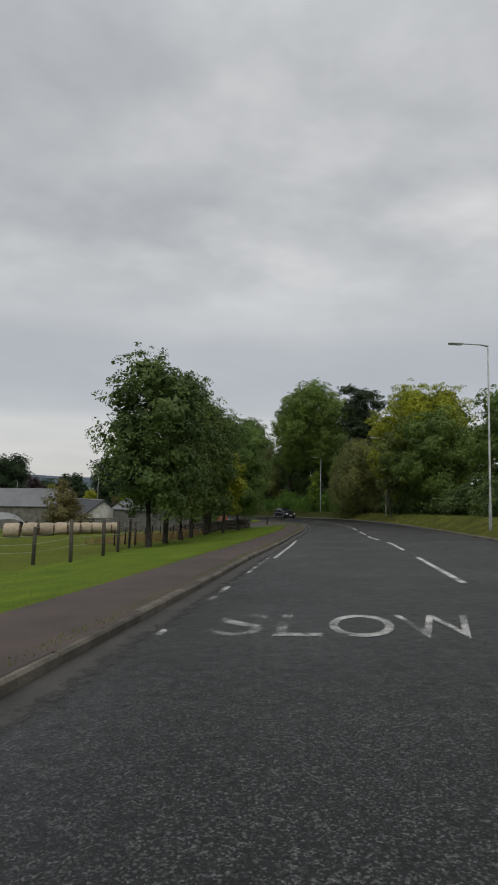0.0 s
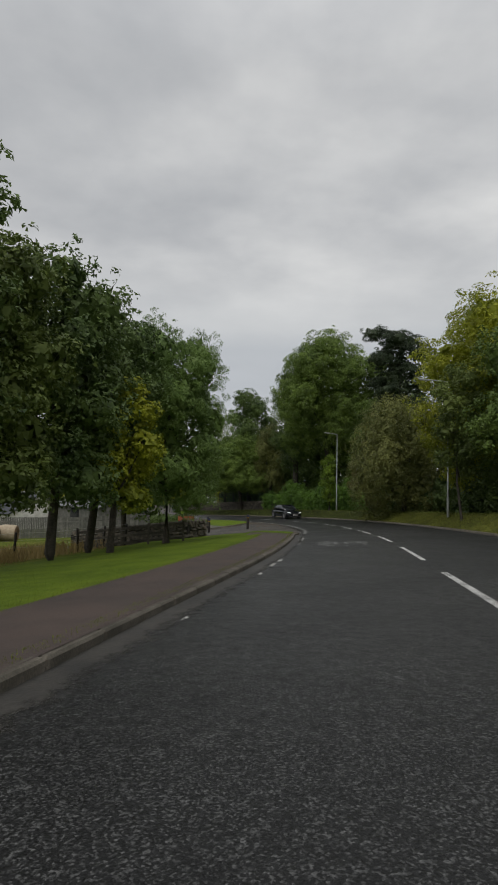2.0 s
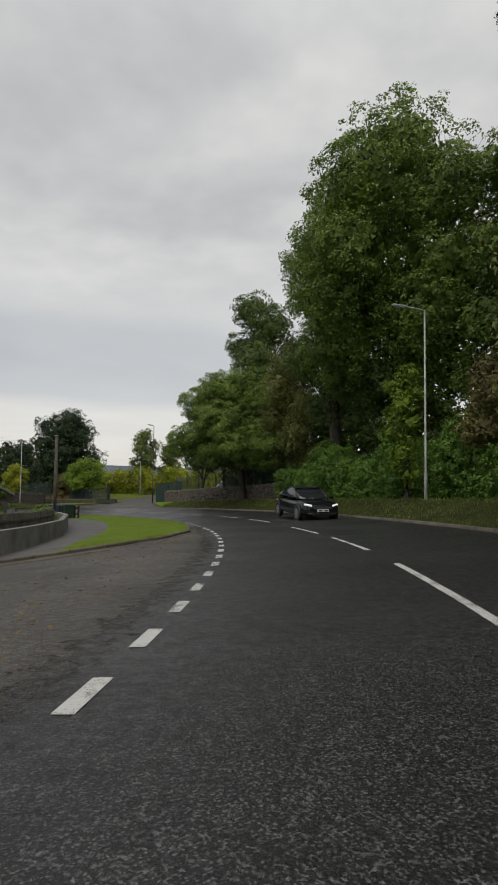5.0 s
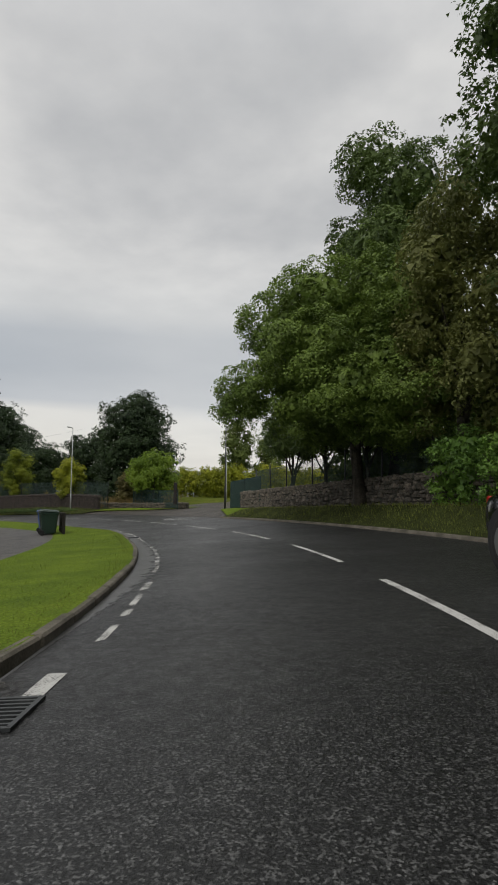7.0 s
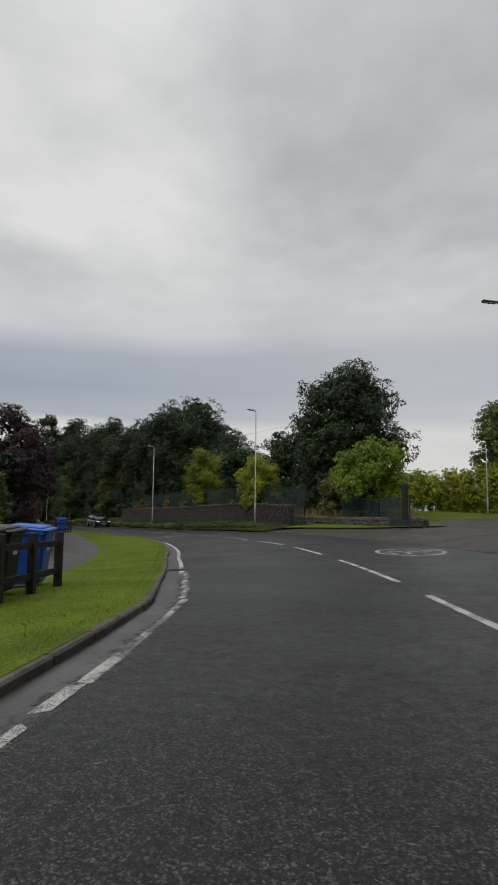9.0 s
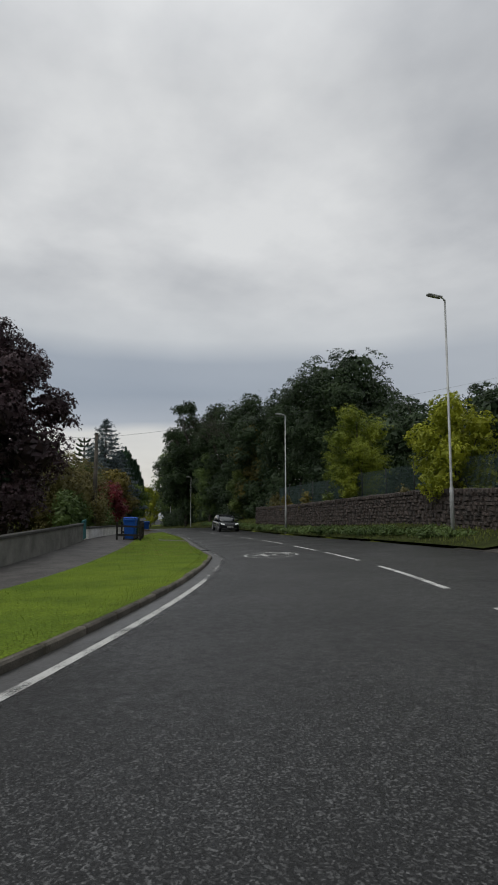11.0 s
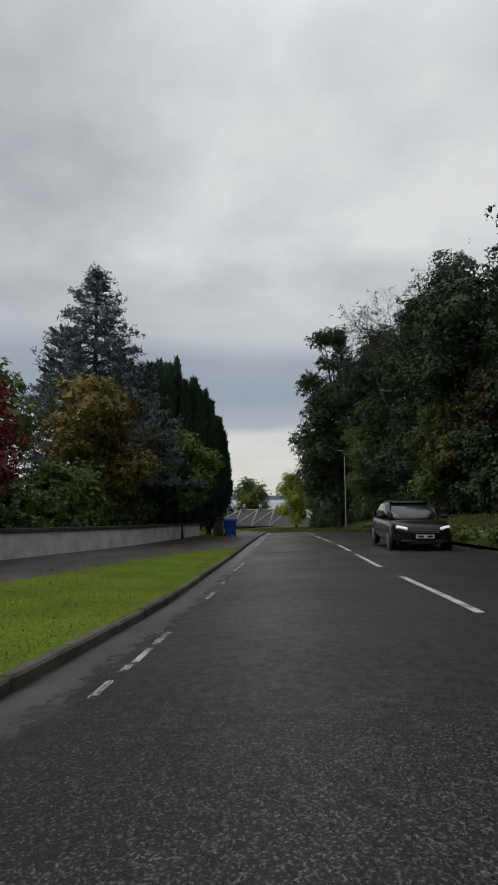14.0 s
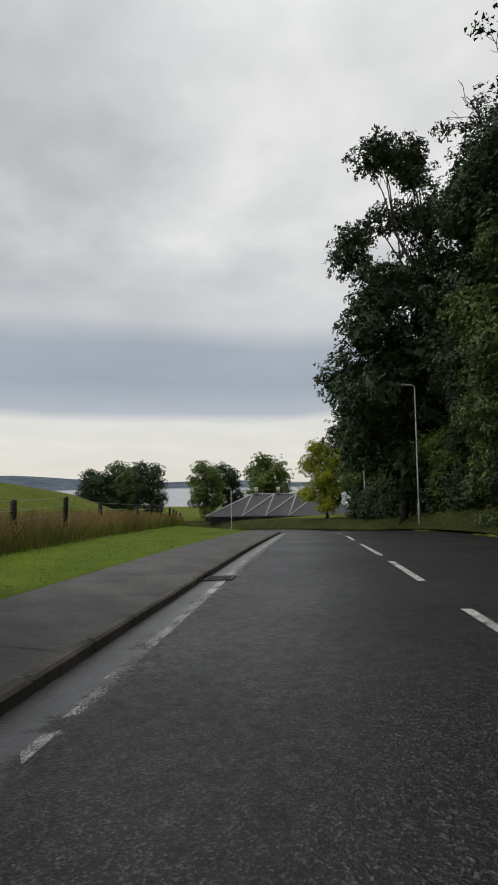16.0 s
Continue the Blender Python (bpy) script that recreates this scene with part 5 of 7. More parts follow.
# wood on the right of the descent; its shade is put into the L_SHADE leaf colour
W2 = "trees along the descent"
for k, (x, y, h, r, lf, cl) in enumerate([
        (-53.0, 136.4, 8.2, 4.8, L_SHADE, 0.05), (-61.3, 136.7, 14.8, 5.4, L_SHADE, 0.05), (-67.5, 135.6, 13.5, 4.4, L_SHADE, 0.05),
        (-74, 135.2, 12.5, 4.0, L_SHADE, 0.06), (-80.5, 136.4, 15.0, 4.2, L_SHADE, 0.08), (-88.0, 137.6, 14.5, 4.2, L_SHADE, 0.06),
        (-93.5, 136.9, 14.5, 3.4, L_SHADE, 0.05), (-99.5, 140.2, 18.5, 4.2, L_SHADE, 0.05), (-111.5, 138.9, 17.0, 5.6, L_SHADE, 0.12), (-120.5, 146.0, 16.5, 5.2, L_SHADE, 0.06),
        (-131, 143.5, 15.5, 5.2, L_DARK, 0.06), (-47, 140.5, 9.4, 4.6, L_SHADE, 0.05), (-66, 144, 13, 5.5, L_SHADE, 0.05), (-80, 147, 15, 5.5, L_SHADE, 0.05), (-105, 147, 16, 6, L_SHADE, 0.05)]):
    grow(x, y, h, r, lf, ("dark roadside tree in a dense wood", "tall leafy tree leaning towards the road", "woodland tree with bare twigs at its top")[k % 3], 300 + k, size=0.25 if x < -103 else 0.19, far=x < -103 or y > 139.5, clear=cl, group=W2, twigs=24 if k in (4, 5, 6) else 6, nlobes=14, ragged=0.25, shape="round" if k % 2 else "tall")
for k, x in enumerate((-98, -102, -106.5, -111, -115.5, -120, -124.5, -129, -133)):
    grow(x, 140.4 - 0.145 * (x + 106.3) + 0.5 * (k % 2), 4.6 + 0.5 * (k % 3), 2.5, (L_DARK, L_SHADE, L_OAK)[k % 3], "low dense thicket growing under the roadside trees", 340 + k, size=0.2, clear=0.0, group=W2, nlobes=10, trunk=0.08)
grow(-92.0, 135.6, 10.0, 2.3, L_DARK, "lighter green tree at the wood's edge", 320, size=0.19, clear=0.1, group=W2)
grow(-76, 133.0, 5.6, 1.8, L_OAK, "small tree with leaves turning gold", 321, size=0.18, clear=0.06, group=W2)
grow(-133.5, 138.6, 8.6, 3.0, L_YEL, "pale yellow-green tree at the foot of the hill", 322, size=0.22, clear=0.08, group=W2)


def open_tree(x, y, h, r, off, leaf, label, seed, n_leaf=22000, size=0.16, z0=0.55):
    """A tall tree with an airy head: forked limbs that show between tufts of leaves."""
    rl, rng = random.Random(seed), np.random.RandomState(seed)
    ob = thing("tree", label, "tree", (x, y, ground_at(x, y)), group=W2)
    bm = bmesh.new()
    fork = Vector((off[0] * 0.5, off[1] * 0.5, h * z0 * 0.92))
    tube(bm, [(0, 0, -0.3), (0.1, -0.1, h * 0.25), fork], [0.3, 0.22, 0.16], 8)
    lobes = []
    for i in range(7):
        a = i * 2.4 + rl.uniform(-0.4, 0.4)
        q = r * (0.35 + 0.55 * rl.random())
        f = (i + 0.5) / 7
        mid = fork.lerp(Vector((off[0] + math.cos(a) * q * 0.6, off[1] + math.sin(a) * q * 0.6, h * (z0 + (0.98 - z0) * f * 0.8))), 0.75) + Vector((rl.uniform(-0.3, 0.3), rl.uniform(-0.3, 0.3), 0))
        tube(bm, [fork, fork.lerp(mid, 0.5) + Vector((rl.uniform(-0.25, 0.25), rl.uniform(-0.25, 0.25), 0)), mid], [0.12, 0.09, 0.065], 6)
        for j in range(4):
            b = a + rl.uniform(-1.3, 1.3)
            w = r * rl.uniform(0.6, 1.0) * math.sin(math.pi * (0.2 + 0.7 * f))
            en = Vector((off[0] + math.cos(b) * w, off[1] + math.sin(b) * w, h * (z0 + (1.0 - z0) * f) + rl.uniform(-0.3, 0.9)))
            k = mid.lerp(en, 0.5) + Vector((rl.uniform(-0.25, 0.25), rl.uniform(-0.25, 0.25), 0.15))
            tube(bm, [mid, k, en], [0.05, 0.03, 0.01], 5)
            for g in range(3):
                t = k.lerp(en, rl.random()) + Vector((rl.uniform(-0.6, 0.6), rl.uniform(-0.6, 0.6), rl.uniform(-0.1, 0.6)))
                tube(bm, [k.lerp(en, 0.2 * g), t], [0.018, 0.005], 3)
            lobes.append((en.x, en.y, en.z, 0.95, 0.95, 0.7))
    part("trunk", bm, M_BARK, ob)
    co, idx = leaf_cloud(lobes, n_leaf, size, rng, per=20, spread=0.2, ragged=0.2, core=0.05)
    c = new("crown", quick_mesh("crown", co, 3, idx, (leaf,)))
    c.parent = ob


open_tree(-100.5, 139.2, 18.2, 3.1, (-0.6, -4.4), L_SHADE, "tall roadside tree with limbs showing through an airy crown", 330)


def bare_tree(x, y, h, r, off, seed, forks=4):
    """A tree whose head has shed its leaves: limbs that fork again and again into fine twigs, with a few leaves left."""
    rl, rng = random.Random(seed), np.random.RandomState(seed)
    ob = thing("tree", "tall tree with a bare twiggy head above the wood", "tree", (x, y, ground_at(x, y)), group=W2)
    bm = bmesh.new()
    base = Vector((off[0], off[1], h - r * 1.5))
    tube(bm, [(0, 0, -0.3), (off[0] * 0.4, off[1] * 0.4, h * 0.4), base], [0.28, 0.2, 0.14], 7)
    tips = []

    def limb(p, d, ln, w, k):
        bend = Vector((rl.uniform(-0.2, 0.2), rl.uniform(-0.2, 0.2), rl.uniform(0, 0.15))) * ln
        q = p + d * ln
        tube(bm, [p, p.lerp(q, 0.5) + bend, q], [w, w * 0.8, w * 0.6], 5 if k < 2 else 3)
        if k >= forks:
            tips.append(q)
            return
        for i in range(3 if k > 1 else 4):
            e = (d + Vector((rl.uniform(-0.75, 0.75), rl.uniform(-0.75, 0.75), rl.uniform(-0.35, 0.5)))).normalized()
            limb(q if i else p.lerp(q, 0.7), e, ln * rl.uniform(0.6, 0.85), w * 0.55, k + 1)

    for i in range(6):
        a = i * 1.05 + rl.uniform(-0.3, 0.3)
        limb(base, Vector((math.cos(a) * 0.8, math.sin(a) * 0.8, rl.uniform(0.15, 0.95))).normalized(), r * 0.42, 0.06, 1)
    part("trunk", bm, M_BARK, ob)
    lobes = [(t.x, t.y, t.z, 0.25, 0.25, 0.2) for t in tips[::5]]
    co, idx = leaf_cloud(lobes, 1500, 0.12, rng, per=6, spread=0.16, core=0)
    c = new("crown", quick_mesh("crown", co, 3, idx, (L_SHADE,)))
    c.parent = ob


bare_tree(-83.0, 138.6, 16.2, 4.6, (0.6, -3.6), 332, 6)
bare_tree(-89.0, 138.0, 14.8, 3.2, (0.2, -3.2), 333)
# L_SHADE here too: shade painted into leaf colour, beside the lamp and low down
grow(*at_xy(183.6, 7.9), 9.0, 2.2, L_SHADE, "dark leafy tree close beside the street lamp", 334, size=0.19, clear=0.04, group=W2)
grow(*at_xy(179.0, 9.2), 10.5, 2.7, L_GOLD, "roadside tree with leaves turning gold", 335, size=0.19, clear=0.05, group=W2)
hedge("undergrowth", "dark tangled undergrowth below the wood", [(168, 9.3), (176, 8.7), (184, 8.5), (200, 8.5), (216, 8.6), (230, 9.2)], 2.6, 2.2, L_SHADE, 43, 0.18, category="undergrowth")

hedge("weeds", "low weeds along the foot of the stone wall", [(138, 7.0), (146, 6.5), (156, 6.35), (168, 6.35), (184, 6.6), (200, 6.6)], 0.24, 0.6, L_DARK, 48, 0.08, category="weeds", bumps=0.5)
for k, (s, l, h, r, lf) in enumerate([(141.5, 8.2, 2.0, 0.6, L_BRN), (145.0, 7.9, 1.7, 0.5, L_BRN), (151.5, 7.6, 1.7, 0.6, L_BRN), (154.5, 7.5, 2.0, 0.6, L_OAK), (158.5, 7.4, 2.2, 0.55, L_GOLD), (163.0, 7.35, 2.3, 0.6, L_GOLD), (166.5, 7.5, 2.4, 0.8, L_BRN)]):
    grow(*at_xy(s, l), h, r, lf, "straggling shrub growing against the mesh fence", 500 + k, size=0.1, clear=0.1, group="shrubs on the wall", category="shrub", name="shrub", nlobes=6, ragged=0.5, cover=0.4, trunk=0.04)

# gardens on the left
grow(*at_xy(154.5, -9.8), 4.4, 2.9, L_BRN, "brown weeping garden tree behind a low wall", 60, size=0.11, clear=0.1, shape="weep", group="garden trees", twigs=20)
grow(*at_xy(162.5, -7.2), 3.7, 1.85, L_RED, "crimson japanese maple in a garden", 61, size=0.1, clear=0.2, group="garden trees")
grow(*at_xy(170.3, -6.4), 5.5, 2.1, L_GOLD, "garden tree with bronze and gold leaves", 62, size=0.11, clear=0.14, group="garden trees")
grow(*at_xy(160, -11.5), 6.5, 2.6, L_MID, "green garden tree behind the maple", 63, size=0.16, clear=0.1, group="garden trees")
grow(*at_xy(147, -12.5), 5.6, 2.4, L_YEL, "golden conifer growing in a garden", 64, size=0.16, clear=0.05, group="garden trees", shape="cone")
grow(*at_xy(142, -11.5), 6.5, 2.3, L_YEW, "tall dark green conifer in a hedge", 65, size=0.2, clear=0.03, group="garden trees", shape="tall")
grow(*at_xy(136, -13), 6.2, 2.8, L_DARK, "dark green tree in a hedged garden", 66, size=0.2, clear=0.05, group="garden trees")
grow(-43.8, 107.6, 9.0, 2.6, L_PUR, "copper-leaved tree in a garden", 67, size=0.2, clear=0.12, group="garden trees")
grow(*at_xy(128, -12.5), 5.0, 2.6, L_MID, "leafy green shrub tree in a garden", 68, size=0.18, clear=0.05, group="garden trees")
grow(*at_xy(175.2, -4.5), 4.6, 1.5, L_LIME, "leafy shrub hanging over the end of the white wall", 73, size=0.11, clear=0.3, group="garden trees")
grow(*at_xy(166, -8.6), 5.3, 2.1, L_DARK, "dark evergreen shrub behind a garden wall", 69, size=0.14, clear=0.02, group="garden trees")
grow(*at_xy(159, -8.6), 3.2, 1.6, L_DARK, "dark evergreen shrub behind a garden wall", 70, size=0.13, clear=0.02, group="garden trees")
for k, (s, l, h) in enumerate([(92, -12, 3.2), (100, -12.5, 3.6), (112, -12, 3.4), (120, -11.5, 3.2)]):
    grow(*at_xy(s, l), h, 1.8, (L_MID, L_BRN)[k % 2], "rounded garden shrub behind a low wall", 80 + k, size=0.14, clear=0.02, group="garden trees")
hedge("undergrowth", "dark brambles behind the low wall at the bend", [(136, 16.2), (141, 14.5), (147, 13.5)], 1.7, 1.6, L_SHADE, 46, 0.17, category="undergrowth")
hedge("far_hedge", "mixed hedge and young trees beyond the gateway", [(120, 42), (128, 39), (137, 36), (146, 32), (154, 29)], 3.8, 2.4, L_YEL, 47, 0.2)
hedge("garden_hedge", "clipped green hedge above a curved wall", [(76, -8.6), (82, -8.8), (88, -8.4), (96, -8.2)], 1.1, 0.9, L_DARK, 44, 0.1)
hedge("garden_hedge", "dark hedge behind the white wall", [(150, -8.6), (158, -7.6), (167, -6.3), (174, -5.8)], 2.0, 1.2, L_DARK, 45, 0.12)


def conifer(x, y, h, r, leaf, label, seed, tiers=21, n_leaf=16000, size=0.2):
    """A spruce: whorls of branches, each a flat spray that droops and turns up at its tip."""
    rng = np.random.RandomState(seed)
    z = ground_at(x, y)
    ob = thing("spruce", label, "tree", (x, y, z))
    lobes = []
    bm = bmesh.new()
    tube(bm, [(0, 0, -0.2), (0, 0, h * 0.5), (0, 0, h)], [0.2, 0.11, 0.02], 7)
    for t in range(tiers):
        f = t / (tiers - 1)
        zz = h * (0.24 + 0.73 * f)
        rr = r * (1 - f) ** 0.75 + 0.14
        nb = max(4, int(11 * (1 - f) + 3))
        for b in range(nb):
            a = b * 6.283 / nb + t * 0.7 + rng.uniform(-0.2, 0.2)
            k = rng.uniform(0.8, 1.15)
            for q in (0.45, 0.75, 1.0):
                lobes.append((math.cos(a) * rr * q * k, math.sin(a) * rr * q * k, zz - 0.16 * rr * q + (0.12 if q == 1 else 0), 0.3 + 0.11 * rr, 0.3 + 0.11 * rr, 0.22))
            tube(bm, [(0, 0, zz), (math.cos(a) * rr * k, math.sin(a) * rr * k, zz - 0.12 * rr)], [0.03, 0.008], 4)
    part("trunk", bm, M_BARK, ob)
    co, idx = leaf_cloud(lobes, n_leaf, size, rng, per=9, spread=0.09, needle=True, inner=0.5, droop=-0.1, core=0.25, deep=0.8)
    c = new("crown", quick_mesh("crown", co, 3, idx, (leaf,)))
    c.parent = ob


conifer(*at_xy(172.3, -7.2), 10.2, 3.1, L_SPR, "blue-grey spruce with silvery tiered branches", 71, n_leaf=50000, size=0.13)


def yew(x, y, h, r, low, seed):
    """A group of upright shoots, packed into dark pointed columns of up-swept sprays; low: height of the bare foot."""
    rng = np.random.RandomState(seed)
    ob = thing("yew", "dark upright yew of packed pointed columns", "tree", (x, y, ground_at(x, y)), group="dark yews at the wall end")
    bm = bmesh.new()
    tube(bm, [(0, 0, -0.3), (0.03, 0, low * 0.5), (0, 0.02, low + 0.4)], [0.19, 0.15, 0.13], 7)
    tris = []
    nc = 12
    for k in range(nc):
        a, q = k * 2.4 + rng.uniform(-0.2, 0.2), r * math.sqrt((k + 0.15) / nc)
        hh = h * (1 - 0.2 * (q / r) ** 2) * rng.uniform(0.88, 1.04)
        cx, cy = math.cos(a) * q, math.sin(a) * q
        tube(bm, [(cx * 0.15, cy * 0.15, low * 0.4), (cx * 0.9, cy * 0.9, low + 0.5), (cx, cy, hh * 0.95)], [0.06, 0.05, 0.012], 5)
        foot = low + (0.25 + 0.5 * rng.rand()) * (q / r) * 0.8
        n = 2300 if q > 0.45 * r else 1300
        f = rng.rand(n) ** 0.85
        ang = rng.uniform(0, 6.283, n)
        w = 0.42 * r * np.minimum(1, 3.2 * f + 0.35) * (1 - f) ** 0.62 + 0.035
        w = w * (1 + 0.2 * np.sin(ang * 3 + f * 17 + k) + 0.16 * np.sin(f * 41 + ang * 2 + k * 2))
        w = w * np.where(rng.rand(n) < 0.12, rng.uniform(1.05, 1.3, n), rng.uniform(0.72, 1.04, n))
        out = np.stack([np.cos(ang), np.sin(ang), 0 * ang], 1)
        pos = np.array([cx, cy, 0]) + out * w[:, None] + np.array([0, 0, 1.0]) * (foot + (hh - foot) * f)[:, None]
        ax = out * 0.32 + np.array([0, 0, 1.0]) + rng.normal(0, 0.2, (n, 3))
        ax /= np.linalg.norm(ax, axis=1)[:, None]
        side = np.cross(ax, out + rng.normal(0, 0.4, (n, 3)))
        side /= np.linalg.norm(side, axis=1)[:, None]
        ln = rng.uniform(0.16, 0.34, n)[:, None]
        tris.append(np.stack([pos - side * ln * 0.2, pos + side * ln * 0.2, pos + ax * ln], 1).reshape(-1, 3))
    tagged(part("stem", bm, M_BARK, ob), "", "", "", "stuff")
    co = np.vstack(tris)
    c = new("crown", quick_mesh("crown", co, 3, np.arange(len(co)), (L_YEW,)))
    c.parent = ob


for k, (s, l, h, r, low) in enumerate([(174.6, -6.0, 7.4, 1.05, 0.3), (176.4, -5.7, 8.3, 1.05, 0.1), (178.2, -5.3, 8.4, 1.0, 0.12), (179.8, -4.85, 8.0, 0.95, 0.3), (181.2, -4.2, 7.0, 0.8, 0.9), (182.4, -4.0, 5.6, 0.6, 1.3), (176.2, -7.6, 8.0, 1.2, 0.3)]):
    yew(*at_xy(s, l), h, r, low, 90 + k)


def monkey_puzzle(x, y, h):
    ob = thing("monkey_puzzle", "monkey puzzle tree with bare stem and rope-like branches", "tree", (x, y, ground_at(x, y)))
    bm = bmesh.new()
    tube(bm, [(0, 0, -0.2), (0.05, 0, h * 0.6), (0, 0, h)], [0.16, 0.1, 0.04], 7)
    part("trunk", bm, M_BARK, ob)
    rng = random.Random(3)
    bm = bmesh.new()
    for t in range(9):
        z = h * (0.55 + 0.05 * t)
        rr = 1.5 * (1 - 0.07 * t)
        for b in range(6):
            a = b * 1.047 + t * 0.5
            pts = [(math.cos(a) * rr * q, math.sin(a) * rr * q, z - 0.15 * q + 0.45 * q * q) for q in (0.0, 0.4, 0.75, 1.0)]
            tube(bm, pts, [0.05, 0.09, 0.1, 0.05], 6)
    part("crown", bm, L_PINE, ob)


monkey_puzzle(*at_xy(174.4, -9.2), 8.6)

# foot of the hill and beyond the field
for k, (x, y, h, r, lf) in enumerate([(-150, 126.0, 8.0, 2.8, L_OAK), (-152.5, 129.0, 7.6, 2.5, L_SHADE), (-162, 136.0, 9.0, 3.6, L_OAK), (-158, 109.8, 8.0, 3.2, L_SHADE), (-161, 113.6, 8.8, 3.5, L_DARK), (-157, 117.6, 8.7, 3.0, L_SHADE)]):
    grow(x, y, h, r, lf, ("rounded tree at the foot of the hill", "tree of the copse beyond the field")[k > 2], 400 + k, size=0.24, clear=0.06, group="trees below the hill")


# ---- hay bales in the field ----
def hay_bale(x, y, rz, group="hay bales in the field"):
    """A round bale on its side: ridged straw skin in net wrap, with a coiled end."""
    ob = thing("hay_bale", "round straw bale in pale wrap lying in the field", "hay bale", (x, y, ground_at(x, y) + 0.02), rz, group)
    rng = random.Random(int(x * 31 + y * 17))
    bm = bmesh.new()
    n, rows = 28, 7
    rings = []
    for j in range(rows):
        f = j / (rows - 1)
        rr = 0.66 * (1 - 0.10 * abs(2 * f - 1) ** 4) + rng.uniform(-0.008, 0.008)
        rings.append([bm.verts.new((-0.62 + 1.24 * f, math.cos(6.2832 * k / n) * rr, 0.63 + math.sin(6.2832 * k / n) * rr * (0.95 if k > n // 2 else 1))) for k in range(n)])
    for a, b in zip(rings, rings[1:]):
        for k in range(n):
            bm.faces.new((a[k], a[(k + 1) % n], b[(k + 1) % n], b[k])).smooth = True
    part("wrap", bm, M_BALE, ob)
    for sx in (-1, 1):
        bm = bmesh.new()
        tube(bm, [(sx * 0.60, 0, 0.63), (sx * 0.635, 0, 0.63)], [0.585, 0.54], 24)
        for q in range(4):
            rr = 0.46 - 0.12 * q
            pts = [(sx * 0.64, math.cos(6.2832 * k / 14) * rr, 0.63 + math.sin(6.2832 * k / 14) * rr) for k in range(15)]
            tube(bm, pts, [0.018] * 15, 4)
        part("end", bm, M_STRAW, ob, "brown coiled straw end")


M_BALE = mat("pale_straw_wrap", (0.42, 0.35, 0.25), 0.8, 0.25, 4, 40, 0.3, rnd=0.15, col2=(0.30, 0.24, 0.16))
M_STRAW = mat("brown_straw", (0.19, 0.12, 0.07), 0.9, 0.35, 5, 40, 0.5, rnd=0.15)
for x, y, rz in ((-21.4, 40.6, 8), (-19.9, 43.4, 12), (-19.6, 46.6, 6), (-18.9, 48.6, 14), (-18.8, 52.2, 10), (-18.0, 53.8, 8), (-17.3, 55.4, 12), (-16.6, 57.0, 9), (-16.0, 58.6, 11), (-15.4, 60.2, 8)):
    hay_bale(x, y, rz)


# ---- street lamps, poles, wires ----
def lamp_post(x, y, z, h, aim, dark=False, arm=1.1, label=""):
    """A column with a wider base, a short arm and a flat lantern; aim: where the arm points, degrees."""
    ob = thing("street_lamp", label or ("tall black-painted street lamp column" if dark else "tall galvanised street lamp on the grass verge"), "street lamp", (x, y, z), aim, "street lamps")
    m = M_BLKST if dark else M_GALV
    bm = bmesh.new()
    tube(bm, [(0, 0, -1.3), (0, 0, 1.15), (0, 0, 1.25), (0, 0, h)], [0.072, 0.072, 0.048, 0.034], 12)
    col = part("column", bm, m, ob)
    part("access_door", bx(0.09, 0.012, 0.42, 0, -0.07, 0.65, bevel=0.004), m, col)
    bm = bmesh.new()
    tube(bm, [(0, 0, h - 0.05), (arm * 0.3, 0, h + 0.03), (arm, 0, h + 0.09)], [0.035, 0.03, 0.026], 8)
    part("arm", bm, m, ob)
    bm = bmesh.new()
    box(bm, 0.62, 0.2, 0.075, pose(arm + 0.24, 0, h + 0.1, 0, -4, 0), 0.025)
    hd = part("lantern", bm, m, ob)
    part("lens", bx(0.5, 0.15, 0.02, arm + 0.24, 0, h + 0.052, 0, -4, 0, bevel=0.005), plain("lantern_glass", (0.5, 0.5, 0.48), 0.25), hd)


def aim_at(x, y, tx, ty):
    return math.degrees(math.atan2(ty - y, tx - x))


for s, l, dark in ((24.4, 6.45, False), (56.5, 7.0, False)):
    v = P(s, l)
    q = P(s, 0)
    lamp_post(v.x, v.y, v.z, 8.0, aim_at(v.x, v.y, q.x, q.y), dark)
for x, y, z, tx, ty, dark, h in ((10.6, 79.05, -1.62, 3, 76, False, 8.1), (-13.87, 114.4, -3.6, -20, 107, True, 8.2), (-35.0, 122.06, -4.78, -36, 114, False, 8.1), (-55.73, 127.03, -6.0, -57, 121, False, 8.0), (-84.0, 134.7, -7.1, -84.6, 128, False, 8.1), (-106.3, 137.8, -9.2, -107, 131, False, 8.1), (-126.3, 140.7, -11.0, -127, 133, False, 8.1), (-24.6, 138.8, -4.2, -26, 136, False, 5.1), (-138, 128.6, -13.0, -136, 124, False, 5.6)):
    lamp_post(x, y, z, h, aim_at(x, y, tx, ty), dark, 0.95 if x > 0 or -90 < x < -80 else 0.22)


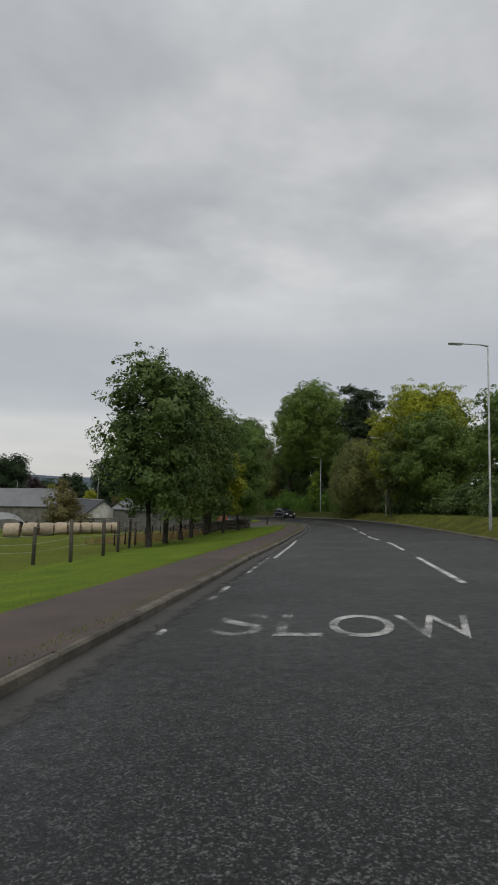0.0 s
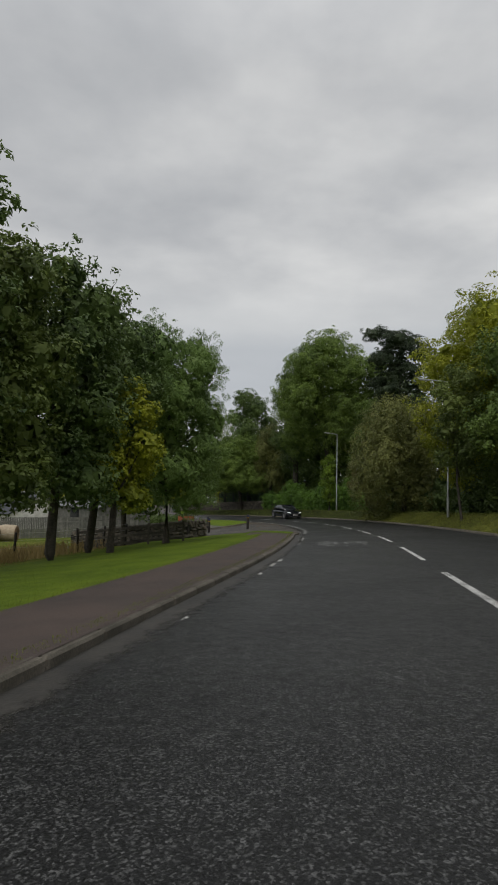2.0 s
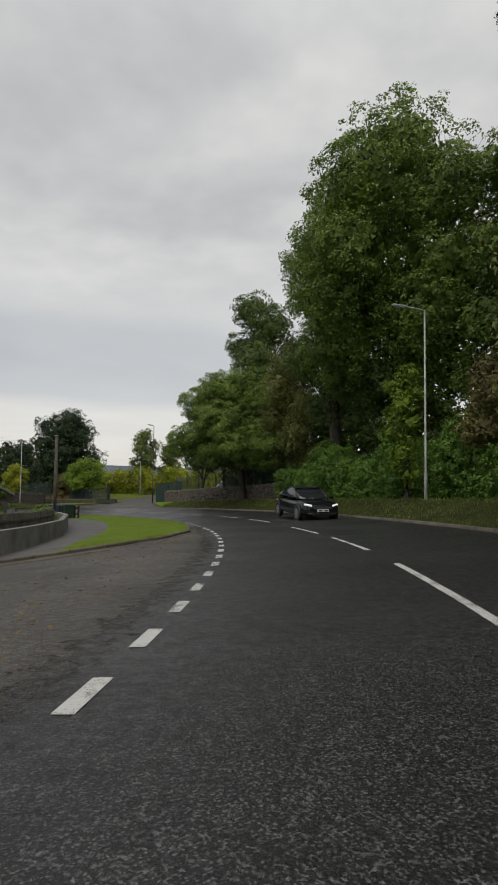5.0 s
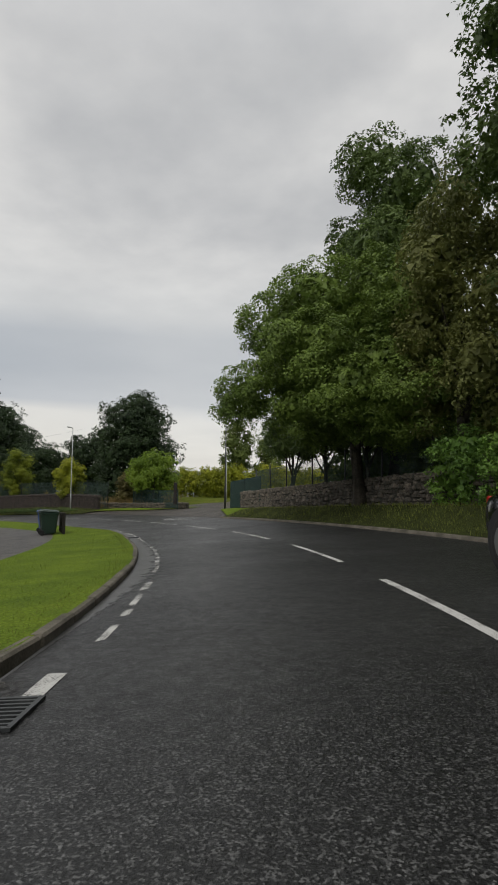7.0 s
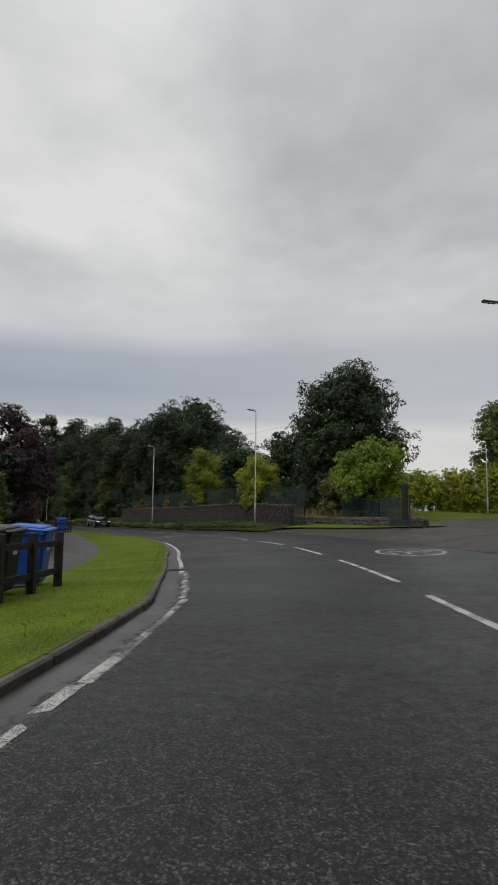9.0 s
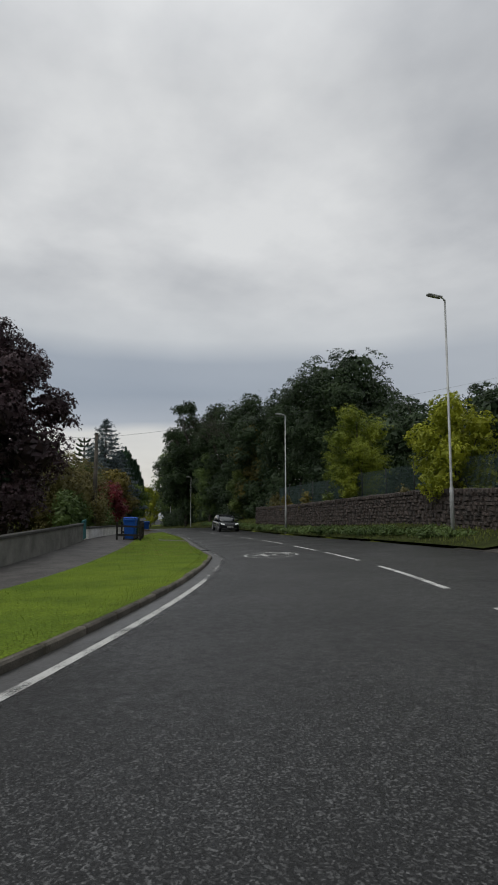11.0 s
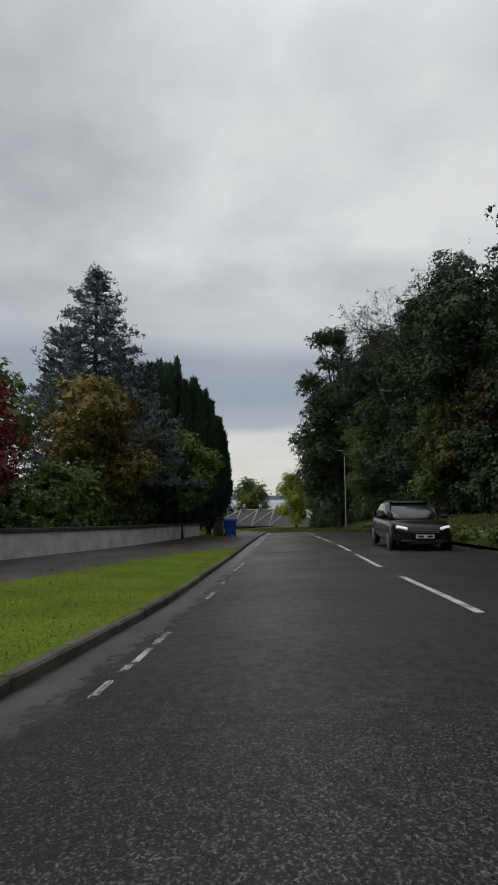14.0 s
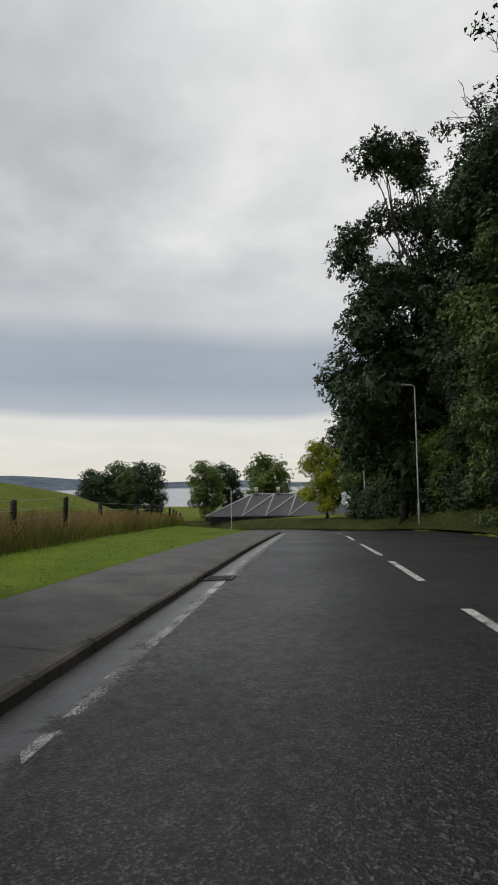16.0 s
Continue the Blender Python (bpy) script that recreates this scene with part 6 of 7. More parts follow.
def telegraph_pole(x, y, h, seed):
    z = ground_at(x, y)
    ob = thing("telegraph_pole", "weathered wooden telegraph pole with climbing steps", "telegraph pole", (x, y, z + UP), 0, "telegraph poles")
    bm = bmesh.new()
    tube(bm, [(0, 0, -0.5), (0.02, 0, h * 0.5), (0, 0.02, h)], [0.15, 0.13, 0.1], 12)
    pl = part("pole", bm, M_TIMB, ob)
    for k in range(9):
        sd = 1 if k % 2 else -1
        part("step", bx(0.02, 0.16, 0.02, 0.02, sd * 0.17, h * 0.45 + k * 0.32), M_GALV, pl)
    part("cap", bx(0.24, 0.24, 0.03, 0, 0.02, h + 0.012, bevel=0.006), M_GALV, ob)
    for k in range(3):
        bm = bmesh.new()
        tube(bm, [(0.11, -0.06 + 0.06 * k, h - 0.3 - 0.1 * k), (0.2, -0.06 + 0.06 * k, h - 0.3 - 0.1 * k)], [0.035, 0.03], 8)
        part("insulator", bm, M_BLKST, ob)
    return Vector((x, y, z + UP + h - 0.3))


pole_a = telegraph_pole(-12.6, 90.6, 6.0, 1)
pole_b = telegraph_pole(*at_xy(153.4, -7.35), 6.0, 2)


def wire(a, b, sag, label):
    a, b = Vector(a), Vector(b)
    bm = bmesh.new()
    pts = [a.lerp(b, k / 14) - Vector((0, 0, sag * 4 * (k / 14) * (1 - k / 14))) for k in range(15)]
    tube(bm, pts, [0.008] * 15, 5)
    tagged(part("overhead_wire", bm, M_BLKST), label, "wire", "overhead wires")


wire(pole_b, P(158.5, 24, 11.0), 0.4, "thin overhead wire crossing the road")
wire(pole_b, (-44.5, 100, -0.8), 0.2, "thin overhead wire to a house")
wire(pole_b, (-51, 96, -1.6), 0.2, "thin overhead wire to a garden")
wire(pole_a, (-34, 80, 1.2), 0.2, "thin overhead wire to a house")


# ---- fences ----
def post_fence(pts, h, every, label, wires=4, name="wire_fence", material=None, wmat=None, r=0.05, lean=2.5, seed=1):
    rng = random.Random(seed)
    v = [P(s, l, UP) for s, l in pts]
    ob = thing(name, label, "fence", tuple(v[0]))
    posts = []
    for a, b in zip(v, v[1:]):
        n = max(1, int((b - a).length / every))
        posts += [a.lerp(b, i / n) for i in range(n)]
    posts.append(v[-1])
    tops = []
    for p in posts:
        p = p - v[0]
        hh = h * rng.uniform(0.92, 1.06)
        bm = bmesh.new()
        dx, dy = rng.uniform(-1, 1) * lean * 0.02, rng.uniform(-1, 1) * lean * 0.02
        tube(bm, [(p.x, p.y, p.z - 0.3), (p.x + dx, p.y + dy, p.z + hh - 0.02), (p.x + dx, p.y + dy, p.z + hh)], [r, r, r * 0.8], 7)
        part("post", bm, material or M_TIMB, ob)
        tops.append(Vector((p.x + dx * 0.8, p.y + dy * 0.8, p.z + hh)))
    for w in range(wires):
        f = 0.97 - w * 0.8 / max(wires, 1)
        bm = bmesh.new()
        tube(bm, [t - Vector((0, 0, h * (1 - f))) for t in tops], [0.005] * len(tops), 4)
        part("wire", bm, wmat or M_GALV, ob)
    return ob


post_fence([(17.6, -14.0), (17.1, -10.0), (16.8, -8.5), (19.8, -8.7), (22.5, -9.2), (26.4, -10.2), (30.6, -11.4)], 1.35, 2.9, "stock fence of weathered timber posts and wire", r=0.065, seed=2)
post_fence([(33, -13.6), (42, -13.2), (46, -12), (51, -10.4)], 1.05, 1.5, "leaning dark timber fence posts below the trees", 3, material=M_DTIMB, seed=3, lean=6)
post_fence([(184.6, -5.35), (187.4, -5.6), (190.3, -5.95), (193.5, -6.35), (197.8, -6.6), (206, -7.4), (216, -8.6), (224, -10)], 0.95, 2.7, "field fence of dark posts in tall dry grass", 4, material=M_DTIMB, r=0.06, seed=4)
M_NET = mat("dull_green_netting", (0.05, 0.085, 0.078), 0.7, 0.2, 2, 30)
net = post_fence([(136, 9.4), (142, 8.5), (150, 7.9), (158, 7.7), (166, 7.6)], 2.8, 2.6, "tall green mesh fence on slim posts above the wall", 12, name="mesh_fence", material=M_BLKST, wmat=M_NET, r=0.03, seed=5)


def netting(ob, pts, z0, z1):
    """Fine upright wires of a mesh fence."""
    v = [P(s, l, 0.0) for s, l in pts]
    bm = bmesh.new()
    for a, b in zip(v, v[1:]):
        n = int((b - a).length / 0.07)
        for i in range(n):
            c = a.lerp(b, (i + 0.5) / n) - ob.location
            box(bm, 0.011, 0.011, z1 - z0, pose(c.x, c.y, c.z + (z0 + z1) / 2))
    tagged(part("netting", bm, M_NET, ob), "", "", "", "stuff")


net_b = post_fence([(114.6, 9.9), (110, 9.2), (104, 9.0), (98, 9.1)], 2.7, 2.4, "tall see-through mesh fence on dark posts behind the stone wall", 4, name="mesh_fence", material=M_BLKST, wmat=M_NET, r=0.045, seed=9)
netting(net_b, [(114.6, 9.9), (110, 9.2), (104, 9.0), (98, 9.1)], 0.6, 2.65)
netting(net, [(136, 9.4), (142, 8.5), (150, 7.9), (158, 7.7), (166, 7.6)], 0.1, 2.8)


def mesh_panel_fence(pts, h, label, seed=1):
    """Green welded panels between steel posts: real thin bars."""
    v = [Vector((x, y, ground_at(x, y) + 0.05)) for x, y in pts]
    ob = thing("mesh_fence", label, "fence", tuple(v[0]))
    for a, b in zip(v, v[1:]):
        n = max(1, int((b - a).length / 2.4))
        for i in range(n + 1):
            p = a.lerp(b, i / n) - v[0]
            part("post", bx(0.07, 0.07, h + 0.3, p.x, p.y, p.z + h / 2 - 0.1), M_GRNF, ob)
        for i in range(n):
            p, q = a.lerp(b, i / n) - v[0], a.lerp(b, (i + 1) / n) - v[0]
            bm = bmesh.new()
            for k in range(34):
                c = p.lerp(q, (k + 0.5) / 34)
                box(bm, 0.028, 0.028, h, pose(c.x, c.y, c.z + h / 2 + 0.06))
            ang = math.degrees(math.atan2((q - p).y, (q - p).x))
            for z in (0.15, h * 0.5, h):
                c = p.lerp(q, 0.5)
                box(bm, (q - p).length, 0.02, 0.04, pose(c.x, c.y, c.z + z, 0, 0, ang))
            tagged(part("panel", bm, M_GRNF, ob), "", "", "", "stuff")


mesh_panel_fence([(-8.8, 108.6), (-11.2, 111.8), (-13.6, 114.9)], 2.05, "dark green steel mesh fence beside the branch road")
mesh_panel_fence([(-22.9, 123.2), (-26.4, 125.4), (-30.0, 126.2)], 1.8, "dark green screened fence beside the gateway")
part_gate = thing("gate_post", "thick dark timber gate post at the branch road", "gate post", (-22.8, 122.5, -4.2))
bm = bmesh.new(); box(bm, 0.28, 0.28, 2.1, pose(0, 0, 0.95), 0.02)
part("post", bm, M_DTIMB, part_gate)


# ---- stone walls ----
def stone_wall(pts, h, label, seed, singles=True, zfun=None, mt=None):
    """Random rubble: each stone a rough block of its own on a core, with a row of cope stones."""
    rng = random.Random(seed)
    v = [P(s, l, 0.0) for s, l in pts] if zfun is None else [Vector((x, y, ground_at(x, y))) for x, y in pts]
    ob = thing("stone_wall", label, "wall", tuple(v[0]))
    meshes = []
    for k in range(5):
        bm = bx(1, 1, 1, bevel=0.16)
        for q in bm.verts:
            q.co += Vector([rng.uniform(-0.09, 0.09) for _ in range(3)])
        me = bpy.data.meshes.new("stone"); bm.to_mesh(me); bm.free(); me.materials.append(mt or M_STONE); meshes.append(me)
    core = bmesh.new()
    big = []
    count = 0
    for a, b in zip(v, v[1:]):
        L = (b - a).length
        ang = math.degrees(math.atan2((b - a).y, (b - a).x))
        c = a.lerp(b, 0.5) - v[0]
        sl = math.degrees(math.atan2((b - a).z, math.hypot((b - a).x, (b - a).y)))
        box(core, L + 0.05, 0.3, h + 0.5, pose(c.x, c.y, c.z + h / 2 - 0.3, 0, -sl, ang))
        z = 0.0
        while z < h - 0.08:
            rh = rng.uniform(0.13, 0.22)
            x = rng.uniform(0, 0.2)
            while x < L - 0.1:
                w = rng.uniform(0.14, 0.56)
                p = a.lerp(b, (x + w / 2) / L) - v[0]
                m = pose(p.x, p.y, p.z + z + rh / 2 + rng.uniform(-0.035, 0.035), rng.uniform(-5, 5), rng.uniform(-8, 8) - sl, ang + rng.uniform(-3, 3)) @ Matrix.Diagonal((w * 0.95, 0.42 + rng.uniform(-0.05, 0.05), rh * rng.uniform(0.8, 1.2), 1))
                if singles and count < 300:
                    share("stone", meshes[count % 5], ob, m)
                    count += 1
                else:
                    big.append(m)
                x += w
            z += rh
        x = 0.0
        while x < L - 0.1:
            w = rng.uniform(0.16, 0.32)
            p = a.lerp(b, (x + w / 2) / L) - v[0]
            big.append(pose(p.x, p.y, p.z + h + 0.06, rng.uniform(-6, 6), rng.uniform(-8, 8), ang + rng.uniform(-5, 5)) @ Matrix.Diagonal((w * 0.95, 0.46, rng.uniform(0.15, 0.26), 1)))
            x += w
    part("core", core, mt or M_MORT, ob)
    src = meshes[0]
    base = np.array([tuple(q.co) for q in src.vertices])
    polys = [list(p.vertices) for p in src.polygons]
    co, faces = [], []
    for m in big:
        o = len(co)
        M3 = np.array(m.to_3x3()); tr = np.array(m.translation)
        co += (base @ M3.T + tr).tolist()
        faces += [[o + i for i in p] for p in polys]
    me = bpy.data.meshes.new("stones"); me.from_pydata(co, [], faces); me.materials.append(mt or M_STONE)
    o = new("stones", me); o.parent = ob
    tagged(o, "", "", "", "stuff")
    return ob


stone_wall([(92.5, 8.9), (98, 8.4), (104, 8.3), (110, 8.4), (113.2, 8.9), (115.6, 9.6), (117.6, 10.6)], 1.1, "old rubble stone wall with mossy cope stones under trees", 5)
stone_wall([(136, 8.4), (142, 7.6), (150, 7.15), (158, 7.0), (165, 6.95), (171, 6.95)], 1.35, "dark reddish rubble stone wall with upright cope stones", 6, False, mt=M_STONED)
stone_wall([(-22.5, 124.6), (-28, 125.0), (-34, 124.6), (-40.5, 124.6)], 0.45, "low crumbling stone wall behind the verge", 7, False, True)
stone_wall([(57.0, -15.0), (55.4, -10.0), (54.0, -7.8), (55.2, -7.0)], 0.9, "short rubble wall at the corner of a yard", 8, False)


def long_wall(pts, h, th, material, label, cope=None, piece=2.4):
    """A wall in bays, each a part, with a coping that overhangs."""
    v = [P(s, l, UP - 0.05) for s, l in pts]
    ob = thing("garden_wall", label, "wall", tuple(v[0]))
    for a, b in zip(v, v[1:]):
        n = max(1, round((b - a).length / piece))
        for i in range(n):
            p, q = a.lerp(b, i / n), a.lerp(b, (i + 1) / n)
            c = p.lerp(q, 0.5) - v[0]
            L = (q - p).length
            ang = math.degrees(math.atan2((q - p).y, (q - p).x))
            sl = math.degrees(math.asin(max(-1, min(1, (q - p).z / L))))
            part("bay", bx(L + 0.004, th, h + 0.4, c.x, c.y, c.z + h / 2 - 0.2, 0, -sl, ang), material, ob)
            if cope:
                part("coping", bx(L + 0.006, th + 0.09, 0.09, c.x, c.y, c.z + h + 0.045, 0, -sl, ang, bevel=0.012), cope, ob)
    return ob


long_wall([(s, wall_l(s)) for s in (149.5, 154, 160, 165, 169.5, 174, 178.4)], 0.56, 0.22, M_RENDER, "low white-rendered garden wall stained with damp", M_COPE)
long_wall([(s, wall_l(s)) for s in (118, 126, 134, 142, 147.5)], 0.8, 0.22, M_CONC, "low grey garden wall along the footway", M_COPE)
long_wall([(71.5, -9.6), (73, -8.0), (76, -7.5), (80, -7.6), (86, -7.3), (92, -7.1), (99.5, -6.95)], 0.75, 0.24, M_CONC, "curved concrete garden wall with streaked face", None, 1.4)

gate = thing("garden_gate", "teal-painted garden gate in the white wall", "gate", tuple(P(148.5, wall_l(148.5), UP)), heading(148.5))
part("leaf", bx(0.05, 1.6, 0.95, 0, 0, 0.5, bevel=0.01), M_TEAL, gate)
for k in range(5):
    part("slat", bx(0.02, 0.1, 0.9, 0.035, -0.6 + 0.3 * k, 0.5), M_TEAL, gate)


def board_fence(pts, h, material, label, w=0.13, gap=0.012, name="board_fence", top=True):
    """Upright boards, each its own part, on rails."""
    v = [Vector((x, y, ground_at(x, y) + UP)) for x, y in pts]
    ob = thing(name, label, "fence", tuple(v[0]))
    bm = bx(1, 1, 1)
    me = bpy.data.meshes.new("board"); bm.to_mesh(me); bm.free(); me.materials.append(material)
    rng = random.Random(4)
    for a, b in zip(v, v[1:]):
        L = (b - a).length
        ang = math.degrees(math.atan2((b - a).y, (b - a).x))
        n = int(L / (w + gap))
        for i in range(n):
            p = a.lerp(b, (i + 0.5) / n) - v[0]
            share("board", me, ob, pose(p.x, p.y, p.z + h / 2 - 0.05, rng.uniform(-0.6, 0.6), 0, ang) @ Matrix.Diagonal((w, 0.022, h * rng.uniform(0.97, 1.0), 1)))
        c = a.lerp(b, 0.5) - v[0]
        sl = math.degrees(math.asin((b - a).z / L))
        for z in (0.25, h * 0.75):
            part("rail", bx(L, 0.06, 0.09, c.x, c.y, c.z + z, 0, -sl, ang), material, ob)
    return ob


board_fence([(-21, 66.5), (-13.5, 70.5), (-8.4, 75.2)], 1.9, M_GTIMB, "tall grey weathered board fence round a yard")
board_fence([tuple(P(s, l).xy) for s, l in ((76, -7.95), (82, -8.05), (88, -7.7))], 1.25, M_TIMB, "picket fence behind a curved garden wall", 0.07, 0.07, "picket_fence")


def rail_fence(pts, h, rails, material, label, name="rail_fence", every=1.7, post=0.1):
    v = [P(s, l, UP) for s, l in pts]
    ob = thing(name, label, "fence", tuple(v[0]))
    for a, b in zip(v, v[1:]):
        n = max(1, round((b - a).length / every))
        ang = math.degrees(math.atan2((b - a).y, (b - a).x))
        for i in range(n + 1):
            p = a.lerp(b, i / n) - v[0]
            part("post", bx(post, post, h + 0.3, p.x, p.y, p.z + h / 2 - 0.15, 0, 0, ang, bevel=0.006), material, ob)
        for i in range(n):
            p, q = a.lerp(b, i / n) - v[0], a.lerp(b, (i + 1) / n) - v[0]
            c, L = p.lerp(q, 0.5), (q - p).length
            sl = math.degrees(math.asin((q - p).z / L))
            for k in range(rails):
                part("rail", bx(L + 0.08, 0.045, 0.1, c.x, c.y, c.z + h * (k + 0.75) / rails - 0.08, 0, -sl, ang), material, ob)
    return ob


rail_fence([(48.9, -12.0), (49.8, -7.2)], 1.0, 3, M_TIMB, "low timber rail fence beside the yard wall")
# bin stores on the verge
store1 = rail_fence([(105.9, -4.15), (109.3, -4.05)], 0.95, 2, M_DTIMB, "dark timber rail screen round wheelie bins", "bin_screen", 1.2, 0.12)
rail_fence([(149.8, -5.9), (149.8, -4.7), (155.2, -4.5), (155.2, -5.8)], 0.9, 2, M_DTIMB, "dark timber rail screen round wheelie bins", "bin_screen", 1.25, 0.1)


# ---- wheelie bins ----
def wheelie_bin(x, y, z, rz, body, lid, label, group="wheelie bins", h=1.0):
    ob = thing("wheelie_bin", label, "bin", (x, y, z), rz, group)
    ob.scale = (1.12, 1.12, 1.12)
    bm = bmesh.new()
    rings = []
    for zz, w, d, oy in ((0.06, 0.44, 0.48, 0.02), (0.12, 0.47, 0.52, 0.0), (h * 0.82, 0.56, 0.66, 0.0), (h * 0.84, 0.60, 0.70, 0.0), (h * 0.9, 0.60, 0.70, 0.0)):
        c = 0.05
        pts = [(-w / 2 + c, -d / 2), (w / 2 - c, -d / 2), (w / 2, -d / 2 + c), (w / 2, d / 2 - c), (w / 2 - c, d / 2), (-w / 2 + c, d / 2), (-w / 2, d / 2 - c), (-w / 2, -d / 2 + c)]
        rings.append([bm.verts.new((px, py + oy, zz)) for px, py in pts])
    for a, b in zip(rings, rings[1:]):
        for k in range(8):
            bm.faces.new((a[k], a[(k + 1) % 8], b[(k + 1) % 8], b[k]))
    bm.faces.new(rings[0][::-1]); bm.faces.new(rings[-1])
    part("body", bm, body, ob)
    bm = bmesh.new()
    box(bm, 0.61, 0.74, 0.05, pose(0, -0.01, h * 0.93, 4, 0, 0), 0.02)
    box(bm, 0.5, 0.55, 0.04, pose(0, -0.02, h * 0.965, 4, 0, 0), 0.018)
    ld = part("lid", bm, lid, ob)
    bm = bmesh.new()
    tube(bm, [(-0.24, 0.39, h * 0.9), (0.24, 0.39, h * 0.9)], [0.016, 0.016], 8)
    part("handle", bm, lid, ob)
    for sx in (-0.24, 0.24):
        bm = bmesh.new()
        tube(bm, [(sx - 0.03, 0.27, 0.1), (sx + 0.03, 0.27, 0.1)], [0.1, 0.1], 14)
        part("wheel", bm, M_RUBBER, ob)
    part("label", bx(0.14, 0.004, 0.1, 0, -0.315, h * 0.62), M_RENDER, ob, "pale sticker")


def bin_at(s, l, rz, body, lid, label, **kw):
    v = P(s, l, UP)
    wheelie_bin(v.x, v.y, v.z, heading(s) + rz, body, lid, label, **kw)


bin_at(106.5, -4.75, 90, M_GREENB, M_GREENB, "dark green wheelie bin inside a timber screen")
bin_at(107.3, -4.75, 84, M_BLACKB, M_BLACKB, "charcoal wheelie bin inside a timber screen")
bin_at(108.2, -4.75, 92, M_BLACKB, M_BLACKB, "charcoal wheelie bin inside a timber screen")
bin_at(109.6, -4.7, 95, M_BLUE, M_BLUELID, "bright blue wheelie bin beside a timber screen")
for k, (s, l, b, ld, t) in enumerate([(150.5, -5.25, M_BLUE, M_BLUELID, "blue"), (151.3, -5.2, M_BLUE, M_BLUELID, "blue"), (152.5, -5.15, M_GREENB, M_GREENB, "dark green"), (153.4, -5.1, M_GREENB, M_GREENB, "dark green")]):
    bin_at(s, l, 180 + 6 * (k % 3 - 1), b, ld, t + " wheelie bin in a row behind timber rails", h=1.08)
bin_at(180.0, -2.95, 185, M_BLUE, M_BLUELID, "bright blue wheelie bin standing on the footway", h=0.8)


pv = P(179.7, -3.47, UP)
pier = thing("gate_pier", "square stone gate pier beside the blue bin", "pier", tuple(pv), heading(178.9))
for k in range(5):
    part("stone", bx(0.42 - 0.02 * (k % 2), 0.42, 0.155, 0.01 * (k % 3 - 1), 0, 0.08 + 0.163 * k, 0, 0, 2 * (k % 3 - 1), bevel=0.025), M_STONE, pier)
part("cap", bx(0.5, 0.5, 0.09, 0, 0, 0.865, bevel=0.02), M_COPE, pier)


# ---- bollards, sign, planter ----
def bollard(x, y, label):
    ob = thing("bollard", label, "bollard", (x, y, ground_at(x, y) + UP), 20, "timber bollards")
    bm = bx(0.15, 0.15, 1.2, 0, 0, 0.35, bevel=0.02)
    part("post", bm, M_DTIMB, ob)
    part("band", bx(0.158, 0.158, 0.035, 0, 0, 0.72), plain("amber_band", (0.5, 0.3, 0.03), 0.5), ob, "amber reflective band")
    part("badge", bx(0.1, 0.162, 0.09, 0, 0, 0.84), plain("badge_blue", (0.03, 0.06, 0.2), 0.5), ob, "small blue badge")


for x, y in ((-0.69, 60.64), (-1.62, 67.43), (2.15, 60.15)):
    bollard(x, y, "square dark timber bollard with amber band at the junction")
sx, sy = -3.4, 67.0
sg = thing("notice_board", "orange notice board on two posts above a planter", "sign", (sx, sy, ground_at(sx, sy) + UP), 12)
part("board", bx(1.35, 0.06, 0.75, 0, 0, 0.85, bevel=0.01), M_ORANGE, sg)
for k in (-0.5, 0.5):
    part("post", bx(0.08, 0.08, 1.3, k, 0.05, 0.55), M_TIMB, sg)
for k, (w, z) in enumerate(((1.0, 1.0), (0.8, 0.86), (0.9, 0.72))):
    part("text_bar", bx(w, 0.012, 0.05, 0, -0.034, z), M_CONC, sg, "pale illegible line of lettering")
pl = thing("planter", "low dark timber trough planted with small flowers", "planter", (sx - 0.2, sy - 0.7, ground_at(sx, sy - 0.7) + UP), 12)
bm = bx(1.5, 0.5, 0.22, 0, 0, 0.1, bevel=0.04)
part("trough", bm, M_DTIMB, pl)
rg = np.random.RandomState(8)
co, idx = leaf_cloud([(-0.5, 0, 0.28, 0.26, 0.22, 0.16), (0.0, 0, 0.31, 0.3, 0.22, 0.18), (0.5, 0, 0.28, 0.26, 0.22, 0.16)], 1600, 0.08, rg, per=10, spread=0.08)
f = new("plants", quick_mesh("plants", co, 3, idx, (L_BRN,))); f.parent = pl


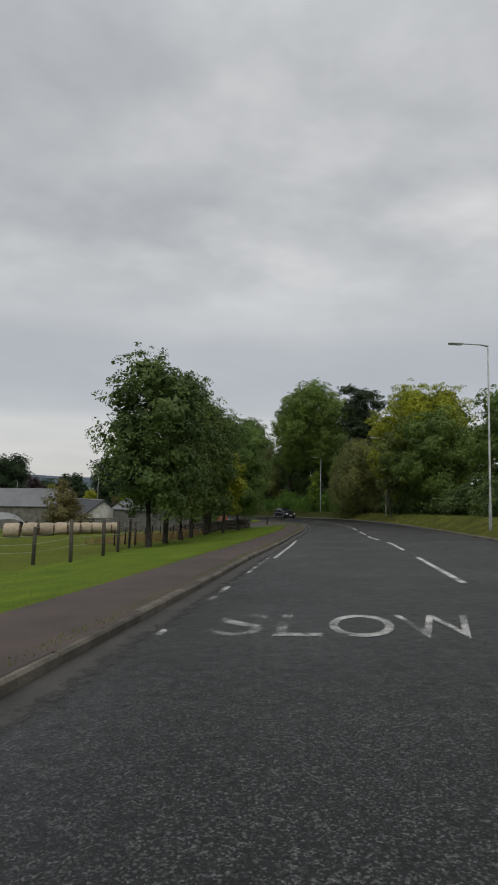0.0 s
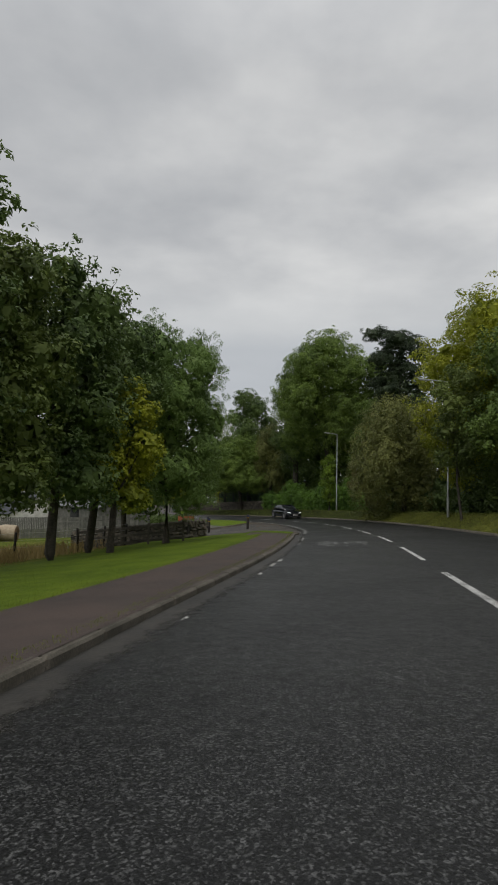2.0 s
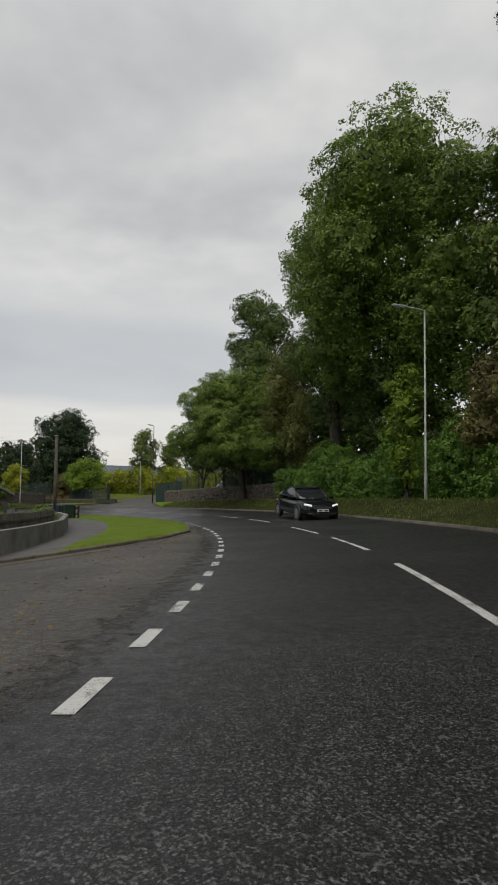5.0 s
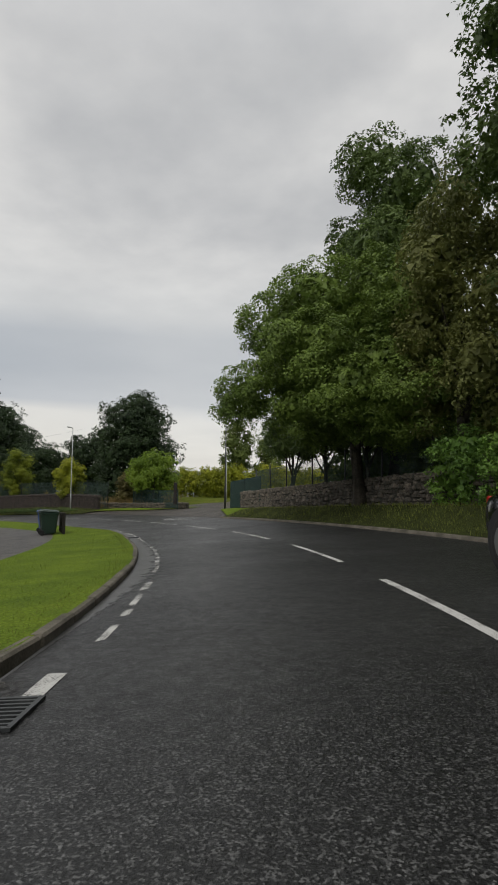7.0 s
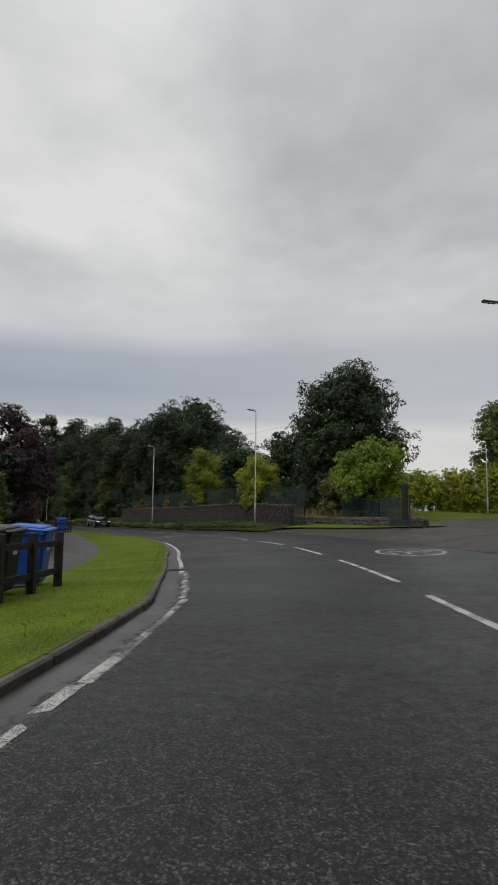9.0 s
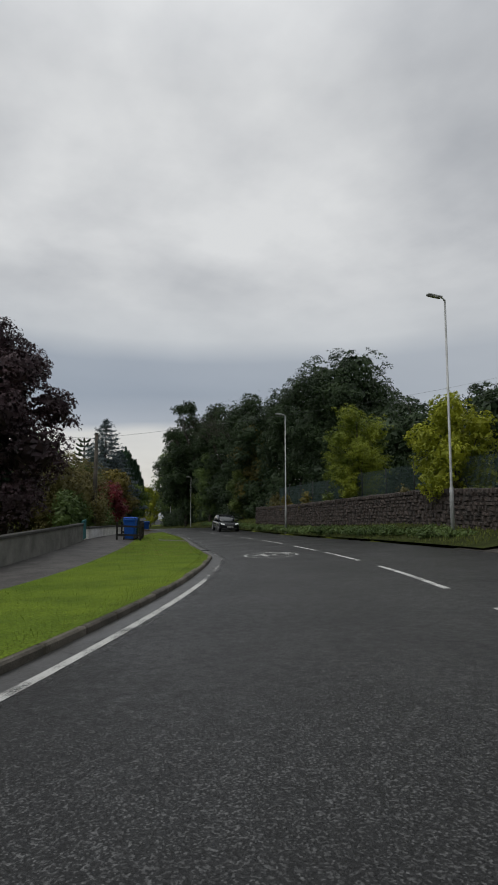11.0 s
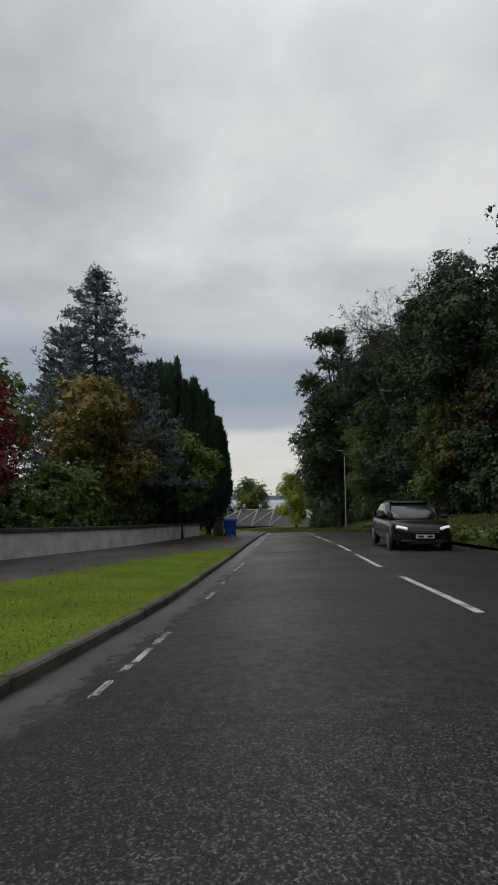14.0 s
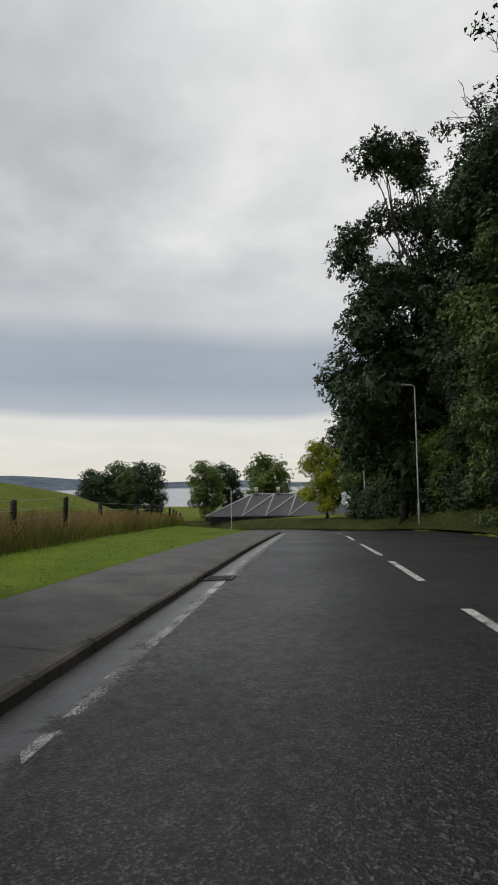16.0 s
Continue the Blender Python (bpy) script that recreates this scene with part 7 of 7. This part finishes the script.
# ---- buildings ----
def gable(name, x, y, z, rz, w, d, eaves, ridge, wall_m, roof_m, label, openings=(), over=0.3):
    """A plain building: four walls with gables, a pitched roof of two thick slopes, and the openings listed as (face, across, up, width, height)."""
    ob = thing(name, label, "building", (x, y, z), rz)
    bm = bmesh.new()
    b = [bm.verts.new(p) for p in ((-w / 2, -d / 2, -0.8), (w / 2, -d / 2, -0.8), (w / 2, d / 2, -0.8), (-w / 2, d / 2, -0.8))]
    t = [bm.verts.new(p) for p in ((-w / 2, -d / 2, eaves), (w / 2, -d / 2, eaves), (w / 2, d / 2, eaves), (-w / 2, d / 2, eaves))]
    g = [bm.verts.new((-w / 2, 0, ridge)), bm.verts.new((w / 2, 0, ridge))]
    bm.faces.new((b[0], b[1], t[1], t[0])); bm.faces.new((b[2], b[3], t[3], t[2]))
    bm.faces.new((b[1], b[2], t[2], g[1], t[1])); bm.faces.new((b[3], b[0], t[0], g[0], t[3]))
    part("wall", bm, wall_m, ob)
    sl = math.atan2(ridge - eaves, d / 2)
    L = math.hypot(ridge - eaves, d / 2) + over
    for sgn in (-1, 1):
        m = pose(0, 0, ridge + 0.06) @ pose(0, 0, 0, math.degrees(-sl) * sgn, 0, 0) @ pose(0, sgn * L / 2, 0)
        part("roof", box(bmesh.new(), w + 2 * over, L, 0.12, m, 0.01), roof_m, ob)
    part("ridge", bx(w + 2 * over, 0.25, 0.12, 0, 0, ridge + 0.13, bevel=0.03), M_LEAD, ob)
    for face, a, u, ww, hh in openings:
        if face == "s":
            m = (a, -d / 2 - 0.02, u, ww, 0.08, hh)
        else:
            m = (-w / 2 - 0.02, a, u, 0.08, ww, hh)
        wn = part("window", bx(m[3], m[4], m[5], m[0], m[1], m[2]), plain("dark_window_glass", (0.02, 0.022, 0.025), 0.08), ob)
        part("frame", bx(m[3] + (0.14 if face == "s" else -0.02), m[4] + (0.14 if face != "s" else -0.02), 0.08, m[0], m[1], m[2] - hh / 2 - 0.04), M_RENDER, wn)
    return ob


M_METAL = mat("grey_metal_roof", (0.15, 0.155, 0.16), 0.6, 0.25, 0.6, 12, 0.2)
gable("barn", -39, 86, ground_at(-39, 86), 12, 18, 9, 4.4, 6.9, M_CONC, M_METAL, "long grey barn with a metal roof", [("s", -4, 1.4, 2.6, 2.4), ("s", 3, 1.5, 1.2, 1.0)])
gable("farm_shed", -16, 82.5, -4.2, -38, 9, 6, 2.4, 4.0, M_GTIMB, M_METAL, "weathered grey shed with a pitched roof", [("s", 0, 1.2, 1.6, 1.9)])
gable("cottage", -58, 104, ground_at(-58, 104), 10, 12, 7, 2.6, 4.8, M_CONC, M_SLATE, "grey rendered cottage behind the yard", [("s", -3, 1.5, 1.1, 1.2), ("s", 3, 1.5, 1.1, 1.2)])
gable("bungalow", *at_xy(112, -20), ground_at(*at_xy(112, -20)), heading(112) + 90, 12, 7, 2.4, 4.6, M_RENDER, M_SLATE, "rendered bungalow among garden shrubs", [("s", -3, 1.4, 1.5, 1.2), ("s", 2.5, 1.4, 1.5, 1.2)])


def polytunnel(x, y, z, rz):
    ob = thing("polytunnel", "pale polythene tunnel with metal hoops", "polytunnel", (x, y, z), rz)
    film = mat("polythene", (0.26, 0.27, 0.27), 0.4, 0.25, 0.8, 8)
    co, idx = [], []
    for i in range(9):
        for k in range(13):
            a = math.pi * k / 12
            co.append((-6 + 1.5 * i, math.cos(a) * 2.6, math.sin(a) * 2.0))
    for i in range(8):
        for k in range(12):
            a = i * 13 + k
            idx += [a, a + 1, a + 14, a + 13]
    c = new("cover", quick_mesh("cover", co, 4, idx, (film,), True)); c.parent = ob
    for i in range(9):
        bm = bmesh.new()
        tube(bm, [(-6 + 1.5 * i, math.cos(math.pi * k / 12) * 2.63, math.sin(math.pi * k / 12) * 2.03) for k in range(13)], [0.03] * 13, 6)
        part("hoop", bm, M_GALV, ob)


polytunnel(-28.5, 61.0, ground_at(-28.5, 61.0), 117)


def hip_house(x, y, z, rz, w, d, eaves, ridge):
    """The house at the foot of the hill: a long slate roof with hips, pale lead over its folds, small chimneys, low dark walls and windows."""
    ob = thing("house", "long low house with a dark slate hipped roof and pale ridges", "house", (x, y, z), rz)
    glass = plain("dark_window_glass", (0.02, 0.022, 0.025), 0.08)
    bm = bmesh.new()
    box(bm, w - 0.8, d - 0.8, eaves + 1.0, pose(0, 0, eaves / 2 - 0.5))
    part("wall", bm, M_COPE, ob)
    e = [(-w / 2, -d / 2, eaves), (w / 2, -d / 2, eaves), (w / 2, d / 2, eaves), (-w / 2, d / 2, eaves)]
    tops = [(-w / 2 + d * 0.62 + k * (w - d * 1.24) / 3, 0, ridge) for k in range(4)]
    feet = [(t[0] - 1.0, -d / 2, eaves - 0.05) for t in tops[:3]]
    bm = bmesh.new()
    ve, vt, vf = ([bm.verts.new(p) for p in q] for q in (e, tops, feet))
    # the road side is folded: planes meet in hips that run from the ridge down to the eaves
    bm.faces.new((ve[0], vf[0], vt[0]))
    for k in range(3):
        bm.faces.new((vf[k], vt[k + 1], vt[k]))
        if k < 2:
            mid = bm.verts.new(((feet[k][0] + feet[k + 1][0]) / 2, -d / 2 + 0.35, eaves + 0.05))
            bm.faces.new((vf[k], mid, vt[k + 1])); bm.faces.new((mid, vf[k + 1], vt[k + 1]))
    bm.faces.new((vf[2], ve[1], vt[3]))
    bm.faces.new((ve[1], ve[2], vt[3])); bm.faces.new((ve[2], ve[3], *vt)); bm.faces.new((ve[3], ve[0], vt[0]))
    part("roof", bm, M_SLATE, ob)
    runs = [(e[0], tops[0]), (e[1], tops[3]), (tops[0], tops[3])] + [(tops[k], feet[k]) for k in range(3)] + [(tops[k + 1], feet[k]) for k in range(3)]
    for a, b in runs:
        bm = bmesh.new(); tube(bm, [a, b], [0.12, 0.12], 6)
        part("ridge_tile", bm, M_LEAD, ob)
    part("gutter", bx(w, 0.14, 0.12, 0, -d / 2 - 0.06, eaves - 0.08, bevel=0.02), M_BLKST, ob)
    for t in tops[:3]:
        ch = part("chimney", bx(0.5, 0.5, 0.5, t[0] + 0.5, 0, ridge + 0.2, bevel=0.02), M_CONC, ob)
        for k in (-0.13, 0.13):
            bm = bmesh.new(); tube(bm, [(t[0] + 0.5 + k, 0, ridge + 0.4), (t[0] + 0.5 + k, 0, ridge + 0.95)], [0.1, 0.07], 8)
            part("chimney_pot", bm, M_RENDER, ch)
    n = 8
    for k in range(n):
        cx = -w / 2 + w * (k + 0.5) / n
        wn = part("window", bx(1.2, 0.06, 1.1, cx, -d / 2 + 0.38, eaves * 0.55), glass, ob)
        part("sill", bx(1.35, 0.14, 0.06, cx, -d / 2 + 0.36, eaves * 0.55 - 0.6), M_LEAD, wn)


hip_house(-147.5, 136.4, -13.2, 80, 20, 9.0, 2.3, 4.9)


# ---- cars ----
def car(x, y, z, rz, paint, label, length=4.4, width=1.8, height=1.48, van=False, lights=True):
    """A hatchback or van facing +y: lofted lower body with wheel arches, glasshouse, roof, lamps, grille, plate, mirrors, wheels."""
    ob = thing("van" if van else "car", label, "van" if van else "car", (x, y, z), rz)
    ob.scale = (1.05, 1.05, 1.05)
    hl, hw = length / 2, width / 2
    belt = height * (0.62 if not van else 0.58)
    glass = plain("car_glass", (0.02, 0.023, 0.026), 0.03, 0.0, 0.0, 0.9)
    black = plain("black_trim", (0.012, 0.012, 0.013), 0.5)
    chrome = plain("chrome_trim", (0.5, 0.5, 0.5), 0.2, 0.9)
    lamp = plain("lamp_glass", (0.75, 0.76, 0.75), 0.1, 0.0, 0.45 if lights else 0.0)
    rim_m = plain("alloy", (0.3, 0.3, 0.31), 0.35, 0.8)

    def loft(stations, m, name, parent):
        bm = bmesh.new()
        rings = []
        for yy, sect in stations:
            full = [(px, pz) for px, pz in sect] + [(-px, pz) for px, pz in sect[::-1]]
            rings.append([bm.verts.new((px, yy, pz)) for px, pz in full])
        for a, b in zip(rings, rings[1:]):
            n = len(a)
            for k in range(n):
                bm.faces.new((a[k], a[(k + 1) % n], b[(k + 1) % n], b[k])).smooth = True
        bm.faces.new(rings[0]); bm.faces.new(rings[-1][::-1])
        bmesh.ops.recalc_face_normals(bm, faces=bm.faces)
        o = part(name, bm, m, parent)
        sd = o.modifiers.new("round", "SUBSURF")
        sd.levels = sd.render_levels = 2
        return o

    def low(w, z0, z1):
        return [(w * 0.88, z0), (w, z0 + 0.14), (w * 1.0, z0 + (z1 - z0) * 0.55), (w * 0.96, z1 - 0.05), (w * 0.86, z1)]

    nose = 0.68 * height if not van else 0.62 * height
    st = [(-hl, low(hw * 0.8, 0.38, belt * 0.9)), (-hl + 0.15, low(hw * 0.94, 0.26, belt * 1.0)), (-hl + 0.8, low(hw, 0.2, belt)), (0, low(hw, 0.19, belt)), (hl - 1.25, low(hw, 0.2, belt * 0.98)),
          (hl - 0.7, low(hw * 0.98, 0.21, nose * 0.93)), (hl - 0.22, low(hw * 0.92, 0.22, nose * 0.82)), (hl, low(hw * 0.72, 0.3, nose * 0.66))]
    body = loft(st, paint, "body", ob)

    def up(w, wt, z0, z1):
        return [(w, z0), (w * 0.5 + wt * 0.5 + 0.02, z0 + (z1 - z0) * 0.5), (wt, z1 - 0.03), (wt * 0.9, z1)]

    front = hl - (1.02 if not van else 0.8)
    cab = [(-hl + 0.12, up(hw * 0.86, hw * 0.66, belt - 0.04, belt + 0.05)), (-hl + (0.55 if not van else 0.2), up(hw * 0.9, hw * 0.74, belt - 0.04, height - 0.1)), (-0.25, up(hw * 0.92, hw * 0.76, belt - 0.04, height - 0.01)), (0.25, up(hw * 0.92, hw * 0.75, belt - 0.04, height - 0.03)), (front - 0.05, up(hw * 0.88, hw * 0.8, belt - 0.05, belt + 0.04))]
    loft(cab, glass, "glasshouse", ob)
    rf = [(-hl + (0.5 if not van else 0.15), [(hw * 0.72, height - 0.11), (hw * 0.68, height - 0.06)]), (-0.25, [(hw * 0.77, height - 0.05), (hw * 0.7, height + 0.012)]), (0.3, [(hw * 0.76, height - 0.07), (hw * 0.69, height - 0.005)]), (0.42, [(hw * 0.76, height - 0.12), (hw * 0.69, height - 0.06)])]
    loft(rf, paint, "roof", ob)
    for sgn in (-1, 1):
        for ya, yb, za, zb, wa, wb in ((front - 0.2, 0.38, belt, height - 0.1, 0.80, 0.70), (-0.2, -0.22, belt - 0.02, height - 0.06, 0.86, 0.72)):
            bm = bmesh.new(); tube(bm, [(sgn * hw * wa, ya, za), (sgn * hw * (wa + wb) / 2 + sgn * 0.015, (ya + yb) / 2, (za + zb) / 2), (sgn * hw * wb, yb, zb)], [0.04, 0.035, 0.035], 6)
            part("pillar", bm, paint if not van else paint, ob)
        for yw in (hl - 0.85, -hl + 0.8):
            bm = bmesh.new()
            R = 0.33
            tube(bm, [(sgn * (hw - 0.2), yw, R), (sgn * (hw - 0.17), yw, R), (sgn * (hw - 0.01), yw, R), (sgn * (hw + 0.005), yw, R)], [R - 0.06, R, R, R - 0.05], 22)
            wh = part("wheel", bm, M_RUBBER, ob)
            bm = bmesh.new()
            tube(bm, [(sgn * (hw + 0.0), yw, R), (sgn * (hw + 0.012), yw, R)], [R * 0.68, R * 0.62], 18)
            part("rim", bm, rim_m, wh)
            bm = bmesh.new()
            tube(bm, [(sgn * (hw - 0.1), yw, R + 0.03), (sgn * (hw + 0.002), yw, R + 0.03)], [R + 0.06, R + 0.06], 22)
            part("wheel_arch", bm, black, ob)
        part("headlight", box(bmesh.new(), 0.36, 0.2, 0.1, pose(sgn * hw * 0.66, hl - 0.2, nose * 0.7, 12, sgn * -9, -sgn * 30), 0.035), lamp, ob, "lit clear headlight")
        part("fog_light", bx(0.2, 0.06, 0.08, sgn * hw * 0.62, hl - 0.06, 0.36, 0, 0, -sgn * 18, bevel=0.02), black, ob)
        part("mirror", bx(0.2, 0.1, 0.13, sgn * (hw + 0.09), front - 0.45, belt + 0.07, bevel=0.035), paint, ob)
        part("rear_light", bx(0.16, 0.1, 0.22, sgn * hw * 0.72, -hl + 0.06, belt * 0.82, bevel=0.02), plain("rear_lamp", (0.3, 0.01, 0.01), 0.2), ob)
    part("grille", bx(hw * 0.95, 0.06, 0.11, 0, hl - 0.015, nose * 0.6, bevel=0.02), black, ob)
    part("grille_bar", bx(hw * 0.85, 0.03, 0.025, 0, hl + 0.025, nose * 0.6), chrome, ob, "bright grille bar")
    part("lower_intake", bx(hw * 1.1, 0.06, 0.13, 0, hl - 0.03, 0.34, bevel=0.02), black, ob)
    pl = part("number_plate", bx(0.52, 0.02, 0.11, 0, hl + 0.02, 0.5), plain("plate_white", (0.7, 0.7, 0.68), 0.4), ob, "white front plate")
    for k in (-0.14, 0.12):
        part("plate_bar", bx(0.16, 0.006, 0.06, k, hl + 0.033, 0.5), black, pl)
    for k in (-0.35, 0.2):
        bm = bmesh.new(); tube(bm, [(k, front - 0.15, belt + 0.02), (k + 0.45, front - 0.3, belt + 0.1)], [0.012, 0.008], 5)
        part("wiper", bm, black, ob)
    return ob


PA_BLACK = plain("black_car_paint", (0.008, 0.009, 0.012), 0.12)
PA_GREY = plain("dark_grey_car_paint", (0.022, 0.024, 0.026), 0.2, 0.5)
PA_WHITE = plain("white_van_paint", (0.7, 0.71, 0.71), 0.25)


def road_car(s, l, paint, label, turn=180, **kw):
    v = P(s, l, 0.0)
    car(v.x, v.y, v.z, heading(s) + turn, paint, label, **kw)


road_car(84.6, 4.1, PA_BLACK, "glossy black hatchback with headlights on in the far lane")
road_car(172.0, 4.0, PA_GREY, "dark grey hatchback with headlights on in the far lane", height=1.52)
car(-9.0, 131.0, ground_at(-9.0, 131.0) + 0.1, 170, PA_WHITE, "white people carrier van with headlights on", 4.9, 1.98, 1.97, True)


# ---- small things ----
def drain(s, l):
    m = frame_at(s, l, 0.012)
    ob = thing("drain_cover", "cast iron gully grating in the gutter", "drain")
    ob.matrix_basis = m
    iron = M_BLKST
    for k in (-0.2, 0.2):
        part("rim", bx(0.03, 0.44, 0.02, k, 0, 0), iron, ob)
    for k in (-0.22, 0.22):
        part("rim", bx(0.43, 0.03, 0.02, 0, k, 0), iron, ob)
    for k in range(7):
        part("bar", bx(0.37, 0.022, 0.018, 0, -0.17 + 0.057 * k, 0), iron, ob)


for s in (82.4, 100.6, 113.0, 143.2, 186.0):
    drain(s, KL(s) + 0.24)


def blades(name, label, area, n, h, leaf, seed, wide=0.012, bunch=1.0):
    """Standing blades scattered over strips (s0, s1, l0, l1); l0 and l1 may be functions."""
    rng = np.random.RandomState(seed)
    pos = []
    tot = sum(a[1] - a[0] for a in area)
    for s0, s1, l0, l1 in area:
        k = int(n * (s1 - s0) / tot)
        ss = rng.uniform(s0, s1, k)
        f = rng.rand(k) ** bunch
        for s, q in zip(ss, f):
            a = l0(s) if callable(l0) else l0
            b = l1(s) if callable(l1) else l1
            pos.append(P(s, a + (b - a) * q, UP - 0.02))
    p = np.array([tuple(v) for v in pos])
    n = len(p)
    a = rng.uniform(0, 6.283, n)
    hh = h * rng.uniform(0.5, 1.3, n)[:, None]
    sd = np.stack([np.cos(a), np.sin(a), 0 * a], 1) * wide
    ln = np.stack([-np.sin(a), np.cos(a), 0 * a], 1) * hh * rng.uniform(0, 0.6, n)[:, None]
    up = np.array([0, 0, 1.0]) * hh
    co = np.stack([p - sd, p + sd, p + sd * 0.6 + ln * 0.45 + up * 0.6, p - sd * 0.1 + ln + up], 1).reshape(-1, 3)
    tagged(new(name, quick_mesh(name, co, 4, np.arange(4 * n), (leaf,))), label, "grass", "", "stuff")


def hay_l(s):
    """The near edge of the tall grass along the field fence."""
    return float(np.interp(s, [184, 190, 198, 222], [-4.95, -5.5, -6.1, -9.2]))


blades("grass", "moss and grass tufts growing along the kerb edge", [(0, 50, lambda s: KL(s) - 0.12, lambda s: KL(s) - 0.3), (0, 50, lambda s: KL(s) - 1.5, lambda s: KL(s) - 1.9), (83, 168, lambda s: KL(s) - 0.12, lambda s: KL(s) - 0.4)], 36000, 0.036, L_WEED, 1, 0.005)
blades("grass", "short mown grass blades on the verge", [(0, 50, -3.6, -8), (74, 82, -3.0, -5.2), (83, 160, lambda s: KL(s) - 0.3, lambda s: isl_back(s) + 0.1), (182, 206, -3.2, -6)], 46000, 0.045, L_TURF, 2, 0.006)
blades("weeds", "rough weeds and grass on the far bank", [(30, 112, 5.9, 8.5), (136, 225, 5.9, 8.6)], 32000, 0.11, L_WEED, 3, 0.009)
blades("dry_grass", "tall dry straw-coloured grass along the field fence", [(184, 222, hay_l, lambda s: hay_l(s) - 1.8)], 15000, 0.55, L_HAY, 4, 0.009)
blades("rough_grass", "rank green grass among the dry stems", [(184, 222, lambda s: hay_l(s) + 0.15, lambda s: hay_l(s) - 2.0)], 10000, 0.4, L_WEED, 7, 0.01)
blades("dry_grass", "pale dry grass behind the low wall at the bend", [(136.5, 147, 12.5, 20), (114, 132, 32, 37)], 9000, 0.9, L_HAY, 8, 0.014)
blades("dry_grass", "pale dry grass behind the yard fence", [(36, 50, -10.6, -17), (137, 158, 9.2, 12)], 9000, 0.5, L_HAY, 5, 0.014)


def litter(area, n, seed, label):
    rng = np.random.RandomState(seed)
    co = []
    for k in range(n):
        s0, s1, l0, l1 = area[k % len(area)]
        v = P(rng.uniform(s0, s1), rng.uniform(l0, l1), UP + 0.02)
        a, r = rng.uniform(0, 6.28), rng.uniform(0.02, 0.05)
        c, s = math.cos(a) * r, math.sin(a) * r
        for dx, dy, dz in ((c, s, 0), (-s * 0.6, c * 0.6, 0.012), (-c, -s, 0.004), (s * 0.6, -c * 0.6, 0.014)):
            co.append((v.x + dx, v.y + dy, v.z + dz))
    tagged(new("fallen_leaves", quick_mesh("fallen_leaves", co, 4, np.arange(4 * n), (M_LEAFD,))), label, "leaves", "", "stuff")


litter([(138, 160, -2.2, -5.2), (160, 180, -3.0, -4.6), (169, 178, -3.4, -4.4), (171, 178, -3.7, -4.3), (174, 179.5, -2.2, -3.6), (175, 179.5, -2.6, -3.6), (182, 205, -3.4, -8), (182, 200, -3.2, -6), (62, 76, -1.9, -4)], 3300, 6, "scattered fallen leaves on grass and footway")
